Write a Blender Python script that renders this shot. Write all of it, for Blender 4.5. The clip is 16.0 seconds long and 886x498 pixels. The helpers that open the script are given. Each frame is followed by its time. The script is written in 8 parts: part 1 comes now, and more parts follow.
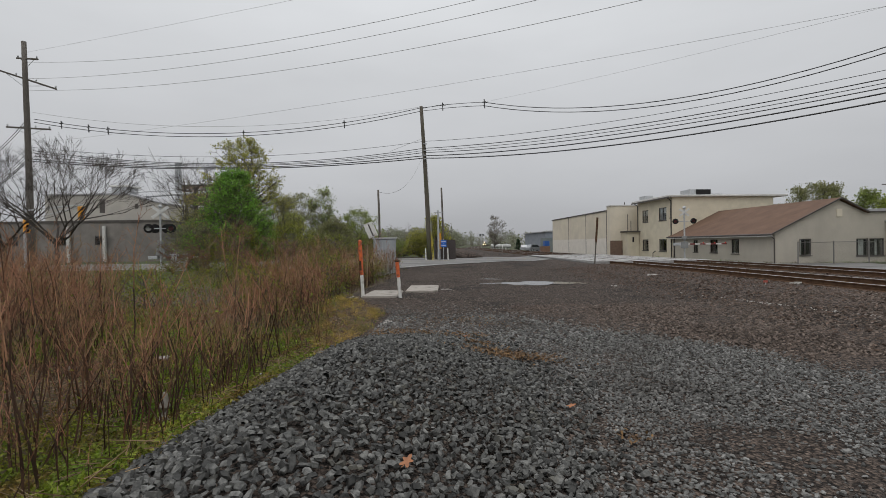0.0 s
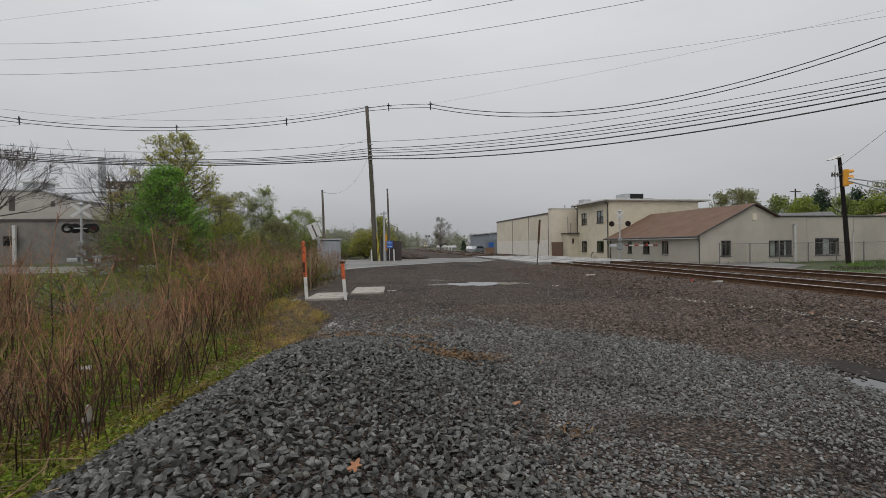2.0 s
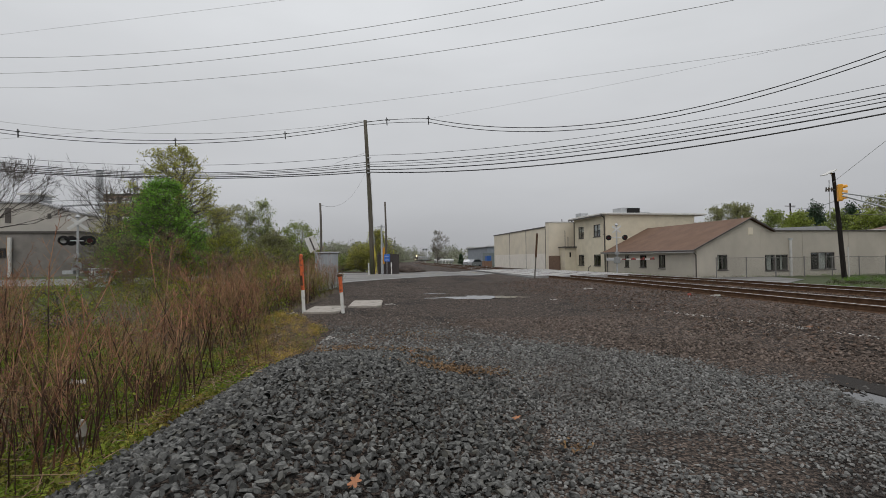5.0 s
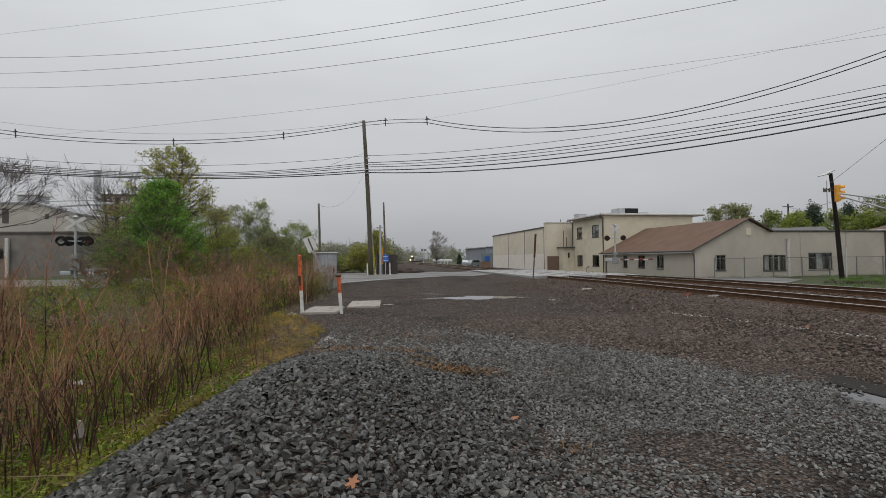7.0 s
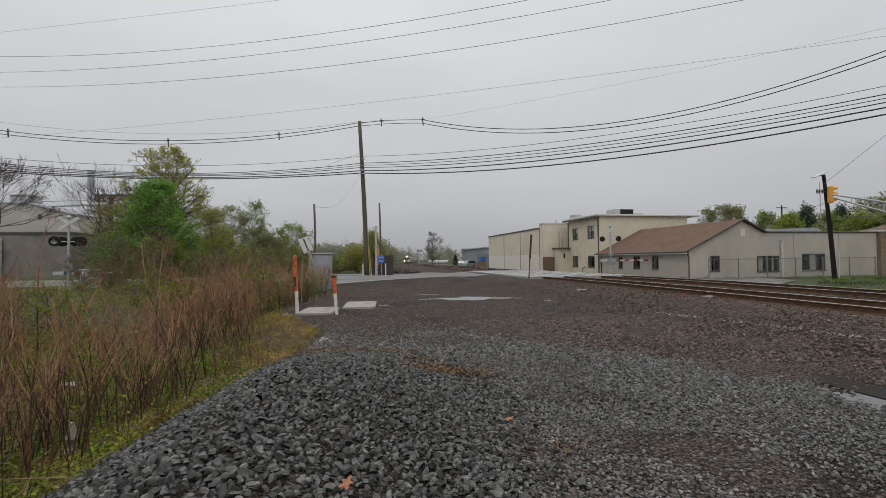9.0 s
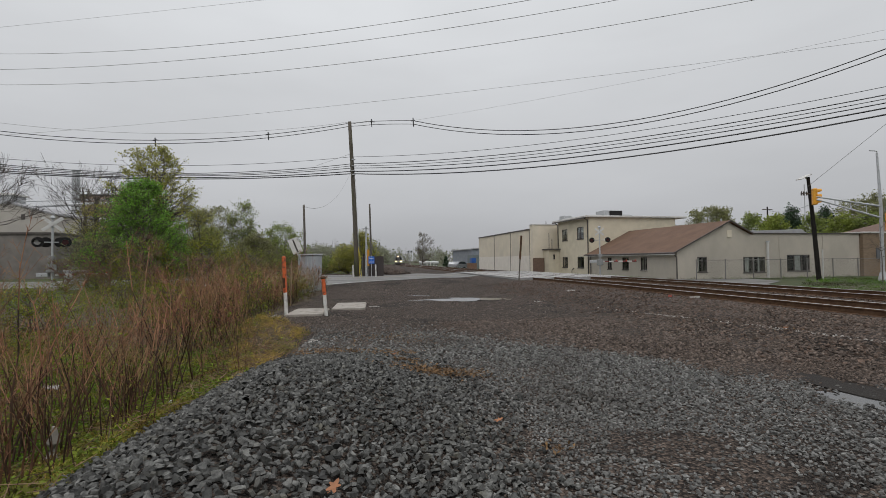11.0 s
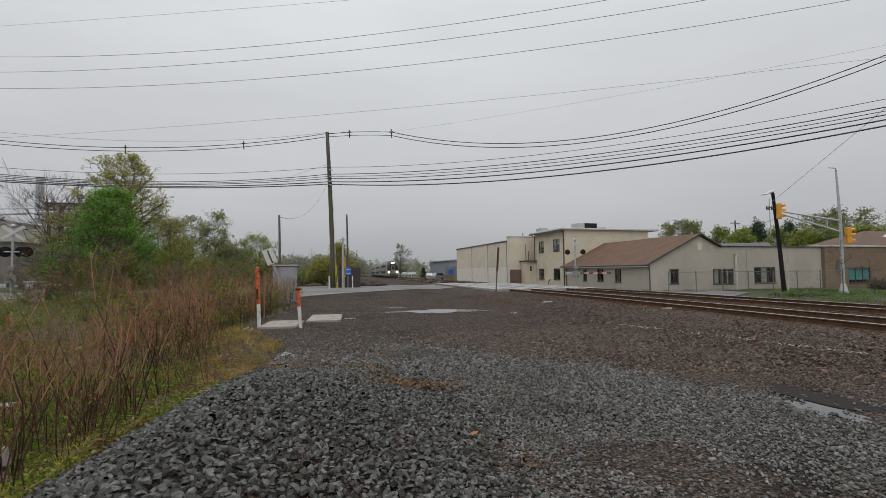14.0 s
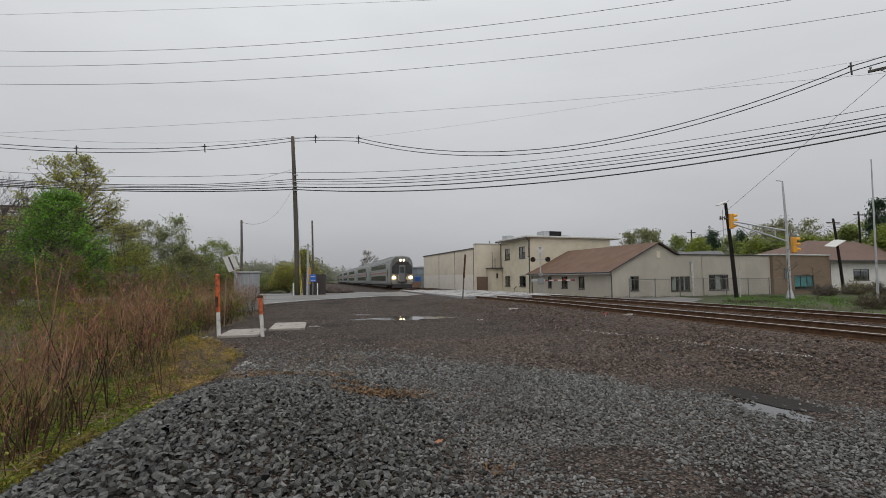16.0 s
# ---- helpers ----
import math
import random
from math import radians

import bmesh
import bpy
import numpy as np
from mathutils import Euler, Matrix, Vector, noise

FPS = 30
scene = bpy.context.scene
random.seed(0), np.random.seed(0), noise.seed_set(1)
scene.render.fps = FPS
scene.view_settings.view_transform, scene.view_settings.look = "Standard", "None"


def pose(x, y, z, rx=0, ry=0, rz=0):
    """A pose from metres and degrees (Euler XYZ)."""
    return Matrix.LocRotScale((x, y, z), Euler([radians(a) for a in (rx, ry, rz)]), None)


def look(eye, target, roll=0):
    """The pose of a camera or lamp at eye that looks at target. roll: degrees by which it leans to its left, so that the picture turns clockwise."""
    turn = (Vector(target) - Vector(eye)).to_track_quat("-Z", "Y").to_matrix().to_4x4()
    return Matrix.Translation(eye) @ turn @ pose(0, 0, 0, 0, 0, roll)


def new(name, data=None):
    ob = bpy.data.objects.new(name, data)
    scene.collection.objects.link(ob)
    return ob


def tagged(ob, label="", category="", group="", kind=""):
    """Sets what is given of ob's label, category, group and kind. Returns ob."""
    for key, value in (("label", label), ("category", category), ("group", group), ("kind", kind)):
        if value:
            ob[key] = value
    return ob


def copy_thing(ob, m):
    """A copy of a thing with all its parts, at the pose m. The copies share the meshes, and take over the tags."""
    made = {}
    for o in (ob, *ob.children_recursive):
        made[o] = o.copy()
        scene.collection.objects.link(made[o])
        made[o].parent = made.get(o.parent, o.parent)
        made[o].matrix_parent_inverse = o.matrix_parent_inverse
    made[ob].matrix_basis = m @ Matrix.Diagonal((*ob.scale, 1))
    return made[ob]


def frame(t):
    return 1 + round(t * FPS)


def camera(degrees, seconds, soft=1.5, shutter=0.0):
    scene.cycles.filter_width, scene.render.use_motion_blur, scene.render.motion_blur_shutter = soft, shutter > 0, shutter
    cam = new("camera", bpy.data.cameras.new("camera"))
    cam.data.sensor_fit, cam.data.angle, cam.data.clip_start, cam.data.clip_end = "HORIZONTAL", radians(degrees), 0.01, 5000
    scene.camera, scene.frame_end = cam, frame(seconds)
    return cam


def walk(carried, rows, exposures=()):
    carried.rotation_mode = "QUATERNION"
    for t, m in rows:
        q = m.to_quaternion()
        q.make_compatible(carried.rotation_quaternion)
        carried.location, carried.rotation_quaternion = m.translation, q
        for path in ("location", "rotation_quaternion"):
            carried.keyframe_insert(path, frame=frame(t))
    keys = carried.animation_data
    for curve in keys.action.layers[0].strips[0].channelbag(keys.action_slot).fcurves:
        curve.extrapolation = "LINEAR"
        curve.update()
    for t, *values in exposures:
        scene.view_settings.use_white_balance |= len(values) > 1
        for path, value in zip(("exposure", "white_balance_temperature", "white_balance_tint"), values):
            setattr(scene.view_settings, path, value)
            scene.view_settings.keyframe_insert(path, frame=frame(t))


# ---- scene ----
# the camera, hand-held on the gravel lot
cam = camera(86.88, 16.0, soft=0.5)
EYE = 1.65
PATH = [
    (0, pose(0.000, 0.000, EYE, 89.45, 0.80, -0.00)),
    (0.5, pose(0.000, -0.001, EYE, 89.55, 0.76, -2.22)),
    (1, pose(-0.005, -0.003, EYE, 89.60, 0.77, -4.33)),
    (1.5, pose(-0.006, -0.004, EYE, 89.36, 0.75, -5.75)),
    (2, pose(-0.016, -0.005, EYE, 89.52, 0.76, -6.61)),
    (2.5, pose(-0.024, -0.006, EYE, 89.91, 0.74, -6.91)),
    (3, pose(-0.028, -0.007, EYE, 90.46, 0.72, -6.90)),
    (3.5, pose(-0.030, -0.009, EYE, 90.84, 0.70, -6.74)),
    (4, pose(-0.036, -0.010, EYE, 90.96, 0.64, -6.69)),
    (6.5, pose(-0.042, -0.011, EYE, 91.36, 0.62, -7.38)),
    (7, pose(-0.037, -0.011, EYE, 91.20, 0.63, -7.12)),
    (7.5, pose(-0.032, -0.011, EYE, 91.14, 0.59, -7.01)),
    (8, pose(-0.030, -0.011, EYE, 91.15, 0.58, -7.12)),
    (8.5, pose(-0.025, -0.012, EYE, 91.26, 0.60, -7.37)),
    (9, pose(-0.027, -0.012, EYE, 91.28, 0.60, -7.62)),
    (9.5, pose(-0.023, -0.012, EYE, 91.36, 0.62, -7.98)),
    (12, pose(-0.011, 0.000, EYE, 91.43, 0.51, -9.17)),
    (12.5, pose(-0.008, 0.000, EYE, 91.58, 0.46, -9.47)),
    (13, pose(-0.007, 0.000, EYE, 91.95, 0.45, -10.13)),
    (13.5, pose(0.012, 0.020, EYE, 92.40, 0.46, -10.80)),
    (14, pose(0.010, 0.021, EYE, 92.76, 0.46, -11.51)),
    (14.5, pose(0.018, 0.022, EYE, 93.02, 0.43, -12.28)),
    (15, pose(0.025, 0.023, EYE, 93.25, 0.40, -13.14)),
    (15.5, pose(0.029, 0.024, EYE, 93.43, 0.39, -14.02)),
    (16, pose(0.025, 0.025, EYE, 93.59, 0.42, -15.53)),
]
walk(cam, PATH)

# ---- sky and light: a closed overcast sky ----
world = bpy.data.worlds.new("overcast")
scene.world = world
world.use_nodes = True
wn, wl = world.node_tree.nodes, world.node_tree.links
wn.clear()
w_out = wn.new("ShaderNodeOutputWorld")
w_bg = wn.new("ShaderNodeBackground")
w_sky = wn.new("ShaderNodeTexSky")
w_sky.sky_type = "NISHITA"
w_sky.sun_disc = False
w_sky.sun_elevation = radians(48)
w_sky.sun_rotation = radians(200)
w_sky.dust_density = 4
w_hsv = wn.new("ShaderNodeHueSaturation")
w_hsv.inputs["Saturation"].default_value = 0.12
w_hsv.inputs["Value"].default_value = 0.1
w_tc = wn.new("ShaderNodeTexCoord")
w_sep = wn.new("ShaderNodeSeparateXYZ")
w_ramp = wn.new("ShaderNodeValToRGB")
w_ramp.color_ramp.elements[0].position = 0.0
w_ramp.color_ramp.elements[0].color = (0.418, 0.426, 0.449, 1)
w_ramp.color_ramp.elements[1].position = 1.0
w_ramp.color_ramp.elements[1].color = (1.445, 1.47, 1.515, 1)
e = w_ramp.color_ramp.elements.new(0.5)
e.color = (0.774, 0.795, 0.822, 1)
e = w_ramp.color_ramp.elements.new(0.16)
e.color = (0.546, 0.558, 0.581, 1)
w_map = wn.new("ShaderNodeMapping")
w_map.inputs["Scale"].default_value = (1.2, 1.2, 4.0)
w_noise = wn.new("ShaderNodeTexNoise")
w_noise.inputs["Scale"].default_value = 1.6
w_noise.inputs["Detail"].default_value = 5
w_cr = wn.new("ShaderNodeMapRange")
w_cr.inputs["From Min"].default_value = 0.3
w_cr.inputs["From Max"].default_value = 0.7
w_cr.inputs["To Min"].default_value = 0.93
w_cr.inputs["To Max"].default_value = 1.05
w_mul = wn.new("ShaderNodeMix")
w_mul.data_type, w_mul.blend_type = "RGBA", "MULTIPLY"
w_mul.inputs["Factor"].default_value = 1.0
w_mix = wn.new("ShaderNodeMix")
w_mix.data_type = "RGBA"
w_mix.inputs["Factor"].default_value = 0.12
wl.new(w_tc.outputs["Generated"], w_sep.inputs[0])
wl.new(w_sep.outputs["Z"], w_ramp.inputs[0])
wl.new(w_tc.outputs["Generated"], w_map.inputs[0])
wl.new(w_map.outputs[0], w_noise.inputs["Vector"])
wl.new(w_noise.outputs["Fac"], w_cr.inputs["Value"])
wl.new(w_ramp.outputs[0], w_mul.inputs["A"])
wl.new(w_cr.outputs[0], w_mul.inputs["B"])
wl.new(w_sky.outputs[0], w_hsv.inputs["Color"])
wl.new(w_mul.outputs["Result"], w_mix.inputs["A"])
wl.new(w_hsv.outputs[0], w_mix.inputs["B"])
wl.new(w_mix.outputs["Result"], w_bg.inputs["Color"])
w_bg.inputs["Strength"].default_value = 1.0
wl.new(w_bg.outputs[0], w_out.inputs[0])

sun = new("sun", bpy.data.lights.new("sun", "SUN"))
sun.data.energy = 0.5
sun.data.angle = radians(35)
sun.data.color = (1.0, 0.97, 0.93)
sun.matrix_world = look((0, 0, 30), (14, 28, -18))
scene.view_settings.exposure = 0.0


# ---- materials ----
def surf(name, c1, c2=None, scale=3.0, rough=0.7, bump=0.0, bscale=None, metal=0.0, c3=None, s3=0.4, m3=0.5,
         rough2=None, island=0.0, rnd=0.0, stretch=(1, 1, 1), local=False, spec=0.5, emit=None, bdist=0.02):
    """Noise between two colours at one scale, a third colour in larger patches, bump and uneven gloss."""
    m = bpy.data.materials.new(name)
    m.use_nodes = True
    n, l = m.node_tree.nodes, m.node_tree.links
    b = n["Principled BSDF"]
    b.inputs["Roughness"].default_value = rough
    b.inputs["Metallic"].default_value = metal
    b.inputs["Specular IOR Level"].default_value = spec
    tc = n.new("ShaderNodeTexCoord") if local else n.new("ShaderNodeNewGeometry")
    vec = tc.outputs["Object"] if local else tc.outputs["Position"]
    mp = n.new("ShaderNodeMapping")
    mp.inputs["Scale"].default_value = stretch
    l.new(vec, mp.inputs[0])
    c2 = c2 or tuple(x * 0.75 for x in c1)
    nz = n.new("ShaderNodeTexNoise")
    nz.inputs["Scale"].default_value = scale
    nz.inputs["Detail"].default_value = 6
    nz.inputs["Roughness"].default_value = 0.65
    l.new(mp.outputs[0], nz.inputs["Vector"])
    mx = n.new("ShaderNodeMix")
    mx.data_type = "RGBA"
    mx.inputs["A"].default_value = (*c1, 1)
    mx.inputs["B"].default_value = (*c2, 1)
    mr = n.new("ShaderNodeMapRange")
    mr.inputs["From Min"].default_value = 0.35
    mr.inputs["From Max"].default_value = 0.65
    l.new(nz.outputs["Fac"], mr.inputs["Value"])
    l.new(mr.outputs[0], mx.inputs["Factor"])
    col = mx.outputs["Result"]
    if c3:
        n3 = n.new("ShaderNodeTexNoise")
        n3.inputs["Scale"].default_value = s3
        n3.inputs["Detail"].default_value = 4
        l.new(mp.outputs[0], n3.inputs["Vector"])
        r3 = n.new("ShaderNodeMapRange")
        r3.inputs["From Min"].default_value = m3
        r3.inputs["From Max"].default_value = m3 + 0.14
        l.new(n3.outputs["Fac"], r3.inputs["Value"])
        x3 = n.new("ShaderNodeMix")
        x3.data_type = "RGBA"
        x3.inputs["B"].default_value = (*c3, 1)
        l.new(col, x3.inputs["A"])
        l.new(r3.outputs[0], x3.inputs["Factor"])
        col = x3.outputs["Result"]
    if island or rnd:
        src = n.new("ShaderNodeObjectInfo") if rnd else n.new("ShaderNodeNewGeometry")
        so = src.outputs["Random"] if rnd else src.outputs["Random Per Island"]
        a = rnd or island
        rr = n.new("ShaderNodeMapRange")
        rr.inputs["To Min"].default_value = 1 - a
        rr.inputs["To Max"].default_value = 1 + a
        l.new(so, rr.inputs["Value"])
        xi = n.new("ShaderNodeMix")
        xi.data_type, xi.blend_type = "RGBA", "MULTIPLY"
        xi.inputs["Factor"].default_value = 1
        l.new(col, xi.inputs["A"])
        l.new(rr.outputs[0], xi.inputs["B"])
        col = xi.outputs["Result"]
    l.new(col, b.inputs["Base Color"])
    if rough2 is not None:
        q = n.new("ShaderNodeMapRange")
        q.inputs["From Min"].default_value = 0.35
        q.inputs["From Max"].default_value = 0.65
        q.inputs["To Min"].default_value = rough
        q.inputs["To Max"].default_value = rough2
        l.new(nz.outputs["Fac"], q.inputs["Value"])
        l.new(q.outputs[0], b.inputs["Roughness"])
    if bump:
        bn = n.new("ShaderNodeTexNoise")
        bn.inputs["Scale"].default_value = bscale or scale * 3
        bn.inputs["Detail"].default_value = 4
        l.new(mp.outputs[0], bn.inputs["Vector"])
        bp = n.new("ShaderNodeBump")
        bp.inputs["Strength"].default_value = bump
        bp.inputs["Distance"].default_value = bdist
        l.new(bn.outputs["Fac"], bp.inputs["Height"])
        l.new(bp.outputs[0], b.inputs["Normal"])
    if emit:
        b.inputs["Emission Color"].default_value = (*emit[:3], 1)
        b.inputs["Emission Strength"].default_value = emit[3]
    return m


def gravelly(m, scale, lo, hi, depth):
    """Breaks a surface into small stones: each cell its own tone, joints sunk, with gap shade painted dark in them."""
    n, l = m.node_tree.nodes, m.node_tree.links
    b = n["Principled BSDF"]
    col = b.inputs["Base Color"].links[0].from_socket
    g = n.new("ShaderNodeNewGeometry")
    nz = n.new("ShaderNodeTexNoise")
    nz.inputs["Scale"].default_value = scale * 0.6
    ad = n.new("ShaderNodeMix")
    ad.data_type, ad.blend_type = "RGBA", "LINEAR_LIGHT"
    ad.inputs["Factor"].default_value = 0.6 / scale
    l.new(g.outputs["Position"], nz.inputs["Vector"])
    l.new(g.outputs["Position"], ad.inputs["A"])
    l.new(nz.outputs["Color"], ad.inputs["B"])
    vo = n.new("ShaderNodeTexVoronoi")
    vo.inputs["Scale"].default_value = scale
    l.new(ad.outputs["Result"], vo.inputs["Vector"])
    sp = n.new("ShaderNodeSeparateColor")
    l.new(vo.outputs["Color"], sp.inputs[0])
    tone = n.new("ShaderNodeMapRange")
    tone.inputs["To Min"].default_value = lo
    tone.inputs["To Max"].default_value = hi
    l.new(sp.outputs[0], tone.inputs["Value"])
    # colour falls off towards the cell edges in place of shade between stones
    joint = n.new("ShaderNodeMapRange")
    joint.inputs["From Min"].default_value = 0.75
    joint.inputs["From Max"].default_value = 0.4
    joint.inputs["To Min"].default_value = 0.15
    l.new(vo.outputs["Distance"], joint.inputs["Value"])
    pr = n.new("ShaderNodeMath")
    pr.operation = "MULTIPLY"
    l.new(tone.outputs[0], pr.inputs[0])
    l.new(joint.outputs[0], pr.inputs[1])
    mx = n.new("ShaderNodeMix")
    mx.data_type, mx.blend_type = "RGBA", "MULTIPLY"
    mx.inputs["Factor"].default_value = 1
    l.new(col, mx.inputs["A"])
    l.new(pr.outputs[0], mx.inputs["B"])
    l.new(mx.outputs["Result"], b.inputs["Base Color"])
    bp = n.new("ShaderNodeBump")
    bp.invert = True
    bp.inputs["Strength"].default_value = 0.9
    bp.inputs["Distance"].default_value = depth
    l.new(vo.outputs["Distance"], bp.inputs["Height"])
    if b.inputs["Normal"].links:
        l.new(b.inputs["Normal"].links[0].from_socket, bp.inputs["Normal"])
    l.new(bp.outputs[0], b.inputs["Normal"])
    return m


M_STONE = surf("ballast_stone", (0.022, 0.022, 0.021), (0.14, 0.139, 0.13), 24, 0.5, 0.5, 90, island=0.6, rough2=0.85, bdist=0.004, spec=0.3, c3=(0.075, 0.071, 0.058), s3=7, m3=0.56)
M_STONE_S = surf("small_stone", (0.074, 0.0735, 0.07), (0.205, 0.201, 0.19), 18, 0.6, 0.4, 60, island=0.5, rough2=0.9, bdist=0.004, spec=0.3, c3=(0.1, 0.096, 0.089), s3=0.6)
M_REDSTONE = surf("rusty_ballast", (0.066, 0.045, 0.034), (0.15, 0.108, 0.085), 12, 0.85, island=0.5, spec=0.2)
M_ASPHALT = surf("asphalt", (0.14, 0.136, 0.131), (0.22, 0.213, 0.205), 1.3, 0.4, 0.25, 40, c3=(0.1, 0.098, 0.094), s3=0.25, m3=0.52, rough2=0.8, stretch=(0.35, 1.4, 1), spec=0.2)
M_CONC = surf("concrete", (0.36, 0.325, 0.285), (0.28, 0.255, 0.225), 6, 0.85, 0.4, 30, c3=(0.22, 0.2, 0.17), s3=2.6, m3=0.52)
M_STEEL = surf("rail_steel", (0.55, 0.54, 0.53), (0.4, 0.38, 0.36), 4, 0.3, metal=0.9, rough2=0.5)
M_RUST = surf("rail_rust", (0.065, 0.036, 0.021), (0.12, 0.07, 0.042), 6, 0.9, 0.3, spec=0.15)
M_TIE = surf("tie_wood", (0.05, 0.038, 0.03), (0.09, 0.07, 0.056), 5, 0.9, 0.5, 20, stretch=(1, 6, 6), rnd=0.3)
M_POLE = surf("pole_wood", (0.085, 0.074, 0.063), (0.145, 0.13, 0.112), 8, 0.9, 0.5, 20, stretch=(3, 3, 0.4))
M_POLEGREEN = surf("pole_wood_mossy", (0.075, 0.064, 0.05), (0.12, 0.105, 0.082), 8, 0.9, 0.5, 20, stretch=(3, 3, 0.4), c3=(0.095, 0.1, 0.05), s3=0.5, m3=0.56)
M_DARKPOLE = surf("tarred_pole", (0.014, 0.012, 0.011), (0.028, 0.024, 0.021), 6, 0.85, 0.4, 20, stretch=(3, 3, 0.4), spec=0.15)
M_WIRE = surf("wire", (0.03, 0.03, 0.032), (0.05, 0.05, 0.05), 2, 0.6)
M_THINWIRE = surf("bare_wire", (0.3, 0.3, 0.3), (0.36, 0.36, 0.36), 2, 0.5)
M_FENCE = surf("dull_fence_steel", (0.17, 0.165, 0.155), (0.24, 0.23, 0.22), 6, 0.7, metal=0.3)
M_GALV = surf("galvanised", (0.5, 0.51, 0.52), (0.4, 0.41, 0.42), 6, 0.45, metal=0.5, rough2=0.65)
M_WHITE = surf("white_paint", (0.7, 0.69, 0.66), (0.58, 0.57, 0.54), 6, 0.6, c3=(0.4, 0.375, 0.33), s3=4, m3=0.55)
M_ORANGE = surf("orange_paint", (0.68, 0.14, 0.035), (0.5, 0.1, 0.03), 9, 0.6, c3=(0.16, 0.055, 0.03), s3=9, m3=0.55)
M_BLACK = surf("black_paint", (0.012, 0.011, 0.011), (0.02, 0.019, 0.019), 5, 0.6, spec=0.2)
M_YELLOW = surf("signal_yellow", (0.78, 0.36, 0.03), (0.68, 0.3, 0.025), 6, 0.5)
M_GUY = surf("guard_yellow", (0.62, 0.5, 0.06), (0.5, 0.4, 0.06), 5, 0.6)
M_BLUEBIN = surf("blue_bin", (0.02, 0.1, 0.38), (0.016, 0.075, 0.28), 4, 0.5)
M_BLUE = surf("blue_sign", (0.03, 0.16, 0.6), (0.025, 0.12, 0.45), 4, 0.5)
M_TIMBER = surf("raw_timber", (0.3, 0.2, 0.13), (0.22, 0.15, 0.1), 8, 0.85, stretch=(3, 3, 0.5))
M_DARKBROWN = surf("dark_cladding", (0.045, 0.036, 0.034), (0.065, 0.052, 0.048), 5, 0.7, stretch=(4, 4, 0.5))


# ---- building helpers ----
def part(name, bm, material, parent, label="", smooth=False):
    me = bpy.data.meshes.new(name)
    bm.normal_update()
    bm.to_mesh(me)
    bm.free()
    if isinstance(material, (list, tuple)):
        for q in material:
            me.materials.append(q)
    else:
        me.materials.append(material)
    if smooth:
        me.shade_smooth()
    ob = new(name, me)
    ob.parent = parent
    if label:
        tagged(ob, label)
    return ob


def thing(name, m, label, category, group="", kind=""):
    ob = new(name)
    ob.empty_display_size = 0.3
    ob.matrix_basis = m
    return tagged(ob, label, category, group, kind)


def box(bm, x0, y0, z0, x1, y1, z1, bevel=0.0, m=None, mi=0):
    vs = [bm.verts.new((x, y, z)) for z in (z0, z1) for x, y in ((x0, y0), (x1, y0), (x1, y1), (x0, y1))]
    fs = [bm.faces.new([vs[i] for i in f]) for f in
          ((3, 2, 1, 0), (4, 5, 6, 7), (0, 1, 5, 4), (1, 2, 6, 5), (2, 3, 7, 6), (3, 0, 4, 7))]
    for f in fs:
        f.material_index = mi
    if m is not None:
        bmesh.ops.transform(bm, matrix=m, verts=vs)
    if bevel:
        es = list({e for f in fs for e in f.edges})
        bmesh.ops.bevel(bm, geom=es, offset=bevel, segments=1, affect="EDGES", profile=0.5)
    return vs


def boxm(x0, y0, z0, x1, y1, z1, bevel=0.0, m=None):
    bm = bmesh.new()
    box(bm, x0, y0, z0, x1, y1, z1, bevel, m)
    return bm


def tube(bm, pts, radii, sides=6, caps=True):
    """A round bar along points, with a radius at each."""
    pts = [Vector(p) for p in pts]
    if not isinstance(radii, (list, tuple)):
        radii = [radii] * len(pts)
    rings = []
    for i, p in enumerate(pts):
        d = (pts[min(i + 1, len(pts) - 1)] - pts[max(i - 1, 0)]).normalized()
        a = d.cross(Vector((0, 0, 1)))
        if a.length < 0.05:
            a = d.cross(Vector((1, 0, 0)))
        a.normalize()
        b = d.cross(a)
        rings.append([bm.verts.new(p + (a * math.cos(k * 2 * math.pi / sides) + b * math.sin(k * 2 * math.pi / sides)) * radii[i]) for k in range(sides)])
    for r, q in zip(rings, rings[1:]):
        for k in range(sides):
            bm.faces.new((r[k], r[(k + 1) % sides], q[(k + 1) % sides], q[k]))
    if caps:
        bm.faces.new(rings[0][::-1])
        bm.faces.new(rings[-1])
    return bm


def tubem(pts, radii, sides=8):
    return tube(bmesh.new(), pts, radii, sides)


def prism(bm, outline, d0, d1, axis="y"):
    """A closed outline of (a, b) drawn out along an axis: x, y or z."""
    def at3(a, b, d):
        return {"x": (d, a, b), "y": (a, d, b), "z": (a, b, d)}[axis]
    lo = [bm.verts.new(at3(a, b, d0)) for a, b in outline]
    hi = [bm.verts.new(at3(a, b, d1)) for a, b in outline]
    n = len(outline)
    bm.faces.new(lo)
    bm.faces.new(hi[::-1])
    for i in range(n):
        bm.faces.new((lo[i], hi[i], hi[(i + 1) % n], lo[(i + 1) % n]))
    bmesh.ops.recalc_face_normals(bm, faces=bm.faces)
    return bm


def prismm(outline, d0, d1, axis="y"):
    return prism(bmesh.new(), outline, d0, d1, axis)


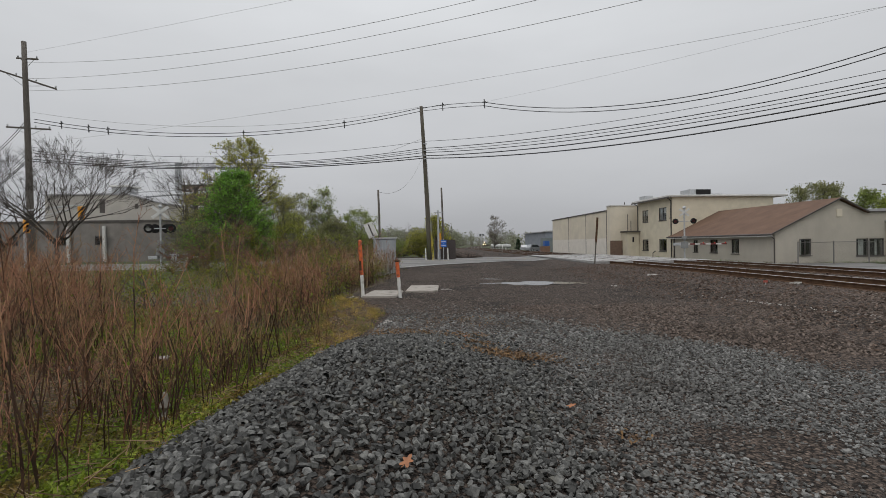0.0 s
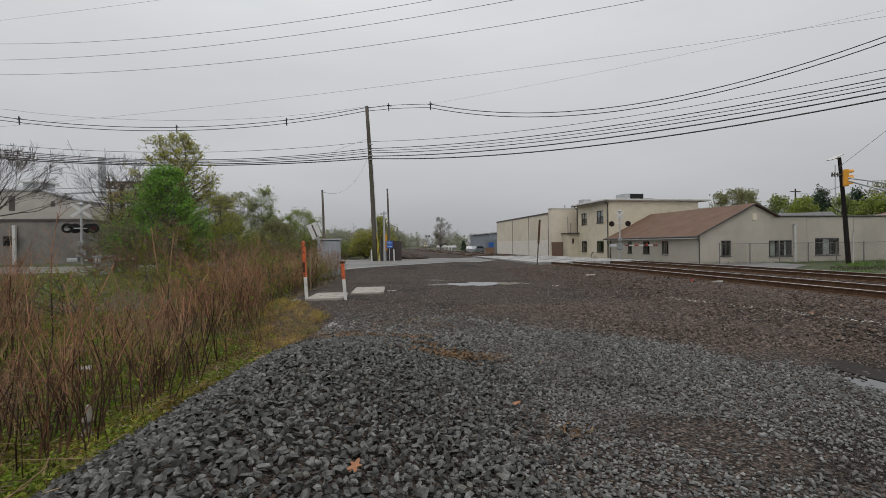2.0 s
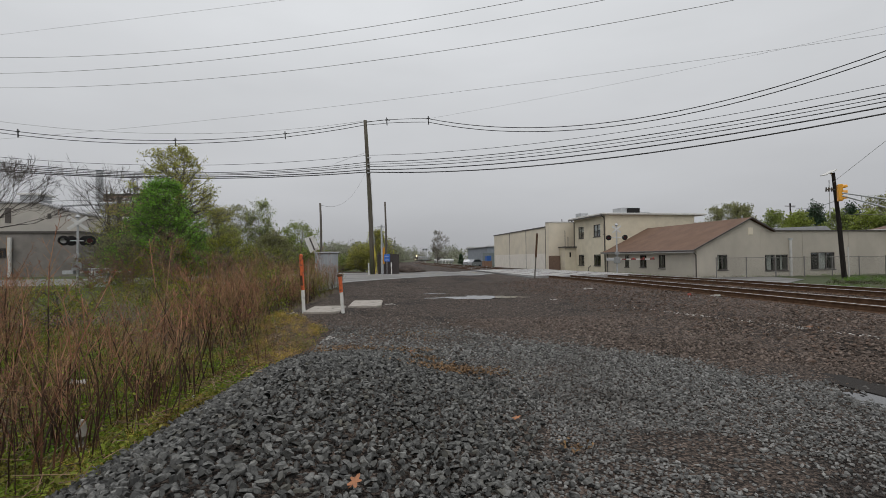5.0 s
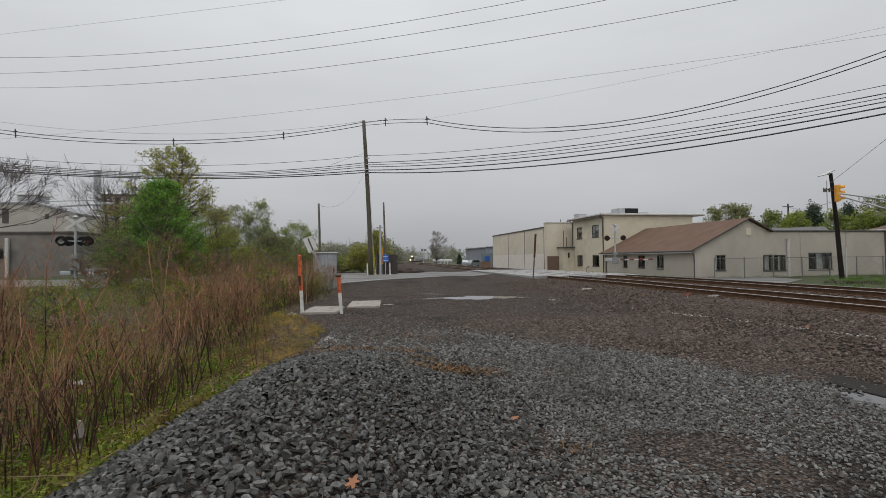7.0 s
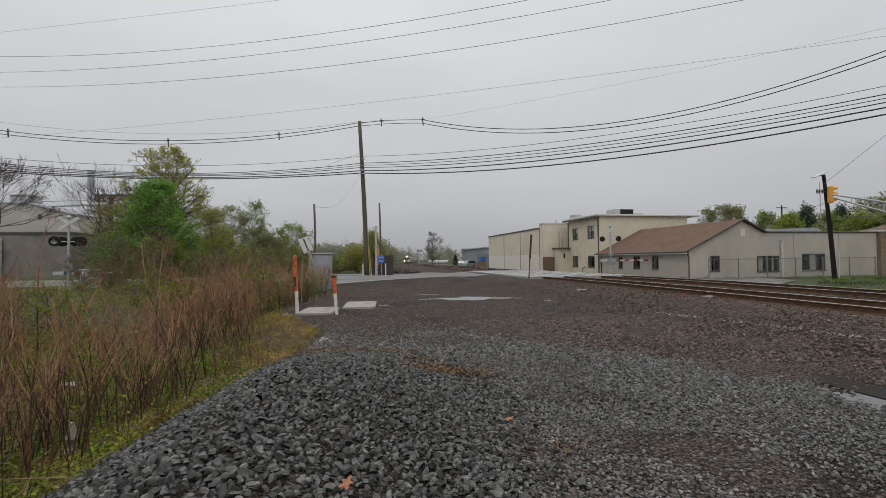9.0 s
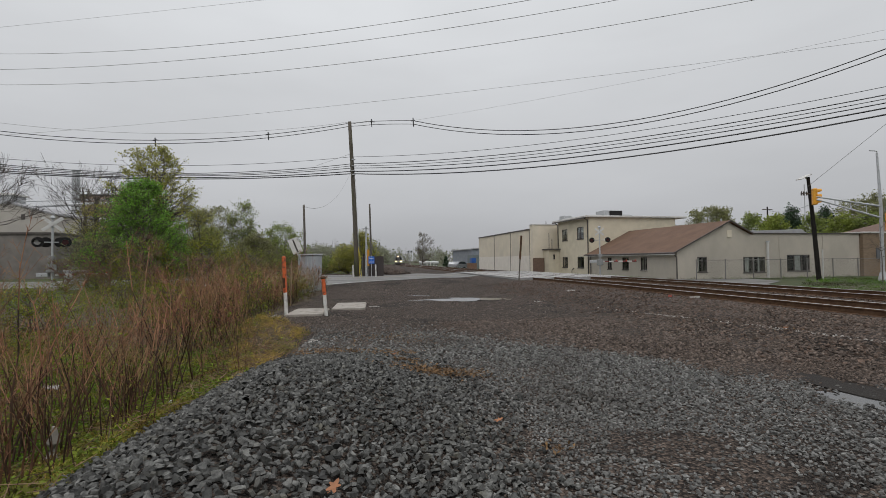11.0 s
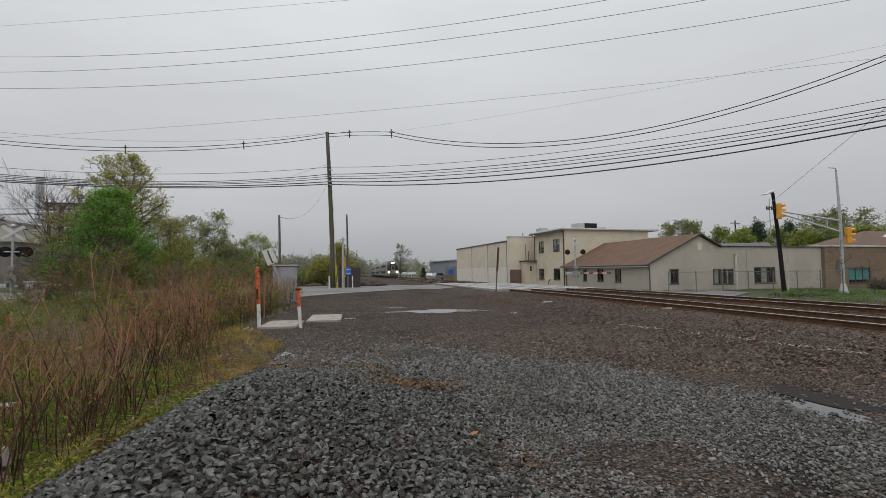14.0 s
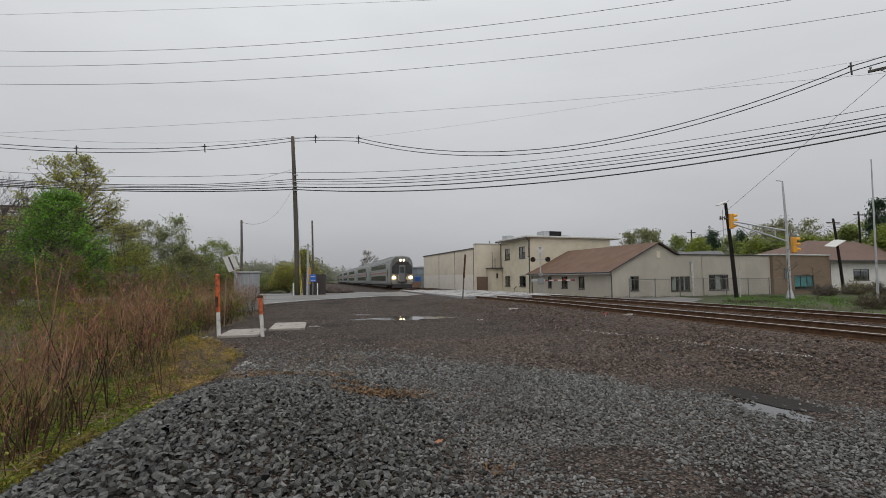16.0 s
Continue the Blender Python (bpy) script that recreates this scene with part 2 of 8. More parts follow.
def mesh_np(name, verts, faces, material, label="", category="", kind="stuff", parent=None, smooth=False, mats=None):
    """One mesh from arrays of vertices and of triangles or quads."""
    me = bpy.data.meshes.new(name)
    nf, k = faces.shape
    me.vertices.add(len(verts))
    me.vertices.foreach_set("co", verts.astype(np.float32).ravel())
    me.loops.add(nf * k)
    me.loops.foreach_set("vertex_index", faces.astype(np.int32).ravel())
    me.polygons.add(nf)
    me.polygons.foreach_set("loop_start", np.arange(0, nf * k, k, dtype=np.int32))
    for q in (material if isinstance(material, (list, tuple)) else [material]):
        me.materials.append(q)
    if mats is not None:
        me.polygons.foreach_set("material_index", mats.astype(np.int32))
    me.update(calc_edges=True)
    me.validate()
    if smooth:
        me.shade_smooth()
    else:
        me.shade_flat()
    ob = new(name, me)
    if parent:
        ob.parent = parent
    return tagged(ob, label, category, "", kind)


# ---- lie of the land ----
def track_x(y):
    """Centre of the nearer track: straight through the crossing, then an easy curve."""
    y = np.asarray(y, float)
    return 11.5 + 2.4e-4 * np.clip(y - 150, 0, None) ** 2


def rail_z(y):
    """Top of the rails."""
    return np.interp(y, [-60, 20, 60, 120, 180, 270, 600], [0.5, 0.5, 0.3, 0.15, 0.0, -0.35, -0.5])


def smooth01(a, b, v):
    q = np.clip((v - a) / (b - a), 0, 1)
    return q * q * (3 - 2 * q)


def weed_edge(y):
    """Where the gravel gives way to weeds."""
    return np.interp(y, [-10, 2, 5, 8, 11, 15, 22, 30, 40], [-2.95, -2.1, -1.82, -1.45, -1.25, -2.85, -2.35, -2.5, -6])


def tall_edge(y):
    """Where the tall dry stalks begin; grass lies between them and the gravel."""
    return np.interp(y, [2, 5, 7, 8, 9.5, 12, 13.5, 15, 22, 30, 34], [-2.35, -2.0, -1.78, -1.8, -2.1, -2.9, -3.3, -3.05, -2.45, -2.6, -5])


PUDDLES = ((3.9, 19.4, 1.4, 1.0, 3), (2.35, 22.0, 0.5, 0.3, 5), (5.5, 4.6, 0.21, 0.46, 8))


def mound(x, y):
    """The heap of ballast: a ridge beside the weeds."""
    cx = np.interp(y, [0, 3, 7, 9], [-1.3, -1.05, -0.75, -0.6])
    w = np.where(x < cx, 0.95, 1.5)
    prof = np.exp(-((x - cx) / w) ** 2)
    along = smooth01(0.3, 2.2, y) * (1 - smooth01(4.6, 9.2, y))
    return 0.5 * prof * along


def ground_z(x, y):
    x, y = np.asarray(x, float), np.asarray(y, float)
    base = np.interp(y, [0, 60, 120, 180, 270, 600, 3000], [0, 0, -0.15, -0.4, -0.75, -0.9, -0.9])
    dx = x - (track_x(y) + 2.05)
    bed = rail_z(y) - 0.18
    k = smooth01(6.6, 3.9, np.abs(dx))
    z = base * (1 - k) + bed * k
    # the street level beyond the tracks
    z = z + np.where(dx > 0, -0.12 * smooth01(4, 8, dx), 0)
    # weeds stand lower than the lot
    e = weed_edge(y)
    z = z - np.interp(y, [8, 14], [0.5, 0.3]) * smooth01(0, 2.2, e - x) * smooth01(40, 24, y) * smooth01(-60, -30, x)
    # the road rises a little on its way to the crossing
    z = z + 0.22 * smooth01(26, 34, y) * smooth01(60, 52, y) * smooth01(9.5, 5, x) * smooth01(-30, -12, x)
    return z + mound(x, y)


# ---- ground, road and tracks ----
M_LOT = surf("lot_gravel", (0.045, 0.034, 0.027), (0.102, 0.078, 0.064), 22, 0.8, 1.0, 30, c3=(0.042, 0.033, 0.027), s3=0.45, m3=0.5, rough2=0.95, bdist=0.02, spec=0.2)
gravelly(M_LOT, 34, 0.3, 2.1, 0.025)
M_WEEDSOIL = surf("weedy_soil", (0.04, 0.03, 0.014), (0.085, 0.06, 0.026), 3, 0.9, 0.8, 14, c3=(0.06, 0.038, 0.022), s3=0.9, m3=0.5, bdist=0.06)
M_FARGRASS = surf("rough_grass", (0.03, 0.05, 0.012), (0.06, 0.062, 0.022), 0.6, 0.95, 0.6, 6, c3=(0.075, 0.06, 0.04), s3=0.08, m3=0.5, bdist=0.1)
M_BED = surf("ballast_bed", (0.055, 0.041, 0.033), (0.1, 0.076, 0.063), 10, 0.85, 0.9, 24, c3=(0.045, 0.034, 0.028), s3=0.5, m3=0.55, bdist=0.03, spec=0.2)
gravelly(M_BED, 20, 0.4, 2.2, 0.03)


def axis_steps(parts):
    out = []
    for a, b, s in parts:
        out += list(np.arange(a, b - 1e-6, s))
    return np.array(out + [parts[-1][1]])


def build_ground():
    xs = axis_steps([(-3000, -400, 400), (-400, -60, 20), (-60, -16, 2), (-16, -6, 0.5), (-6, 4, 0.2), (4, 7, 0.1), (7, 22, 0.4), (22, 60, 2), (60, 400, 20), (400, 3000, 400)])
    ys = axis_steps([(-1000, -60, 100), (-60, -6, 3), (-6, 0, 0.6), (0, 14, 0.2), (14, 18, 0.4), (18, 24, 0.15), (24, 60, 0.6), (60, 200, 3), (200, 600, 10), (600, 3000, 200)])
    X, Y = np.meshgrid(xs, ys)
    Z = ground_z(X, Y)
    near = (np.abs(X) < 30) & (Y > -6) & (Y < 60)
    bumps = np.array([noise.noise(Vector((x * 0.8, y * 0.8, 0.3))) * 0.03 + noise.noise(Vector((x * 3, y * 3, 2.3))) * 0.012
                      if f else 0 for x, y, f in zip(X.ravel(), Y.ravel(), near.ravel())]).reshape(X.shape)
    for cx, cy, rx, ry, _ in PUDDLES:
        hollow = np.exp(-(((X - cx) / rx) ** 2 + ((Y - cy) / ry) ** 2) ** 2)
        bumps = bumps * (1 - 0.55 * hollow) - 0.022 * hollow
    Z = Z + bumps * np.where(Y > 26, 0.3, 1)
    v = np.stack([X.ravel(), Y.ravel(), Z.ravel()], 1)
    nx, ny = len(xs), len(ys)
    i = (np.arange(ny - 1)[:, None] * nx + np.arange(nx - 1)[None, :]).ravel()
    f = np.stack([i, i + 1, i + nx + 1, i + nx], 1)
    cx, cy = v[f].mean(1)[:, 0], v[f].mean(1)[:, 1]
    dx = cx - (track_x(cy) + 2.05)
    wob = np.array([noise.noise(Vector((a * 0.7, b * 0.7, 5.0))) for a, b in zip(cx, cy)]) * 0.5
    mats = np.zeros(len(f), int)
    mats[(cx + wob < weed_edge(cy) - 0.25)] = 1
    mats[(cy > 62) | (cx < -16) | (dx > 9) | (cy < -40) | ((dx + wob > 5.0) & (cy < 24))] = 2
    mats[(np.abs(dx + wob) < 5.4) & (cy < 600)] = 3
    mats[(cx > 2.5) & (dx < 0) & (cy > 50) & (cy < 330)] = 0
    mesh_np("ground", v, f, [M_LOT, M_WEEDSOIL, M_FARGRASS, M_BED], "grey gravel lot with dirt, weeds and grass around it", "ground", "structure", smooth=True, mats=mats)


build_ground()


def strip(name, stations, across, lift, material, label, category, up=True):
    """A paved strip: stations of (x_left, y_left, x_right, y_right), laid over the ground."""
    P = []
    for a, b in zip(stations, stations[1:]):
        n = max(1, int(math.hypot(b[0] - a[0], b[1] - a[1]) / 1.0)) if abs(a[0]) < 100 else 4
        P += [[a[k] + (b[k] - a[k]) * i / n for k in range(4)] for i in range(n)]
    P.append(list(stations[-1]))
    P = np.array(P)
    s = np.linspace(0, 1, across + 1)
    X = P[:, 0:1] + (P[:, 2:3] - P[:, 0:1]) * s
    Y = P[:, 1:2] + (P[:, 3:4] - P[:, 1:2]) * s
    Z = ground_z(X, Y) + lift
    v = np.stack([X.ravel(), Y.ravel(), Z.ravel()], 1)
    nx = across + 1
    i = (np.arange(len(P) - 1)[:, None] * nx + np.arange(across)[None, :]).ravel()
    f = np.stack([i, i + 1, i + nx + 1, i + nx], 1)
    if not up:
        f = f[:, ::-1]
    return mesh_np(name, v, f, material, label, category, "structure", smooth=True)


WEST = [(-140, 44, -140, 57), (-60, 40, -60, 52), (-24, 36, -24, 49), (-8, 32.0, -8, 48.6), (-3.2, 30.2, -3.2, 49), (2, 34.5, 2, 49.6), (7, 39.4, 7, 51.4), (9.7, 41, 9.7, 53)]
strip("road", WEST, 14, 0.03, M_ASPHALT, "worn wet grey asphalt road up to the level crossing", "road", up=False)
STREET = [(17.9, 21.0, 29.0, 29.4), (17.9, 24.5, 29.6, 31.6), (17.85, 33.4, 30.0, 33.5), (17.85, 34.0, 23.6, 34.0), (17.7, 40, 22.6, 40), (17.6, 54, 19.5, 56)]
strip("road_2", STREET, 8, 0.05, M_ASPHALT, "grey asphalt street between tracks and buildings", "road", up=False)
M_LINE = surf("road_line", (0.62, 0.615, 0.59), (0.36, 0.355, 0.34), 2.2, 0.7, c3=(0.17, 0.165, 0.16), s3=0.8, m3=0.55)
strip("road_line", [(x, a + 0.4, x2, a + 0.6) for x, a, x2, b in WEST], 1, 0.037, M_LINE, "worn white edge line on the road", "road line", up=False)
strip("road_line_2", [(x, b - 0.9, x2, b - 0.72) for x, a, x2, b in WEST], 1, 0.037, M_LINE, "worn white far edge line on the road", "road line", up=False)
strip("road_line_3", [(x, (a + b) / 2, x2, (a + b) / 2 + 0.16) for x, a, x2, b in WEST], 1, 0.037, surf("yellow_line", (0.42, 0.33, 0.12), (0.3, 0.25, 0.12), 4, 0.7), "faded yellow centre line on the road", "road line", up=False)
M_PANEL = surf("crossing_panel", (0.36, 0.35, 0.335), (0.26, 0.25, 0.24), 3, 0.4, 0.2, 30, rough2=0.7, c3=(0.2, 0.195, 0.19), s3=0.7, m3=0.52)


def build_crossing():
    """Concrete panels between and beside the rails."""
    for tx in (11.5, 15.6):
        for y in np.arange(30.0, 52.0, 2.45):
            for a, b in ((-1.75, -0.81), (-0.68, 0.68), (0.81, 1.75)):
                bm = bmesh.new()
                z = float(rail_z(y + 1.2))
                box(bm, tx + a, y, z - 0.25, tx + b, y + 2.44, z - 0.015, 0.006)
                part("crossing_panel", bm, M_PANEL, crossing)
    part("infill", boxm(13.28, 30, 0.1, 13.82, 52, 0.36, 0.01), M_ASPHALT, crossing, "asphalt infill between the tracks")
    for x0, x1 in ((9.6, 9.72), (17.38, 17.7)):
        part("infill", boxm(x0, 30, 0.0, x1, 53, 0.33, 0.01), M_ASPHALT, crossing)


crossing = thing("level_crossing", pose(0, 0, 0), "pale concrete level crossing panels set between the rails", "crossing", kind="structure")
build_crossing()


RAIL_PROFILE = [(-0.075, -0.17), (0.075, -0.17), (0.075, -0.155), (0.015, -0.135), (0.012, -0.045), (0.037, -0.03), (0.036, -0.004), (0.028, 0), (-0.028, 0), (-0.036, -0.004), (-0.037, -0.03), (-0.012, -0.045), (-0.015, -0.135), (-0.075, -0.155)]


def build_track(off, name):
    trk = thing(name, pose(0, 0, 0), "railway track with rusty rails on timber ties in ballast", "railway track", "railway tracks", "structure")
    ys = axis_steps([(-60, 160, 8), (160, 620, 12)])
    for side in (-0.755, 0.755):
        bm = bmesh.new()
        rings = []
        for y in ys:
            x = float(track_x(y)) + off + side
            rings.append([bm.verts.new((x + a, y, float(rail_z(y)) + b)) for a, b in RAIL_PROFILE])
        n = len(RAIL_PROFILE)
        for r, q in zip(rings, rings[1:]):
            for k in range(n):
                f = bm.faces.new((r[k], r[(k + 1) % n], q[(k + 1) % n], q[k]))
                f.material_index = 1 if k in (6, 7, 8) else 0
        bmesh.ops.recalc_face_normals(bm, faces=bm.faces)
        part("rail", bm, [M_RUST, M_STEEL], trk)
    tie = bmesh.new()
    box(tie, -1.3, -0.115, -0.35, 1.3, 0.115, -0.172, 0.012)
    me = bpy.data.meshes.new("tie")
    tie.to_mesh(me)
    tie.free()
    me.materials.append(M_TIE)
    rng = random.Random(5)
    for i in range(225):
        y = -20 + i * 0.55
        if 29.8 < y < 52.6:
            continue
        ob = new("tie", me)
        ob.parent = trk
        ob.matrix_basis = pose(float(track_x(y)) + off + rng.uniform(-0.04, 0.04), y, float(rail_z(y)) - 0.003 + rng.uniform(-0.01, 0.006), 0, 0, rng.uniform(-1, 1))
    return trk


build_track(0.0, "railway_track")
build_track(4.1, "railway_track")


# ---- buildings along the street ----
def striped(name, c1, c2, pitch, groove=0.6, rough=0.6, axis="Z"):
    """Lapped boards: a shallow shadow-less relief line at each lap, and uneven weathering."""
    m = surf(name, c1, c2, 0.8, rough, c3=tuple(x * 0.86 for x in c1), s3=0.35, m3=0.52, stretch=(1, 1, 0.6))
    n, l = m.node_tree.nodes, m.node_tree.links
    b = n["Principled BSDF"]
    g = n.new("ShaderNodeNewGeometry")
    s = n.new("ShaderNodeSeparateXYZ")
    l.new(g.outputs["Position"], s.inputs[0])
    md = n.new("ShaderNodeMath")
    md.operation = "DIVIDE"
    md.inputs[1].default_value = pitch
    l.new(s.outputs[axis], md.inputs[0])
    fr = n.new("ShaderNodeMath")
    fr.operation = "FRACT"
    l.new(md.outputs[0], fr.inputs[0])
    bp = n.new("ShaderNodeBump")
    bp.inputs["Strength"].default_value = groove
    bp.inputs["Distance"].default_value = 0.03
    bp.invert = True
    l.new(fr.outputs[0], bp.inputs["Height"])
    l.new(bp.outputs[0], b.inputs["Normal"])
    return m


M_SIDING = surf("cream_siding", (0.46, 0.42, 0.352), (0.4, 0.366, 0.308), 0.8, 0.6, c3=(0.38, 0.347, 0.29), s3=0.35, m3=0.55, stretch=(1, 1, 0.6))
M_STUCCO = surf("cream_stucco", (0.63, 0.57, 0.44), (0.56, 0.505, 0.39), 1.2, 0.85, 0.2, 30, c3=(0.52, 0.47, 0.36), s3=0.3, m3=0.55)
M_WARE = surf("cream_panel", (0.69, 0.62, 0.495), (0.61, 0.55, 0.445), 0.7, 0.8, 0.15, 20, c3=(0.57, 0.515, 0.42), s3=0.25, m3=0.52)
M_WARELOW = surf("pale_plinth_paint", (0.74, 0.69, 0.62), (0.65, 0.605, 0.54), 1.2, 0.8, 0.15, 20)
M_SHINGLE = striped("brown_shingle", (0.168, 0.106, 0.076), (0.132, 0.084, 0.062), 0.07, 0.5, 0.9)
M_SHINGLE.node_tree.nodes["Principled BSDF"].inputs["Specular IOR Level"].default_value = 0.15
M_SHINGLE2 = striped("dark_brown_shingle", (0.15, 0.094, 0.07), (0.12, 0.076, 0.058), 0.07, 0.5, 0.9)
M_TRIMDARK = surf("dark_trim", (0.06, 0.05, 0.045), (0.09, 0.08, 0.07), 3, 0.6)
M_TRIMPALE = surf("pale_trim", (0.6, 0.59, 0.56), (0.5, 0.49, 0.47), 3, 0.6)
M_BRICK = surf("brown_brick", (0.17, 0.122, 0.08), (0.27, 0.195, 0.13), 5, 0.85, 0.4, 25, rnd=0.1, stretch=(1, 1, 3))
M_GLASS = surf("window_glass", (0.8, 0.85, 0.85), (0.7, 0.76, 0.77), 2, 0.02, spec=0.5)
M_GLASS.node_tree.nodes["Principled BSDF"].inputs["Transmission Weight"].default_value = 1.0
M_BLIND = surf("window_blind", (0.5, 0.49, 0.45), (0.4, 0.39, 0.36), 2, 0.8)
M_GREYBOX = surf("grey_box_paint", (0.13, 0.135, 0.14), (0.1, 0.105, 0.11), 3, 0.6)
M_ROOFGREY = surf("roof_membrane", (0.36, 0.36, 0.36), (0.28, 0.28, 0.29), 1.5, 0.8)

ALPHA = 3.4
CORNER = pose(24.3, 34.25, -0.12, 0, 0, ALPHA)


def wall(bm, length, height, t, holes):
    """A wall along +x, its face at y=0 and its back at y=t, with openings (x0, z0, x1, z1) through it."""
    xs = sorted({0, length, *[h[0] for h in holes], *[h[2] for h in holes]})
    for x0, x1 in zip(xs, xs[1:]):
        cuts = sorted([(h[1], h[3]) for h in holes if h[0] <= x0 + 1e-6 and h[2] >= x1 - 1e-6])
        z = 0
        for a, b in cuts + [(height, height)]:
            if a - z > 1e-4:
                box(bm, x0, 0, z, x1, t, a)
            z = b
    bmesh.ops.remove_doubles(bm, verts=bm.verts, dist=1e-4)
    return bm


def laps(x0, x1, z0, z1, holes, cut=None, pitch=0.165):
    """Lapped boards on a wall's face: each course leans out to its lower edge. cut(z) gives the ends of a course under a gable."""
    bm = bmesh.new()
    z = z0
    while z < z1 - 0.02:
        zt = min(z + pitch, z1)
        a, b = cut(zt) if cut else (x0, x1)
        xs = sorted({a, b, *[q for h in holes for q in (h[0], h[2]) if a < q < b]})
        for xa, xb in zip(xs, xs[1:]):
            if any(h[0] <= xa + 1e-6 and h[2] >= xb - 1e-6 and h[1] < zt - 0.03 and h[3] > z + 0.03 for h in holes) or xb - xa < 0.01:
                continue
            v = [bm.verts.new(p) for p in ((xa, -0.016, z), (xb, -0.016, z), (xb, -0.004, zt), (xa, -0.004, zt), (xa, 0.004, z), (xb, 0.004, z), (xb, 0.004, zt), (xa, 0.004, zt))]
            for f in ((0, 1, 2, 3), (4, 5, 1, 0), (3, 2, 6, 7), (4, 0, 3, 7), (1, 5, 6, 2)):
                bm.faces.new([v[i] for i in f])
        z = zt
    return bm


def window(parent, m, w, h, mullions=1, blind=0.0, frame_mat=None, sill=True, depth=0.1, blind_mat=None, curtains=()):
    """A window set in an opening: m places its lower left corner on the wall's face, x along the wall, y into it."""
    fm = frame_mat or M_TRIMPALE
    bm = bmesh.new()
    f = 0.06
    for a in ((0, 0, w, f), (0, h - f, w, h), (0, f, f, h - f), (w - f, f, w, h - f)):
        box(bm, a[0], 0.02, a[1], a[2], depth, a[3])
    for i in range(1, mullions + 1):
        x = w * i / (mullions + 1)
        box(bm, x - 0.03, 0.03, f, x + 0.03, depth - 0.01, h - f)
    bm.transform(m)
    wf = part("window", bm, fm, parent)
    n = mullions + 1
    for i in range(n):
        g = boxm(w * i / n + 0.04, 0.065, f * 0.8, w * (i + 1) / n - 0.04, 0.075, h - f * 0.8)
        g.transform(m)
        part("pane", g, M_GLASS, wf).visible_shadow = False
    if blind:
        g = boxm(f, 0.13, h * (1 - blind), w - f, 0.14, h - f)
        g.transform(m)
        part("blind", g, blind_mat or M_BLIND, wf, "drawn pale blind" if not blind_mat else "turquoise window film")
    for a, b in curtains:
        g = bmesh.new()
        k = max(3, int((b - a) * w / 0.09))
        row = [(a * w + (b - a) * w * i / k, 0.14 + 0.025 * (i % 2)) for i in range(k + 1)]
        prism(g, row + [(x, y + 0.008) for x, y in row[::-1]], f, h - f, "z")
        g.transform(m)
        part("curtain", g, M_BLIND, wf, "pale pleated curtain")
    if sill:
        g = boxm(-0.05, -0.06, -0.07, w + 0.05, 0.02, 0.0)
        g.transform(m)
        part("sill", g, fm, wf)
    # a black sheet stands in for the shade of the room inside
    g = boxm(0.0, 0.5, 0.0, w, 0.52, h)
    g.transform(m)
    part("unlit_room_sheet", g, M_BLACK, wf, "black sheet behind the glass, standing in for the unlit room")
    return wf


def side(x, y, z, turn):
    return pose(x, y, z, 0, 0, turn)


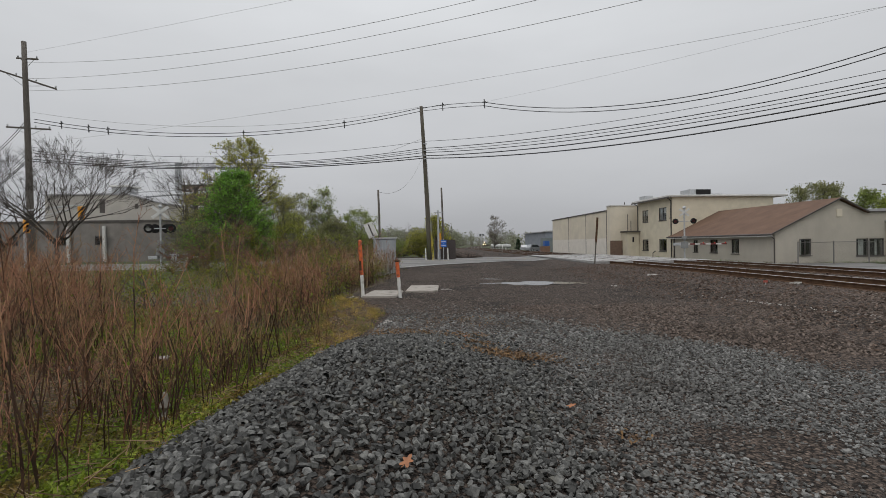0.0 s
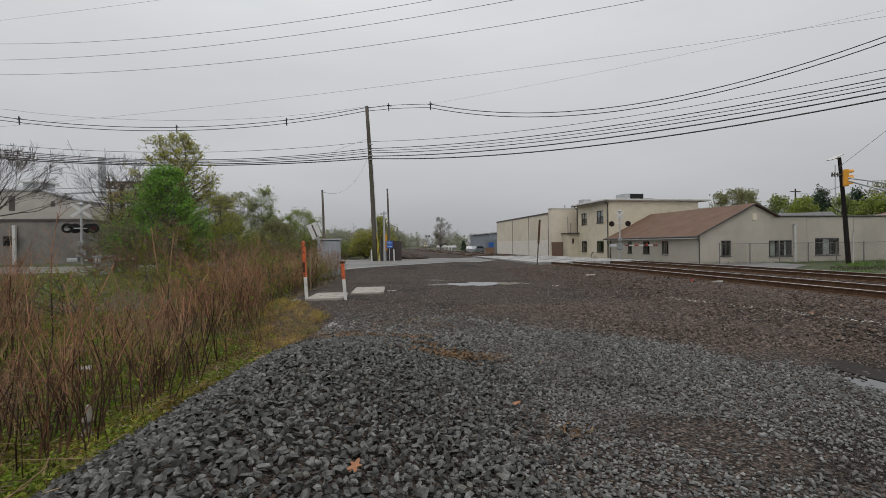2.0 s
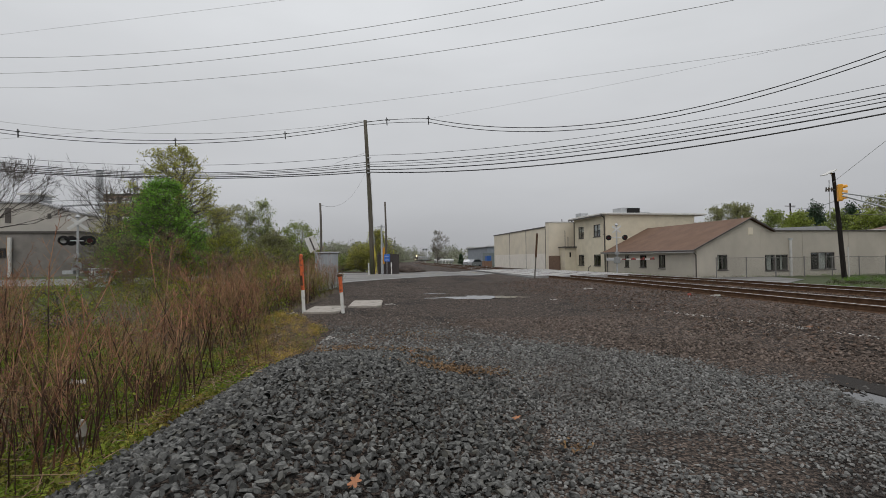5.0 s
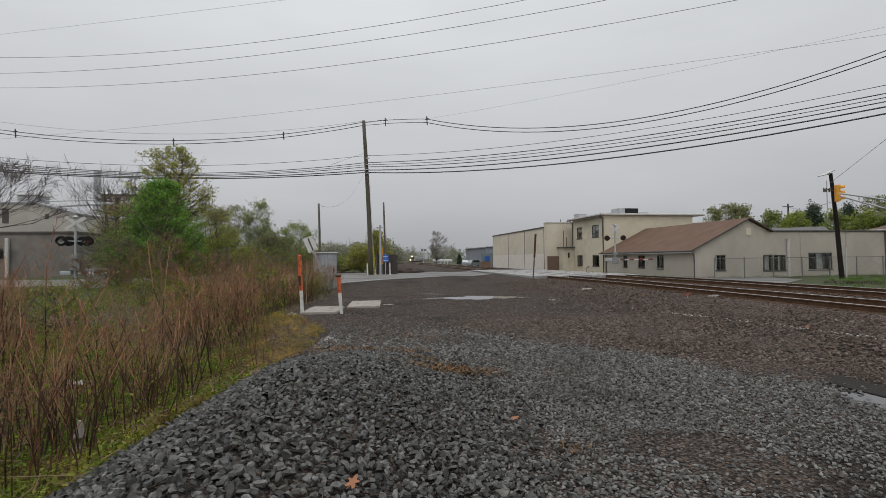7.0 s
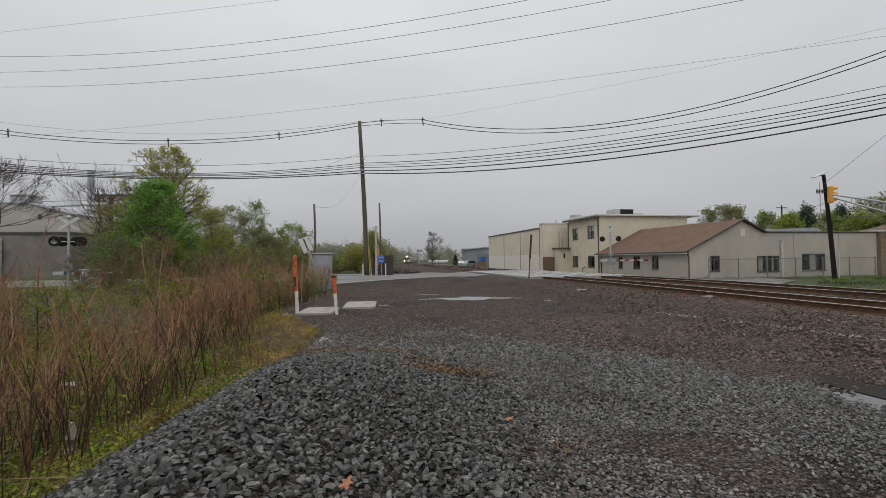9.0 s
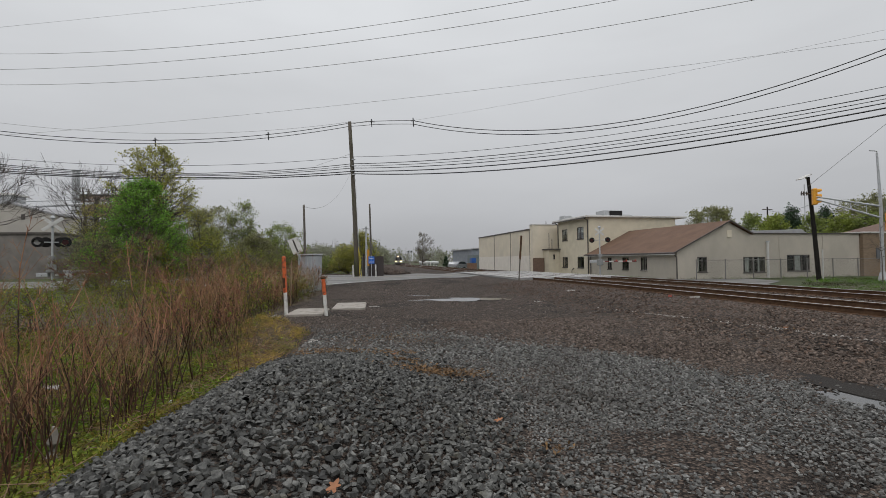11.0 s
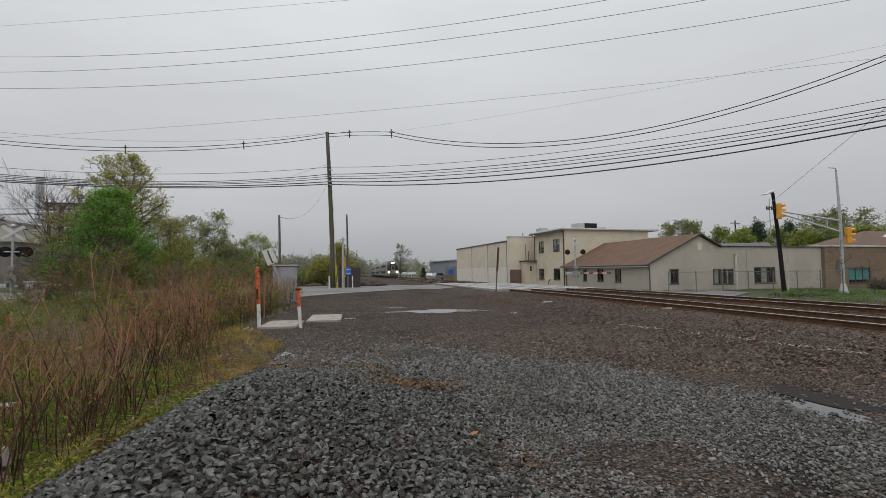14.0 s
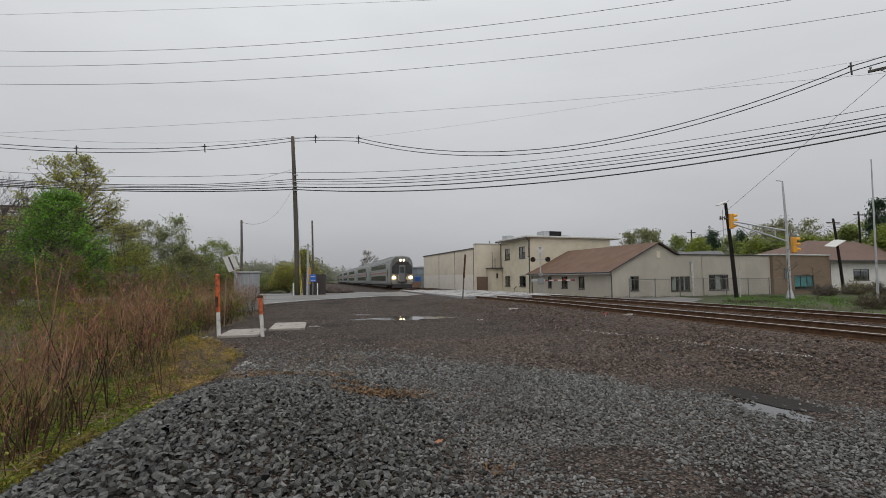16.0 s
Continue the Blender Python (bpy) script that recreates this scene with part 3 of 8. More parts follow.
def build_house():
    hs = thing("bungalow", CORNER, "single-storey house with cream lapped siding and a brown shingle roof", "house")
    eave, apex, W, L, XW = 2.32, 4.72, 9.92, 13.55, 5.9
    # street face: runs along y at x = 0; wall's own x runs southwards from the far end
    holes = [(3.52, 0.72, 4.23, 1.87), (6.03, 0.72, 7.06, 1.87), (8.85, 0.68, 9.76, 1.87)]
    bm = wall(bmesh.new(), L, eave, 0.22, holes)
    mB = side(0, L, 0, -90)
    bm.transform(mB)
    part("wall", bm, M_SIDING, hs)
    bm = laps(0, L, 0.05, eave, holes)
    bm.transform(mB)
    part("siding", bm, M_SIDING, hs, "lapped cream siding boards")
    for a in holes:
        window(hs, mB @ pose(a[0], 0, a[1]), a[2] - a[0], a[3] - a[1], 1, 0, M_TRIMDARK)
    # gable face at y = 0
    holes = [(1.87, 0.6, 2.8, 1.82)]
    bm = wall(bmesh.new(), XW, eave, 0.22, holes)
    part("wall", bm, M_SIDING, hs)
    for i, a in enumerate(holes):
        window(hs, pose(a[0], 0, a[1]), a[2] - a[0], a[3] - a[1], 1, 0, M_TRIMDARK, curtains=((0.12, 0.3), (0.55, 0.66)))
    rise = (apex - eave) / (W / 2)
    part("siding", laps(0, XW, 0.05, eave, holes), M_SIDING, hs, "lapped cream siding boards")
    part("siding", laps(0, XW, eave, apex - 0.3, [], lambda z: ((z - eave) / rise, XW if z < 3.7 else min(7.0, W / 2 + (apex - 0.1 - z) / rise))), M_SIDING, hs, "lapped cream siding boards")
    part("gable", prismm([(0, eave), (XW, eave), (XW, 3.7), (7.0, 3.7), (W / 2, apex - 0.08)], 0.0, 0.22), M_SIDING, hs)
    part("gable_vent", boxm(W / 2 - 0.22, -0.06, apex - 1.3, W / 2 + 0.22, 0.0, apex - 0.72, 0.01), M_WARE, hs, "louvred gable vent")
    part("wall", boxm(W - 0.22, 0.22, 0, W, L, eave), M_SIDING, hs)
    part("wall", boxm(0, L - 0.22, 0, W, L, eave), M_SIDING, hs)
    # roof: two slopes with thickness and overhang
    rise = (apex - eave) / (W / 2)
    o = 0.45
    for s in (0, 1):
        pts = [(-o, eave - o * rise), (W / 2, apex), (W / 2, apex + 0.11), (-o, eave - o * rise + 0.11)]
        if s:
            pts = [(7.15, 3.66), (W / 2, apex), (W / 2, apex + 0.11), (7.15, 3.77)]
        part("roof_slope", prismm(pts, -0.2, L + 0.3), M_SHINGLE, hs, "brown shingle roof slope")
    for s in (0, 1):
        pts = [(-o, eave - o * rise + 0.02), (W / 2, apex + 0.02), (W / 2, apex + 0.13), (-o, eave - o * rise + 0.13)]
        if s:
            pts = [(7.15, 3.68), (W / 2, apex + 0.02), (W / 2, apex + 0.13), (7.15, 3.79)]
        part("barge_board", prismm(pts, -0.25, -0.202), M_TRIMDARK, hs)
    part("gutter", tubem([(-o - 0.06, -0.35, eave - 0.15), (-o - 0.06, L + 0.3, eave - 0.15)], 0.07, 8), M_TRIMDARK, hs)
    part("downpipe", tubem([(-o, -0.1, eave - 0.2), (-0.08, -0.05, eave - 0.5), (-0.08, -0.05, 0.0)], 0.05, 8), M_TRIMDARK, hs)
    part("downpipe", tubem([(-0.06, L - 0.3, eave - 0.1), (-0.06, L - 0.3, 0)], 0.05, 8), M_TRIMDARK, hs)
    part("fascia", boxm(-0.5, -0.3, eave - 0.3, -0.44, L, eave - 0.12), M_TRIMPALE, hs)
    part("vent_pipe", tubem([(W / 2 + 0.4, 1.2, apex - 0.3), (W / 2 + 0.4, 1.2, apex + 0.35)], 0.07), M_GALV, hs)
    # flat-roofed wing in the same cream siding, set 4 cm forward
    x0, x1, h = 5.9, 18.55, 3.72
    wg = thing("flat_wing", CORNER @ pose(x0, -0.003, 0), "flat-roofed building wing with cream siding and wide windows", "building")
    lw = x1 - x0
    holes = [(0.38, 0.5, 1.35, 1.78), (1.4, 0.5, 2.58, 1.78), (4.8, 0.52, 7.2, 1.93)]
    bm = wall(bmesh.new(), lw, h, 0.2, holes)
    part("wall", bm, M_SIDING, wg)
    part("siding", laps(0, lw, 0.05, h, holes), M_SIDING, wg, "lapped cream siding boards")
    for i, a in enumerate(holes):
        window(wg, pose(a[0], 0, a[1]), a[2] - a[0], a[3] - a[1], 2 if i == 2 else 0, 0, M_TRIMDARK, curtains=(((0.3, 0.72),), ((0.48, 0.64),), ((0.35, 0.65),))[i])
    part("wall", boxm(lw - 0.2, 0.2, 0, lw, 9, h), M_SIDING, wg)
    part("wall", boxm(0, 0.2, 0, 0.2, 9, h), M_SIDING, wg)
    part("wall", boxm(0.2, 8.8, 0, lw - 0.2, 9, h), M_SIDING, wg)
    part("roof", boxm(1.3, -0.12, h, lw + 0.05, 9.1, h + 0.09, 0.02), M_TRIMDARK, wg, "flat roof with dark metal edge")
    part("rooflight", prismm([(0, 0), (7.2, 0), (6.4, 0.55), (0.4, 0.35)], 3, 6), M_ROOFGREY, wg).matrix_basis = pose(3.6, 0, h + 0.09)
    part("vent_pipe", tubem([(2.76, -0.1, 0.0), (2.76, -0.1, 3.0)], 0.1), M_TRIMPALE, wg, "pale pipe up the wall")
    part("pipe_cap", tubem([(2.76, -0.1, 3.0), (2.76, -0.1, 3.12)], 0.16), M_GALV, wg)
    for cx in (4.0, 8.6):
        part("seam", boxm(cx, -0.045, 0, cx + 0.05, 0.0, h), M_SIDING, wg)
    return hs


build_house()


def build_two_storey():
    o = CORNER @ pose(0.0, 13.65, 0)
    b = thing("two_storey_block", o, "two-storey cream stucco building with a flat overhanging roof", "building")
    L, D, H = 7.5, 10.8, 6.3
    holes = [(1.2, 0.78, 2.55, 2.02), (4.88, 0.76, 6.38, 2.02), (1.2, 3.98, 2.55, 5.33), (4.88, 4.0, 6.38, 5.36), (7.06, 4.2, 7.36, 5.3)]
    mB = side(0, L, 0, -90)
    bm = wall(bmesh.new(), L, H, 0.25, holes)
    bm.transform(mB)
    part("wall", bm, M_STUCCO, b)
    for i, a in enumerate(holes):
        window(b, mB @ pose(a[0], 0, a[1]), a[2] - a[0], a[3] - a[1], 0 if i == 4 else 1, 0.45 if i > 1 else 0.1, M_TRIMDARK)
    part("wall", boxm(0.25, 0, 0, D, 0.25, H), M_STUCCO, b)
    part("wall", boxm(0.25, L - 0.25, 0, D, L, H), M_STUCCO, b)
    part("wall", boxm(D - 0.25, 0.25, 0, D, L - 0.25, H), M_STUCCO, b)
    part("roof", boxm(-0.55, -0.3, H, D + 1.4, L + 0.35, H + 0.2, 0.03), M_TRIMPALE, b, "flat roof slab with pale edge")
    part("fascia", boxm(-0.6, -0.32, H - 0.12, -0.52, L + 0.35, H + 0.02), M_TRIMDARK, b)
    for y in (0.12, L - 0.2):
        part("downpipe", tubem([(-0.5, y, H - 0.05), (-0.07, y, H - 0.35), (-0.07, y, 0)], 0.06, 8), M_TRIMDARK, b)
    ac = part("roof_unit", boxm(3.2, 2.2, H + 0.2, 5.6, 4.0, H + 1.05, 0.03), M_GALV, b, "grey roof air unit")
    part("louvre", boxm(3.9, 2.16, H + 0.3, 5.5, 2.2, H + 1.0), M_BLACK, ac)
    part("roof_unit", boxm(5.8, 2.6, H + 0.2, 7.1, 3.6, H + 0.62, 0.03), M_GALV, b)
    part("roof_unit", boxm(0.1, L - 1.6, H + 0.2, 1.1, L - 0.3, H + 0.75, 0.03), M_GALV, b)
    part("hydrant_pipe", tubem([(-0.3, 3.4, 0), (-0.3, 3.4, 0.5), (-0.1, 3.2, 0.75)], 0.05), M_TRIMDARK, b)
    # lower block behind on the east side
    part("rear_parapet", boxm(D, 1.0, 0, D + 8, L, H - 0.75), M_BRICK, b, "brown brick rear part")
    return b


build_two_storey()


def build_warehouse():
    w = thing("warehouse", CORNER @ pose(-2.8, 23.4, 0), "long windowless cream warehouse with panel joints and dark coping", "warehouse")
    L, D, H = 22.7, 22.0, 5.55
    for y0, y1 in ((0, 7.0), (7.0, 14.2), (14.2, 22.7)):
        part("panel", boxm(0, y0 + 0.07, 2.25, 0.25, y1 - 0.07, H), M_WARE, w)
        part("panel", boxm(-0.004, y0 + 0.07, 0, 0.25, y1 - 0.07, 2.25), M_WARELOW, w, "paler repainted lower panel")
        part("joint", boxm(-0.02, y0 - 0.07, 0, 0.2, y0 + 0.07, H), M_TRIMDARK, w)
    part("coping", boxm(-0.08, -0.05, H, 0.35, L + 0.1, H + 0.16), M_TRIMDARK, w)
    part("wall", boxm(0.25, L - 0.25, 0, D, L, H), M_WARE, w)
    part("wall", boxm(D - 0.25, 0.0, 0, D, L - 0.25, H), M_WARE, w)
    part("roof", boxm(0.25, 0, H - 0.15, D, L, H), M_ROOFGREY, w)
    # taller entrance block
    a = thing("entrance_block", CORNER @ pose(-2.8, 22.3, 0), "cream stucco entrance block with a small canopy and brown gate", "building")
    H2 = 6.1
    part("wall", boxm(0, 0, 0, 6, 1.08, H2), M_WARE, a)
    part("coping", boxm(-0.06, -0.06, H2, 6.05, 1.05, H2 + 0.12), M_TRIMPALE, a)
    pc = part("porch", boxm(1.35, -1.6, 0, 2.78, -0.0, 2.9), M_STUCCO, a, "low cream porch")
    part("canopy", boxm(1.2, -1.85, 2.9, 2.8, 0.0, 3.06), M_TRIMDARK, pc)
    part("porch_light", boxm(1.95, -1.68, 1.75, 2.12, -1.6, 2.35), M_BLACK, pc)
    part("rail_post", tubem([(1.4, -1.6, 3.0), (1.4, -1.6, 5.0)], 0.04), M_TRIMDARK, pc)
    part("rail_post", tubem([(2.3, -0.5, 3.0), (2.3, -0.5, 4.3)], 0.04), M_TRIMDARK, pc)
    part("gate", boxm(-0.2, -0.4, 0, 1.3, -0.32, 1.95), surf("brown_gate", (0.13, 0.085, 0.06), (0.17, 0.11, 0.08), 4, 0.8), a, "brown timber gate")
    part("mast", tubem([(2.0, 0.5, H2), (2.0, 0.5, H2 + 0.5)], 0.05), M_TRIMDARK, a)


build_warehouse()


def build_brick():
    x0 = 18.6
    b = thing("brick_building", CORNER @ pose(x0, -0.3, 0), "small flat-roofed brown brick building with a wide window", "building")
    W, D, H = 8.1, 9.0, 3.78
    holes = [(2.83, 0.42, 5.63, 1.82)]
    part("wall", wall(bmesh.new(), W, H, 0.25, holes), M_BRICK, b)
    a = holes[0]
    window(b, pose(a[0], 0, a[1]), a[2] - a[0], a[3] - a[1], 2, 0.8, M_TRIMDARK, blind_mat=surf("turquoise_film", (0.12, 0.4, 0.4), (0.08, 0.28, 0.3), 2, 0.6))
    part("wall", boxm(0, 0.25, 0, 0.25, D, H), M_BRICK, b)
    part("wall", boxm(W - 0.25, 0.25, 0, W, D, H), M_BRICK, b)
    part("wall", boxm(0.25, D - 0.25, 0, W - 0.25, D, H), M_BRICK, b)
    part("coping", boxm(-0.08, -0.1, H, W + 0.08, D + 0.05, H + 0.13, 0.015), M_TRIMPALE, b)
    part("meter_box", boxm(1.38, -0.1, 1.5, 2.3, 0.0, 2.5, 0.02), M_GREYBOX, b, "grey wall-mounted meter box")
    # the white house beyond
    h = thing("white_house", CORNER @ pose(27.0, 3.0, 0), "white house with a low brown hipped roof", "house")
    W, D, H = 22.0, 8.0, 3.5
    holes = [(0.8, 1.0, 1.6, 2.4), (9.0, 1.2, 11.8, 2.5), (0.1, 0.1, 0.6, 2.2)][:2]
    m_w = surf("white_render", (0.68, 0.66, 0.62), (0.58, 0.56, 0.52), 1.5, 0.8)
    part("wall", wall(bmesh.new(), W, H, 0.25, holes), m_w, h)
    for a in holes:
        window(h, pose(a[0], 0, a[1]), a[2] - a[0], a[3] - a[1], 1, 0.2, M_TRIMDARK)
    part("wall", boxm(0, 0.25, 0, 0.25, D, H), m_w, h)
    part("wall", boxm(W - 0.25, 0.25, 0, W, D, H), m_w, h)
    part("wall", boxm(0.25, D - 0.25, 0, W - 0.25, D, H), m_w, h)
    bm = bmesh.new()
    o = 0.6
    z0, z1 = H - 0.05, H + 2.6
    lo = [bm.verts.new(p) for p in ((-o, -o, z0), (W + o, -o, z0), (W + o, D + o, z0), (-o, D + o, z0))]
    hi = [bm.verts.new(p) for p in ((8.0, D / 2, z1), (W - 5, D / 2, z1))]
    bm.faces.new(lo[::-1])
    bm.faces.new((lo[0], lo[1], hi[1], hi[0]))
    bm.faces.new((lo[2], lo[3], hi[0], hi[1]))
    bm.faces.new((lo[1], lo[2], hi[1]))
    bm.faces.new((lo[3], lo[0], hi[0]))
    part("roof", bm, M_SHINGLE2, h)
    part("fascia", boxm(-o, -o - 0.05, H - 0.2, W + o, -o, H + 0.02), M_TRIMDARK, h)
    part("corner_board", boxm(4.9, -0.06, 0, 5.1, 0, H), M_TRIMDARK, h)
    part("vent_pipe", tubem([(6.0, 4, H + 1.6), (6.0, 4, H + 2.7)], 0.2), M_TRIMDARK, h)


build_brick()


# ---- poles and wires ----
LP = Vector((-38.7, 44.0, 0.0))
CP = Vector((-1.25, 44.0, 0.22))
RP = Vector((31.0, 17.4, -0.1))
RP2 = Vector((31.5, 14.0, -0.1))


def gz(x, y):
    return float(ground_z(x, y))


def wood_pole(name, base, top, r0, r1, mat, label):
    t = thing(name, pose(*base), label, "utility pole")
    n = 7
    pts, rad = [], []
    d = Vector(top) - Vector(base)
    for i in range(n):
        k = i / (n - 1)
        bend = math.sin(k * math.pi) * 0.05
        pts.append(d * k + Vector((bend, 0, -0.3 if i == 0 else 0)))
        rad.append(r0 + (r1 - r0) * k)
    part("shaft", tubem(pts, rad, 12), mat, t, smooth=True)
    return t


def crossarm(t, z, half, ang, pins=4, m=None):
    q = m or pose(0, 0, z, 0, 0, ang)
    a = part("crossarm", boxm(-half, -0.06, -0.07, half, 0.06, 0.07, 0.01, q), M_POLE, t)
    for i in range(pins):
        x = -half + 0.12 + (2 * half - 0.24) * i / (pins - 1)
        bm = bmesh.new()
        tube(bm, [q @ Vector((x, 0, 0.07)), q @ Vector((x, 0, 0.16)), q @ Vector((x, 0, 0.2)), q @ Vector((x, 0, 0.3))], [0.02, 0.06, 0.075, 0.04], 8)
        part("insulator", bm, M_GALV, a, "grey insulator")
    for s in (-1, 1):
        part("brace", tubem([q @ Vector((s * half * 0.6, 0.03, -0.05)), q @ Vector((0, 0.03, -0.7))], 0.025, 5), M_GALV, a)


lp = wood_pole("transmission_pole", LP, LP + Vector((-0.3, 0, 21.2)), 0.31, 0.2, M_POLE, "tall weathered wooden power pole with crossarms")
crossarm(lp, 13.1, 1.7, 20)
crossarm(lp, 19.6, 0.9, 10, 2)
crossarm(lp, 17.6, 2.4, 0, 4, pose(-0.2, 0, 17.7, 0, 16, 25))
cp = wood_pole("utility_pole", CP, CP + Vector((-0.62, 0, 14.4)), 0.235, 0.155, M_POLEGREEN, "leaning wooden utility pole with mossy shaft beside the road")
for z in (9.4, 9.75, 10.2, 10.8):
    part("bracket", boxm(-0.45, -0.3, z, -0.1, -0.2, z + 0.08), M_GALV, cp)
part("bracket", tubem([(-0.55, 0, 14.2), (0.9, 0, 14.5), (1.7, 0, 14.45)], 0.03, 6), M_GALV, cp)
rp = wood_pole("utility_pole", RP, RP + Vector((0.2, 0, 13.9)), 0.22, 0.14, M_POLE, "wooden utility pole by the street")
crossarm(rp, 13.3, 1.3, -60)
rp2 = wood_pole("transmission_pole", RP2, RP2 + Vector((0.0, 0, 18.5)), 0.3, 0.2, M_POLE, "tall wooden power pole by the street")
crossarm(rp2, 17.0, 2.2, -60)


def wire(a, b, sag, r, mat=None, n=26, name="overhead_wire", label="black overhead cable between poles"):
    a, b = Vector(a), Vector(b)
    pts = []
    for i in range(n + 1):
        k = i / n
        p = a.lerp(b, k)
        p.z -= 4 * sag * k * (1 - k)
        pts.append(p)
    bm = tube(bmesh.new(), pts, r, 5)
    me = bpy.data.meshes.new(name)
    bm.to_mesh(me)
    bm.free()
    me.materials.append(mat or M_WIRE)
    return tagged(new(name, me), label, "wire", "overhead wires")


def up(p, z, dx=0.0, dy=0.0):
    return Vector((p.x + dx, p.y + dy, z))


# power pair: spans from pole to pole, hung from a messenger near the middle pole
def along(a, b, k, z):
    return Vector((a.x + (b.x - a.x) * k, a.y + (b.y - a.y) * k, z))


CT = Vector((-1.85, 44.0, 0.0))
K1 = along(CT, RP, 0.167, 13.6)
K2 = along(CT, RP, 0.95, 13.5)
for dz in (0.0, -0.3):
    wire(up(LP, 13.95 + dz, 0.5), up(CT, 14.5 + dz), 1.85, 0.03)
    wire(up(CT, 14.5 + dz), along(CT, RP, 0.06, 14.25 + dz), 0.02, 0.025, n=6)
    wire(along(CT, RP, 0.06, 14.25 + dz), K1 + Vector((0, 0, dz)), -0.03, 0.025, n=8)
    wire(K1 + Vector((0, 0, dz)), K2 + Vector((0, 0, dz)), 2.75, 0.03)
    wire(K2 + Vector((0, 0, dz)), up(RP, 13.9 + dz), 0.0, 0.03, n=6)
wire(up(LP, 14.6, 0.3), up(CT, 14.6), 1.6, 0.014, M_THINWIRE)
wire(K1, up(RP, 13.8), 0.3, 0.007, M_THINWIRE)
# cable bundle
for zl, zc, zr, s1, s2, r in ((11.3, 11.35, 11.05, 1.15, 1.14, 0.018), (11.0, 10.7, 10.6, 1.33, 1.05, 0.03), (10.8, 10.5, 10.4, 1.25, 1.08, 0.022), (10.5, 10.3, 10.2, 1.1, 1.12, 0.03), (10.2, 10.0, 9.95, 0.95, 1.15, 0.042), (10.0, 9.78, 9.67, 0.86, 1.33, 0.045)):
    wire(up(LP, zl, 0.3), up(CP, zc, -0.45), s1, r)
    wire(up(CP, zc, -0.45), up(RP, zr), s2, r)
# the lines go on westwards from the tall pole
WP = Vector((-72.0, 70.0, 0.0))
wp_ = wood_pole("utility_pole", WP, WP + Vector((0, 0, 14.0)), 0.25, 0.16, M_POLE, "wooden utility pole further along the road")
crossarm(wp_, 13.2, 1.4, 30)
for zl, zr, r in ((11.3, 10.4, 0.018), (10.8, 9.9, 0.03), (10.5, 9.6, 0.022), (10.2, 9.2, 0.04), (10.0, 9.0, 0.04), (13.9, 13.3, 0.028), (13.6, 13.0, 0.028)):
    wire(up(LP, zl, -0.2), up(WP, zr), 0.9, r)
# high transmission wires
for zl, zr, s1, r in ((20.2, 16.2, 0.3, 0.01), (19.28, 17.8, 3.04, 0.019), (17.73, 16.58, 2.47, 0.019), (16.65, 15.31, 2.53, 0.019)):
    wire(up(LP, zl), up(RP2, zr), s1, r * 0.8, M_THINWIRE, 40)
wire(up(LP, 11.68, 0.3), up(RP, 12.8), 0.74, 0.009, M_THINWIRE, 40)
wire(up(CP, 10.3, -0.4), (-4.0, 29.2, gz(-4.0, 29.2) + 5.1), 1.3, 0.012, M_THINWIRE)
wire(up(CT, 11.6), along(CT, RP, -0.1, 11.0), 0.0, 0.012, M_THINWIRE, 4)
wire(up(RP, 13.3), (32.45, 30.4, 6.9), 0.0, 0.014, M_THINWIRE, 8)
# spacers that clip the power pair together
def wire_clip(p):
    c = thing("wire_spacer", pose(*p), "small dark spacer clipped on the power cables", "wire spacer", "wire spacers")
    part("bar", tubem([(0, 0, 0.22), (0.04, 0, -0.5)], 0.05, 6), M_WIRE, c)
    part("clip", tubem([(-0.16, 0, -0.02), (0.16, 0, 0.04)], 0.05, 6), M_WIRE, c)


def on_span(a, b, sag, k):
    q = a.lerp(b, k)
    q.z -= 4 * sag * k * (1 - k)
    return q


for k in (0.07, 0.14, 0.19, 0.54, 0.8):
    wire_clip(on_span(up(LP, 13.95, 0.5), up(CT, 14.5), 1.85, k))
wire_clip(K1)
wire_clip(along(CT, RP, 0.06, 14.25))
wire_clip(K2)


def build_small_pole(x, y, h, r, mat, lean=(0, 0), label="slim wooden pole"):
    z = gz(x, y)
    return wood_pole("slim_pole", (x, y, z), (x + lean[0], y + lean[1], z + h), r, r * 0.75, mat, label)


# ---- things on and beside the lot ----
def marker_post(x, y, h, lean, m_top, cap):
    """A white guard post with an orange upper half."""
    t = thing("marker_post", pose(x, y, gz(x, y) - 0.02, lean[0], lean[1], 0), "leaning white utility marker post with an orange top", "marker post", "marker posts")
    bm = bmesh.new()
    tube(bm, [(0, 0, -0.1), (0, 0, h * 0.52)], 0.053, 12)
    part("lower_tube", bm, M_WHITE, t, smooth=False)
    bm = bmesh.new()
    tube(bm, [(0, 0, h * 0.52), (0, 0, h * 0.9)], 0.057, 12)
    part("orange_sleeve", bm, M_ORANGE, t)
    bm = bmesh.new()
    if cap:
        tube(bm, [(0, 0, h * 0.9), (0, 0, h * 0.92), (0, 0, h * 1.28), (0, 0, h * 1.3)], [0.05, 0.06, 0.06, 0.03], 12)
        part("upper_tube", bm, M_ORANGE, t)
        part("bands", boxm(-0.055, -0.075, h * 0.62, 0.02, -0.066, h * 0.84), M_RUST, t, "faded lettering band")
    else:
        tube(bm, [(0, 0, h * 0.9), (0, 0, h * 0.93), (0, 0, h * 0.96)], [0.08, 0.085, 0.05], 12)
        part("cap", bm, M_RUST, t)
    return t


marker_post(-2.57, 14.9, 1.42, (0, -2.5), 0.5, True)
marker_post(-1.36, 14.65, 1.28, (1, -4.2), 0.5, False)


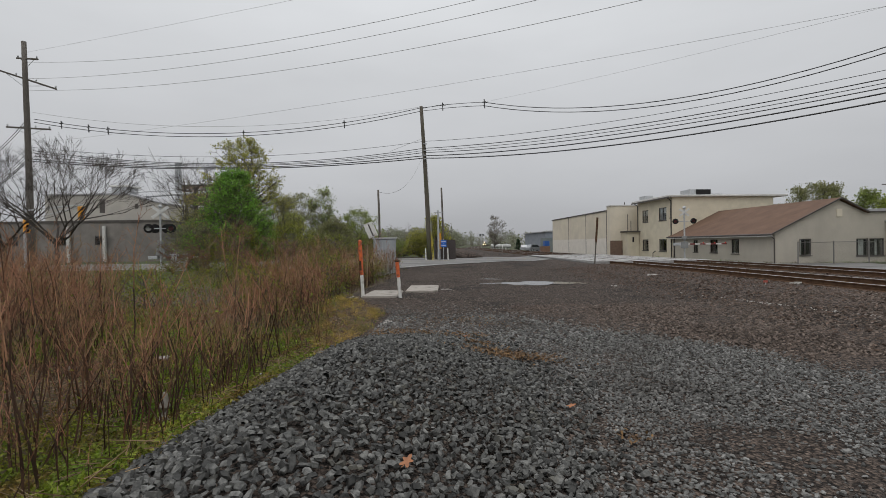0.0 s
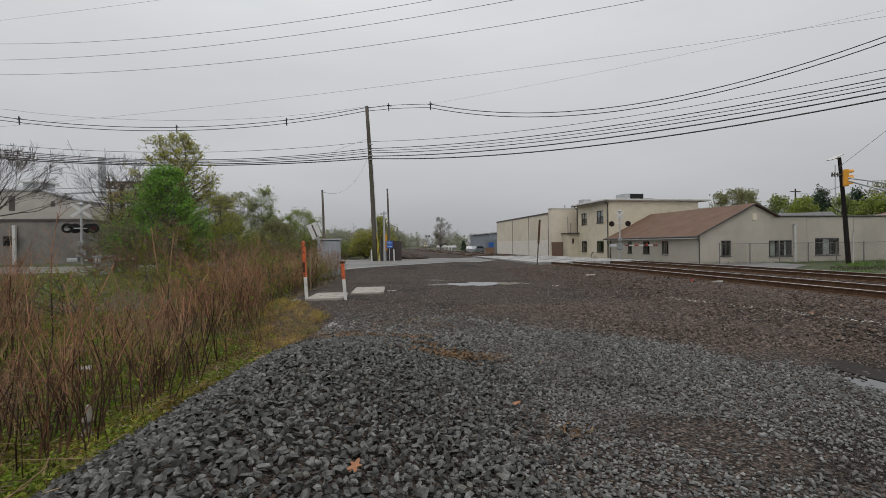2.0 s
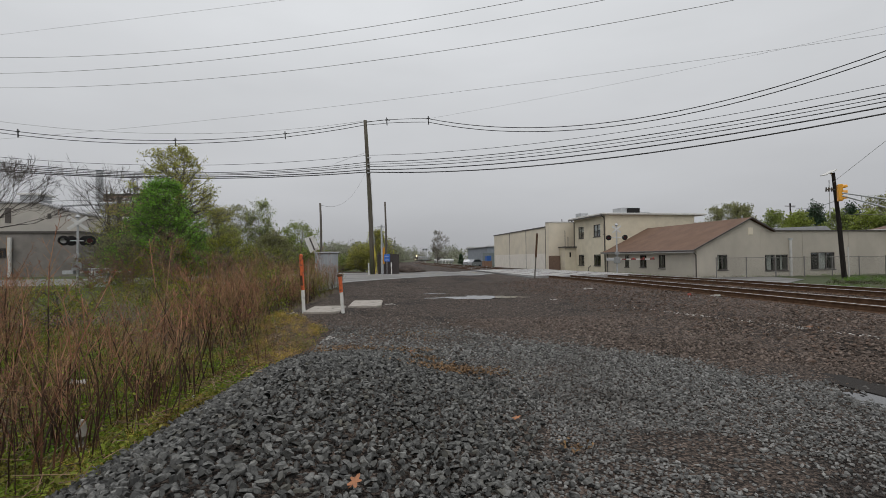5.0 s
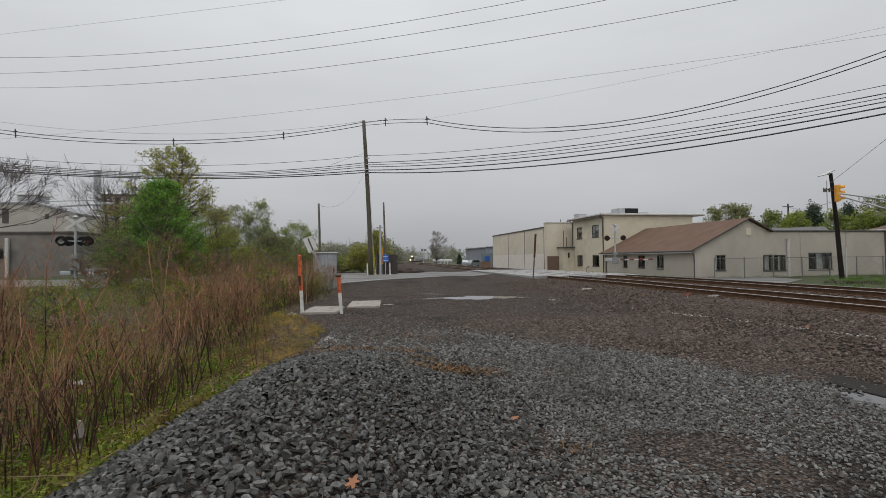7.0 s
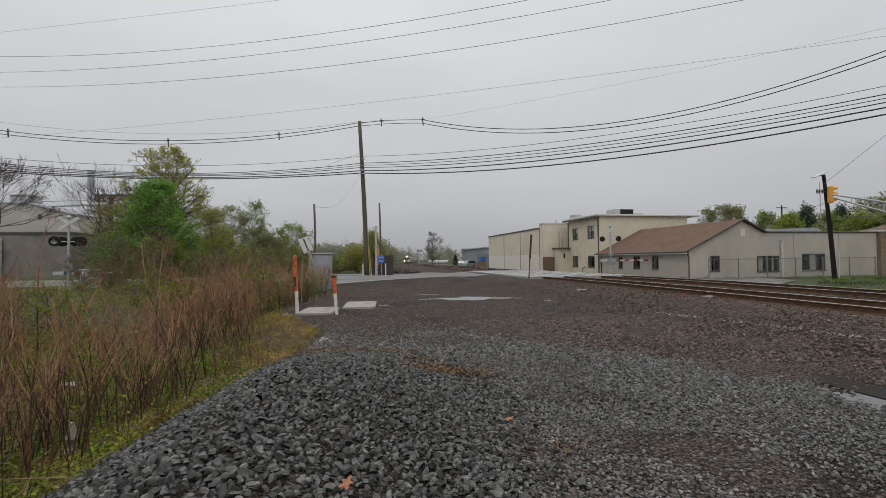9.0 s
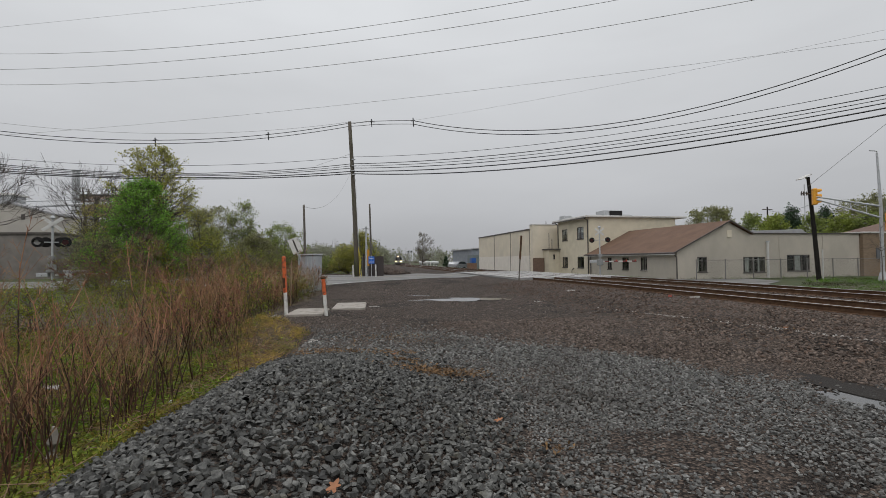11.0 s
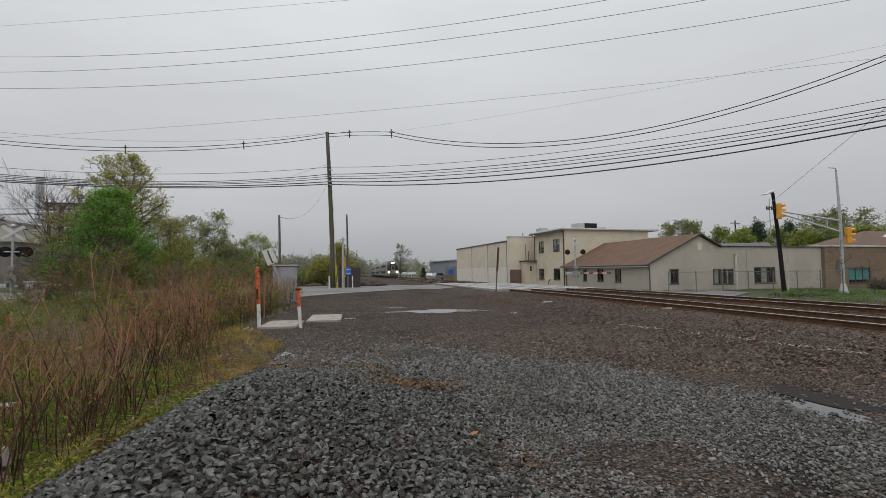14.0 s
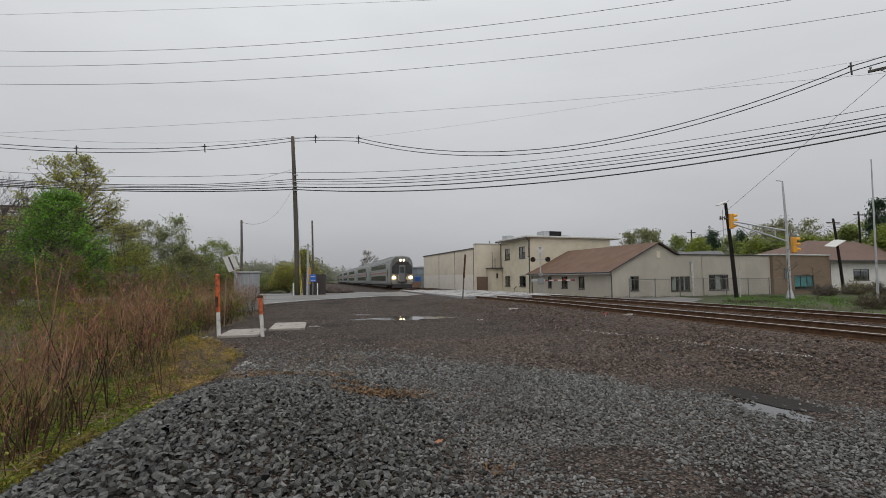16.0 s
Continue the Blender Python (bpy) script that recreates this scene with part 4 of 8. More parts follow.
def slab(x, y, w, d, turn):
    t = thing("concrete_slab", pose(x, y, gz(x, y), 0, 0, turn), "pale concrete cover slab lying on the gravel", "concrete slab", "concrete slabs")
    ring, rc = [], 0.13
    for cx, cy, a0 in ((w / 2 - rc, d / 2 - rc, 0), (rc - w / 2, d / 2 - rc, 90), (rc - w / 2, rc - d / 2, 180), (w / 2 - rc, rc - d / 2, 270)):
        ring += [(cx + rc * math.cos(radians(a0 + 18 * k)), cy + rc * math.sin(radians(a0 + 18 * k))) for k in range(6)]
    bm = prismm(ring, -0.1, 0.06, "z")
    top = [e for e in bm.edges if all(q.co.z > 0.05 for q in e.verts)]
    bmesh.ops.bevel(bm, geom=top, offset=0.018, segments=2, affect="EDGES")
    part("slab", bm, M_CONC, t)
    for sx in (-0.22, 0.22):
        part("lifting_recess", tubem([(sx * w, 0, 0.05), (sx * w, 0, 0.0625)], 0.04, 8), M_TRIMDARK, t)
    return t


slab(-2.0, 15.6, 1.1, 1.9, -3)
slab(-0.76, 17.3, 1.12, 2.3, -1)


# puddles: still water on the lot
M_WATER = surf("puddle_water", (0.03, 0.03, 0.03), (0.045, 0.043, 0.04), 2, 0.07, 0.05, 3, spec=0.8, bdist=0.004)


def puddle(name, cx, cy, rx, ry, seed, z):
    rng = random.Random(seed)
    bm = bmesh.new()
    n = 90
    ph = [rng.uniform(0, 6.28) for _ in range(9)]
    ring = []
    for i in range(n):
        a = i / n * 2 * math.pi
        r = 1 + sum(0.34 / (k + 1) ** 0.7 * math.sin((k + 2) * a + ph[k]) for k in range(9)) * 0.8
        ring.append((cx + rx * r * math.cos(a), cy + ry * r * math.sin(a)))
    lo = [bm.verts.new((a, b, z - 0.02)) for a, b in ring]
    hi = [bm.verts.new((a, b, z)) for a, b in ring]
    bm.faces.new(hi)
    for i in range(n):
        bm.faces.new((lo[i], lo[(i + 1) % n], hi[(i + 1) % n], hi[i]))
    me = bpy.data.meshes.new(name)
    bm.to_mesh(me)
    bm.free()
    me.materials.append(M_WATER)
    return tagged(new(name, me), "shallow puddle reflecting the grey sky", "puddle", "puddles", "structure")


M_MUD = surf("wet_mud", (0.02, 0.017, 0.015), (0.034, 0.03, 0.027), 6, 0.7, 0.6, 40, rough2=0.9, spec=0.15)
for cx, cy, rx, ry, seed in PUDDLES:
    puddle("water", cx, cy, rx * 1.15, ry * 1.15, seed, -0.003)
mud = puddle("mud", 5.95, 5.0, 0.3, 0.9, 12, 0.006)
mud.data.materials[0] = M_MUD
tagged(mud, "dark wet mud round the puddle", "mud")


# ---- the train ----
M_STAIN = surf("stainless", (0.38, 0.395, 0.39), (0.28, 0.29, 0.285), 3, 0.45, metal=0.3, rough2=0.6, stretch=(1, 1, 3), local=True)
M_TRAINGREEN = surf("green_livery", (0.03, 0.2, 0.13), (0.025, 0.16, 0.1), 3, 0.4, local=True)
M_TRAINGLASS = surf("train_glass", (0.02, 0.024, 0.026), (0.03, 0.034, 0.036), 2, 0.12, local=True, spec=0.7)
M_TRAINDARK = surf("underframe", (0.03, 0.028, 0.027), (0.05, 0.047, 0.045), 5, 0.8, local=True)
M_FRONT = surf("cab_grey", (0.14, 0.14, 0.14), (0.19, 0.19, 0.19), 3, 0.5, local=True)
M_CABSILVER = surf("cab_silver", (0.2, 0.205, 0.2), (0.12, 0.125, 0.12), 2.2, 0.5, c3=(0.09, 0.085, 0.075), s3=1.2, m3=0.54, local=True)
M_STRIPE = surf("stripe_red", (0.32, 0.1, 0.08), (0.28, 0.09, 0.07), 3, 0.5, local=True)
M_HEADLAMP = surf("headlamp", (0.9, 0.85, 0.7), (0.9, 0.85, 0.7), 3, 0.3, emit=(1.0, 0.68, 0.32, 30))
CAR = 25.9
HALF = 1.52
BODY = [(-HALF + 0.1, 0.55), (HALF - 0.1, 0.55), (HALF, 0.8), (HALF, 3.3), (HALF - 0.12, 3.85), (HALF - 0.45, 4.25), (HALF - 0.9, 4.4), (-HALF + 0.9, 4.4), (-HALF + 0.45, 4.25), (-HALF + 0.12, 3.85), (-HALF, 3.3), (-HALF, 0.8)]


def build_car(cab):
    """A bi-level coach. Its front end is at y=0 facing -y, the rails at z=0."""
    c = thing("railway_coach", pose(0, 600, 0), "silver bi-level passenger coach with dark window bands" if not cab else "silver bi-level cab car with lit headlamps leading the train", "train car", "train cars")
    y0 = 0.45 if cab else 0.25
    part("body", prismm(BODY, y0, CAR - 0.25), M_STAIN, c)
    for s in (-1, 1):
        x = s * HALF
        for z0, z1, a, b in ((2.75, 3.45, 4.6, CAR - 4.4), (1.1, 1.8, 4.6, CAR - 4.4)):
            part("window_band", boxm(min(x, x + s * 0.012), a, z0, max(x, x + s * 0.012), b, z1), M_TRAINGLASS, c)
        part("stripe", boxm(min(x, x + s * 0.01), 4.0, 2.1, max(x, x + s * 0.01), CAR - 4, 2.3), M_STRIPE, c)
        part("end_panel", prismm([(CAR - 2.0, 0.8), (CAR - 0.6, 0.8), (CAR - 0.6, 3.3), (CAR - 1.2, 3.3)], min(x, x + s * 0.01), max(x, x + s * 0.01), "x"), M_TRAINGREEN, c, "green livery panel")
        for zr in (0.95, 2.0, 2.5, 3.58):
            part("side_rib", boxm(min(x, x + s * 0.015), 1.0, zr, max(x, x + s * 0.015), CAR - 1, zr + 0.05), M_FRONT, c)
        for yr in np.arange(6.2, CAR - 5.0, 1.6):
            for z0, z1 in ((2.75, 3.45), (1.1, 1.8)):
                part("window_post", boxm(min(x, x + s * 0.016), yr, z0, max(x, x + s * 0.016), yr + 0.12, z1), M_TRAINDARK, c)
        for yy in (2.3, CAR - 3.6):
            d = part("door", boxm(min(x, x + s * 0.014), yy, 0.75, max(x, x + s * 0.014), yy + 1.25, 2.75, 0.004), M_FRONT, c)
            part("door_window", boxm(min(x + s * 0.014, x + s * 0.02), yy + 0.3, 1.7, max(x + s * 0.014, x + s * 0.02), yy + 0.95, 2.5), M_TRAINGLASS, d)
        part("roof_rib", boxm(s * 1.1 - 0.03, 1, 4.28, s * 1.1 + 0.03, CAR - 1, 4.34), M_GALV, c)
    part("roof", prismm([(HALF - 0.1, 3.87), (HALF - 0.44, 4.27), (HALF - 0.9, 4.42), (-HALF + 0.9, 4.42), (-HALF + 0.44, 4.27), (-HALF + 0.1, 3.87)], y0 + 0.4, CAR - 0.4), M_FRONT, c, "dull grey ribbed roof")
    part("underframe", boxm(-1.3, 4.6, 0.25, 1.3, CAR - 4.6, 0.6), M_TRAINDARK, c)
    for by in (2.9, CAR - 2.9):
        bg = part("bogie", boxm(-1.15, by - 1.7, 0.35, 1.15, by + 1.7, 0.75, 0.05), M_TRAINDARK, c)
        for wy in (-1.3, 1.3):
            for s in (-1, 1):
                part("wheel", tubem([(s * 0.7, by + wy, 0.44), (s * 0.84, by + wy, 0.44)], 0.44, 20), M_RUST, bg)
    part("coupler", boxm(-0.18, -0.25, 0.75, 0.18, 0.4, 1.0, 0.03), M_TRAINDARK, c)
    part("gangway", boxm(-0.75, CAR - 0.3, 0.6, 0.75, CAR - 0.02, 3.1), M_TRAINDARK, c)
    if cab:
        # shaped cab front: dark mask with centre door, windscreen, sloping brow
        bm = bmesh.new()
        f0 = [bm.verts.new((a, y0, b)) for a, b in BODY]
        f1 = [bm.verts.new((a * 0.93, 0.0 if b < 3.5 else 0.12, 0.62 + (b - 0.55) * 0.955)) for a, b in BODY]
        n = len(BODY)
        for i in range(n):
            bm.faces.new((f0[i], f0[(i + 1) % n], f1[(i + 1) % n], f1[i]))
        bm.faces.new(f1)
        bmesh.ops.recalc_face_normals(bm, faces=bm.faces)
        front = part("cab_front", bm, M_CABSILVER, c, "dull silver cab front")
        mask = [(-0.62, 0.8), (0.62, 0.8), (0.62, 1.95), (1.34, 1.95), (1.34, 3.0), (0.95, 3.35), (-0.95, 3.35), (-1.34, 3.0), (-1.34, 1.95), (-0.62, 1.95)]
        part("mask", prismm(mask, -0.05, 0.03), M_TRAINDARK, front, "black front mask round the end door")
        part("end_door", boxm(-0.42, -0.09, 0.95, 0.42, -0.04, 3.15, 0.02), M_FRONT, front)
        part("door_glass", boxm(-0.27, -0.105, 2.15, 0.27, -0.088, 2.95), M_TRAINGLASS, front)
        for s in (-1, 1):
            part("windscreen", boxm(min(s * 0.6, s * 1.28), -0.07, 2.05, max(s * 0.6, s * 1.28), -0.045, 2.98), M_TRAINGLASS, front)
            part("wiper", tubem([(s * 0.95, -0.09, 2.0), (s * 1.1, -0.09, 2.7)], 0.02, 5), M_BLACK, front)
            part("ditch_lamp", tubem([(s * 1.12, -0.14, 1.5), (s * 1.12, 0.1, 1.5)], 0.165, 16), M_HEADLAMP, front, "lit ditch lamp")
            part("headlamp", tubem([(s * 0.22, -0.03, 3.82), (s * 0.22, 0.3, 3.82)], 0.13, 16), M_HEADLAMP, front, "lit headlamp")
            part("handrail", tubem([(s * 0.52, -0.1, 1.1), (s * 0.52, -0.12, 1.2), (s * 0.52, -0.12, 1.95), (s * 0.52, -0.1, 2.05)], 0.018, 6), M_GALV, front)
        part("lamp_housing", boxm(-0.55, 0.0, 3.62, 0.55, 0.4, 4.02, 0.05), M_TRAINDARK, front)
        part("horn", tubem([(0.0, 0.5, 4.45), (0.0, 0.2, 4.5)], [0.03, 0.07], 8), M_GALV, front)
        part("brow", prismm([(-0.95, 3.36), (0.95, 3.36), (0.8, 3.62), (-0.8, 3.62)], -0.05, 0.1), M_TRAINDARK, front)
        part("pilot", prismm([(-1.35, 0.15), (1.35, 0.15), (1.2, 0.6), (-1.2, 0.6)], -0.15, 0.35), M_TRAINDARK, front, "dark pilot plate")
    return c


train = [build_car(True)]
coach = build_car(False)
train.append(coach)
for i in range(5):
    train.append(copy_thing(coach, pose(0, 700 + 30 * i, 0)))


def motions():
    """The train comes in at a steady thirty metres a second."""
    for i, c in enumerate(train):
        rows = []
        for k in range(17):
            t = float(k)
            y = 61.6 + 30.0 * (16 - t) + i * CAR
            ya, yb = y + 2.9, y + CAR - 2.9
            a = Vector((float(track_x(ya)), ya, float(rail_z(ya))))
            b = Vector((float(track_x(yb)), yb, float(rail_z(yb))))
            d = (b - a).normalized()
            o = a - d * 2.9
            rows.append((t, pose(o.x, o.y, o.z, math.degrees(math.asin(d.z)), 0, math.degrees(math.atan2(-d.x, d.y)))))
        walk(c, rows)


# ---- beside the road: signals, cabinets, signs ----
M_BUCK = surf("weathered_blade", (0.62, 0.62, 0.6), (0.52, 0.515, 0.5), 5, 0.6)
M_DRIVE = surf("dull_box_metal", (0.28, 0.285, 0.28), (0.2, 0.205, 0.2), 5, 0.6, metal=0.3)
M_LENS = surf("dark_red_lens", (0.06, 0.012, 0.012), (0.09, 0.02, 0.02), 4, 0.25)
M_REDLIT = surf("lit_red_lamp", (0.7, 0.05, 0.03), (0.7, 0.05, 0.03), 4, 0.4, emit=(1.0, 0.08, 0.05, 0.15))
M_CLEARLENS = surf("pale_lens", (0.45, 0.45, 0.45), (0.5, 0.5, 0.5), 4, 0.3)
M_REDWHITE = surf("red_reflector", (0.2, 0.05, 0.045), (0.15, 0.04, 0.036), 4, 0.5)
M_SILVERCAB = surf("aluminium_cabinet", (0.38, 0.4, 0.42), (0.32, 0.34, 0.36), 1.5, 0.4, metal=0.3, c3=(0.26, 0.27, 0.28), s3=0.8, m3=0.55, rough2=0.6)


def bar(bm, a, b, w, t):
    """A flat blade from a to b in the xz plane."""
    a, b = Vector(a), Vector(b)
    d = (b - a).normalized()
    n = Vector((-d.z, 0, d.x)) * w / 2
    vs = [bm.verts.new(p + Vector((0, s * t / 2, 0))) for s in (-1, 1) for p in (a + n, b + n, b - n, a - n)]
    for f in ((0, 1, 2, 3), (7, 6, 5, 4), (0, 4, 5, 1), (1, 5, 6, 2), (2, 6, 7, 3), (3, 7, 4, 0)):
        bm.faces.new([vs[i] for i in f])
    bmesh.ops.recalc_face_normals(bm, faces=bm.faces)
    return bm


def crossing_signal(x, y, turn, arm_turn, arm_len, label, lens, lz, az, size, pairs):
    """size scales the blades and lamp discs; pairs: lamps on the front alone, or on front and back."""
    z = gz(x, y)
    t = thing("crossing_signal", pose(x, y, z, 0, 0, turn), label, "crossing signal", "crossing signals")
    part("foundation", boxm(-0.35, -0.35, -0.2, 0.35, 0.35, 0.18, 0.03), M_CONC, t)
    part("mast", tubem([(0, 0, 0.1), (0, 0, 4.55)], 0.065, 12), M_GALV, t)
    part("bell", tubem([(0, 0, 4.5), (0, 0, 4.6), (0, 0, 4.75)], [0.07, 0.16, 0.08], 12), M_GALV, t)
    for k, ya in enumerate((-0.12, 0.12)):
        bm = bmesh.new()
        bar(bm, (-0.44 * size, ya, 4.2 - 0.35 * size), (0.44 * size, ya, 4.2 + 0.35 * size), 0.15 * size, 0.02)
        part("crossbuck", bm, M_BUCK, t, "dull white crossbuck blade")
        bm = bmesh.new()
        bar(bm, (-0.44 * size, ya + 0.025, 4.2 + 0.35 * size), (0.44 * size, ya + 0.025, 4.2 - 0.35 * size), 0.15 * size, 0.02)
        part("crossbuck", bm, M_BUCK, t)
    part("lamp_arm", tubem([(-0.75, 0, lz), (0.75, 0, lz)], 0.035, 8), M_GALV, t)
    for s in (-1, 1):
        for k, (yd, xo, tilt) in enumerate(((-0.2, 0.68, 8), (0.16, 0.36, 172))[:pairs]):
            m = pose(s * xo, yd, lz, 0, 0, s * tilt)
            bm = tubem([(0, -0.03, 0), (0, 0.03, 0)], 0.28 * size, 20)
            bm.transform(m)
            d = part("backboard", bm, M_BLACK, t, "black round lamp backboard")
            bm = tubem([(0, -0.08, 0), (0, -0.03, 0)], 0.15 * size, 16)
            bm.transform(m)
            part("lamp", bm, lens if s < 0 and k == 0 else M_LENS, d)
            bm = bmesh.new()
            n = 10
            inner = [(0.17 * math.cos(a), 0.17 * math.sin(a)) for a in [math.pi * i / n for i in range(n + 1)]]
            outer = [(0.19 * math.cos(a), 0.19 * math.sin(a)) for a in [math.pi * i / n for i in range(n + 1)]]
            prism(bm, inner + outer[::-1], -0.32, -0.03)
            bm.transform(m)
            part("hood", bm, M_BLACK, d)
    part("gate_drive", boxm(-0.28, -0.25, 1.15, 0.28, 0.3, 1.7, 0.03), M_DRIVE, t, "grey gate drive box")
    part("relay_box", boxm(-0.18, -0.36, 1.9, 0.18, -0.1, 2.2, 0.02), M_DRIVE, t)
    g = pose(0, 0, az, 0, 0, arm_turn)
    bm = bmesh.new()
    box(bm, 0.2, -0.03, -0.06, arm_len, 0.03, 0.06)
    bm.transform(g)
    arm = part("gate_arm", bm, M_TRIMPALE, t, "lowered red and white gate arm")
    k = 0
    xx = 0.4
    while xx < arm_len - 0.3:
        bm = bmesh.new()
        box(bm, xx, -0.035, -0.063, xx + 0.4, 0.035, 0.063)
        bm.transform(g)
        part("red_stripe", bm, M_REDWHITE, arm)
        xx += 0.8
    for xx in (arm_len * 0.45, arm_len * 0.72, arm_len - 0.1):
        bm = boxm(xx - 0.035, -0.04, 0.06, xx + 0.035, 0.04, 0.14)
        bm.transform(g)
        part("arm_lamp", bm, M_REDLIT, arm)
    bm = boxm(-0.9, -0.12, -0.12, -0.2, 0.12, 0.12, 0.02)
    bm.transform(g)
    part("counterweight", bm, M_GALV, t)
    return t


crossing_signal(20.6, 39.9, -25, 10, 3.2, "railway crossing signal with crossbuck, flashers and lowered gate", M_LENS, 3.45, 1.5, 0.85, 1)
crossing_signal(-19.9, 33.0, 20, -25, 3.4, "weathered railway crossing signal standing in the weeds", M_CLEARLENS, 3.05, 1.0, 1.15, 2)
part_cab = thing("signal_cabinet", pose(-18.7, 33.4, gz(-18.7, 33.4)), "small grey signal cabinet beside the crossing mast", "cabinet")
part("body", boxm(-0.55, -0.35, -0.1, 0.55, 0.35, 1.15, 0.03), M_SILVERCAB, part_cab)
part("lid", boxm(-0.6, -0.4, 1.15, 0.6, 0.4, 1.22, 0.02), M_GALV, part_cab)

# tall aluminium case, slim pole and the back of a bent sign
cab = thing("equipment_cabinet", pose(-3.5, 28.0, gz(-3.5, 28.0), 0, 0, 14), "tall dented aluminium equipment cabinet behind the weeds", "cabinet")
part("body", boxm(-0.62, -0.45, -0.1, 0.62, 0.45, 2.1, 0.03), M_SILVERCAB, cab)
part("roof", boxm(-0.68, -0.52, 2.1, 0.68, 0.5, 2.18, 0.02), M_GALV, cab)
dr = part("door", boxm(-0.56, -0.48, 0.1, 0.56, -0.45, 2.02, 0.01), M_SILVERCAB, cab)
part("handle", boxm(0.4, -0.53, 1.0, 0.44, -0.48, 1.25), M_BLACK, dr)
for vx in (-0.4, -0.2, 0.0, 0.2):
    part("rib", boxm(vx, -0.492, 0.2, vx + 0.03, -0.48, 1.95), M_GALV, dr)
build_small_pole(-4.0, 29.2, 5.2, 0.08, M_POLE, (0.0, 0.0), "slim grey wooden pole beside the cabinet")
sg = thing("bent_sign", pose(-3.05, 26.6, gz(-3.05, 26.6), 0, -22, 10), "bent road sign seen from its bare back", "road sign")
part("post", boxm(-0.03, -0.03, -0.1, 0.03, 0.03, 3.1), M_GALV, sg)
part("plate", boxm(-0.27, -0.05, 2.35, 0.27, -0.035, 3.2, 0.004), M_WHITE, sg, "pale bare sign back")
part("strap", boxm(-0.04, -0.06, 2.4, 0.04, -0.05, 3.12), M_TRIMDARK, sg)
th = thing("slim_stake", pose(-3.0, 18.3, gz(-3.0, 18.3), 0, 1, 0), "thin weathered wooden stake in the weeds", "stake")
part("stake", tubem([(0, 0, -0.1), (0, 0, 1.75)], 0.022, 6), M_TIMBER, th)

# black hut by the leaning pole, with its signs, posts and guy guards
hut = thing("equipment_hut", pose(0.22, 44.4, gz(0.22, 44.4) - 0.03, 0, 0, 4), "black boarded equipment enclosure beside the pole", "enclosure")
for i in range(10):
    x0 = -0.97 + i * 0.194
    part("board", boxm(x0 + 0.006, -0.03, 0, x0 + 0.188, 0.0, 1.9 + 0.015 * (i % 3)), M_DARKBROWN, hut)
for x0, x1, y0, y1 in ((-0.97, -0.93, 0, 1.5), (0.93, 0.97, 0, 1.5), (-0.97, 0.97, 1.5, 1.54)):
    part("side", boxm(x0, y0, 0, x1, y1, 1.88), M_DARKBROWN, hut)
part("lid", boxm(-0.93, 0.0, 1.8, 0.93, 1.5, 1.86), M_DARKBROWN, hut)
bs = thing("blue_sign", pose(0.05, 43.6, gz(0.05, 43.6), 0, 0, 6), "small blue two-line notice on a post", "sign")
part("post", tubem([(0, 0.03, -0.1), (0, 0.03, 1.95)], 0.03), M_GALV, bs)
part("plate", boxm(-0.27, -0.02, 1.2, 0.27, 0.0, 1.52, 0.008), M_BLUE, bs)
part("plate", boxm(-0.27, -0.02, 1.56, 0.27, 0.0, 1.86, 0.008), M_BLUE, bs)
for z in (1.32, 1.67):
    part("letter_bar", boxm(-0.2, -0.026, z, 0.2, -0.02, z + 0.05), M_WHITE, bs, "unreadable pale lettering")
ys_ = thing("yellow_sign", pose(-0.28, 43.7, gz(-0.28, 43.7)), "narrow yellow marker board on a wire", "sign")
part("plate", boxm(-0.13, -0.02, 1.0, 0.13, 0.02, 2.5, 0.01), M_YELLOW, ys_)
part("post", tubem([(0, 0.04, -0.1), (0, 0.04, 2.9)], 0.03), M_GALV, ys_)
for gx, gy, ln, h in ((-0.85, 43.2, 0.5, 2.3), (-1.0, 43.6, 0.35, 2.7)):
    gg = thing("guy_guard", pose(gx, gy, gz(gx, gy)), "yellow plastic guard on a pole guy wire", "guy guard", "guy guards")
    part("sleeve", tubem([(0, 0, 0), (-ln * 0.35, 0.2, h)], 0.024, 8), M_GUY, gg)
    part("guy_wire", tubem([(-ln * 0.35, 0.2, h), (-0.5, 0.6, 9.0)], 0.012, 5), M_GALV, gg)
for wx, wy in ((-1.55, 42.0), (0.45, 42.6)):
    wp = thing("white_post", pose(wx, wy, gz(wx, wy), 0, -1, 0), "short white plastic marker post by the road", "marker post", "white posts")
    part("tube", tubem([(0, 0, -0.1), (0, 0, 1.08), (0, 0, 1.12)], [0.055, 0.055, 0.02], 10), M_WHITE, wp)
gp = thing("steel_post", pose(-0.42, 43.4, gz(-0.42, 43.4)), "galvanised steel post with a short top bar", "post")
part("shaft", tubem([(0, 0, -0.1), (0, 0, 4.35)], [0.1, 0.075], 12), M_GALV, gp)
part("top_bar", boxm(-0.4, -0.04, 4.35, 0.4, 0.04, 4.43), M_GALV, gp)
part("lamp_head", tubem([(0, 0, 4.43), (0, 0, 4.6)], 0.09), M_GALV, gp)
build_small_pole(0.0, 52.5, 7.8, 0.12, M_POLE, (-0.1, 0.0), "old wooden pole behind the enclosure")
mp = thing("leaning_marker", pose(9.55, 29.5, gz(9.55, 29.5), 0, 3.8, -16), "leaning weathered wooden whistle-post marker board", "marker")
part("post", boxm(-0.04, -0.03, -0.1, 0.04, 0.03, 1.5), M_POLE, mp)
part("board", boxm(-0.065, -0.05, 1.4, 0.065, -0.03, 2.95, 0.01), M_RUST, mp, "rust-brown flat board")


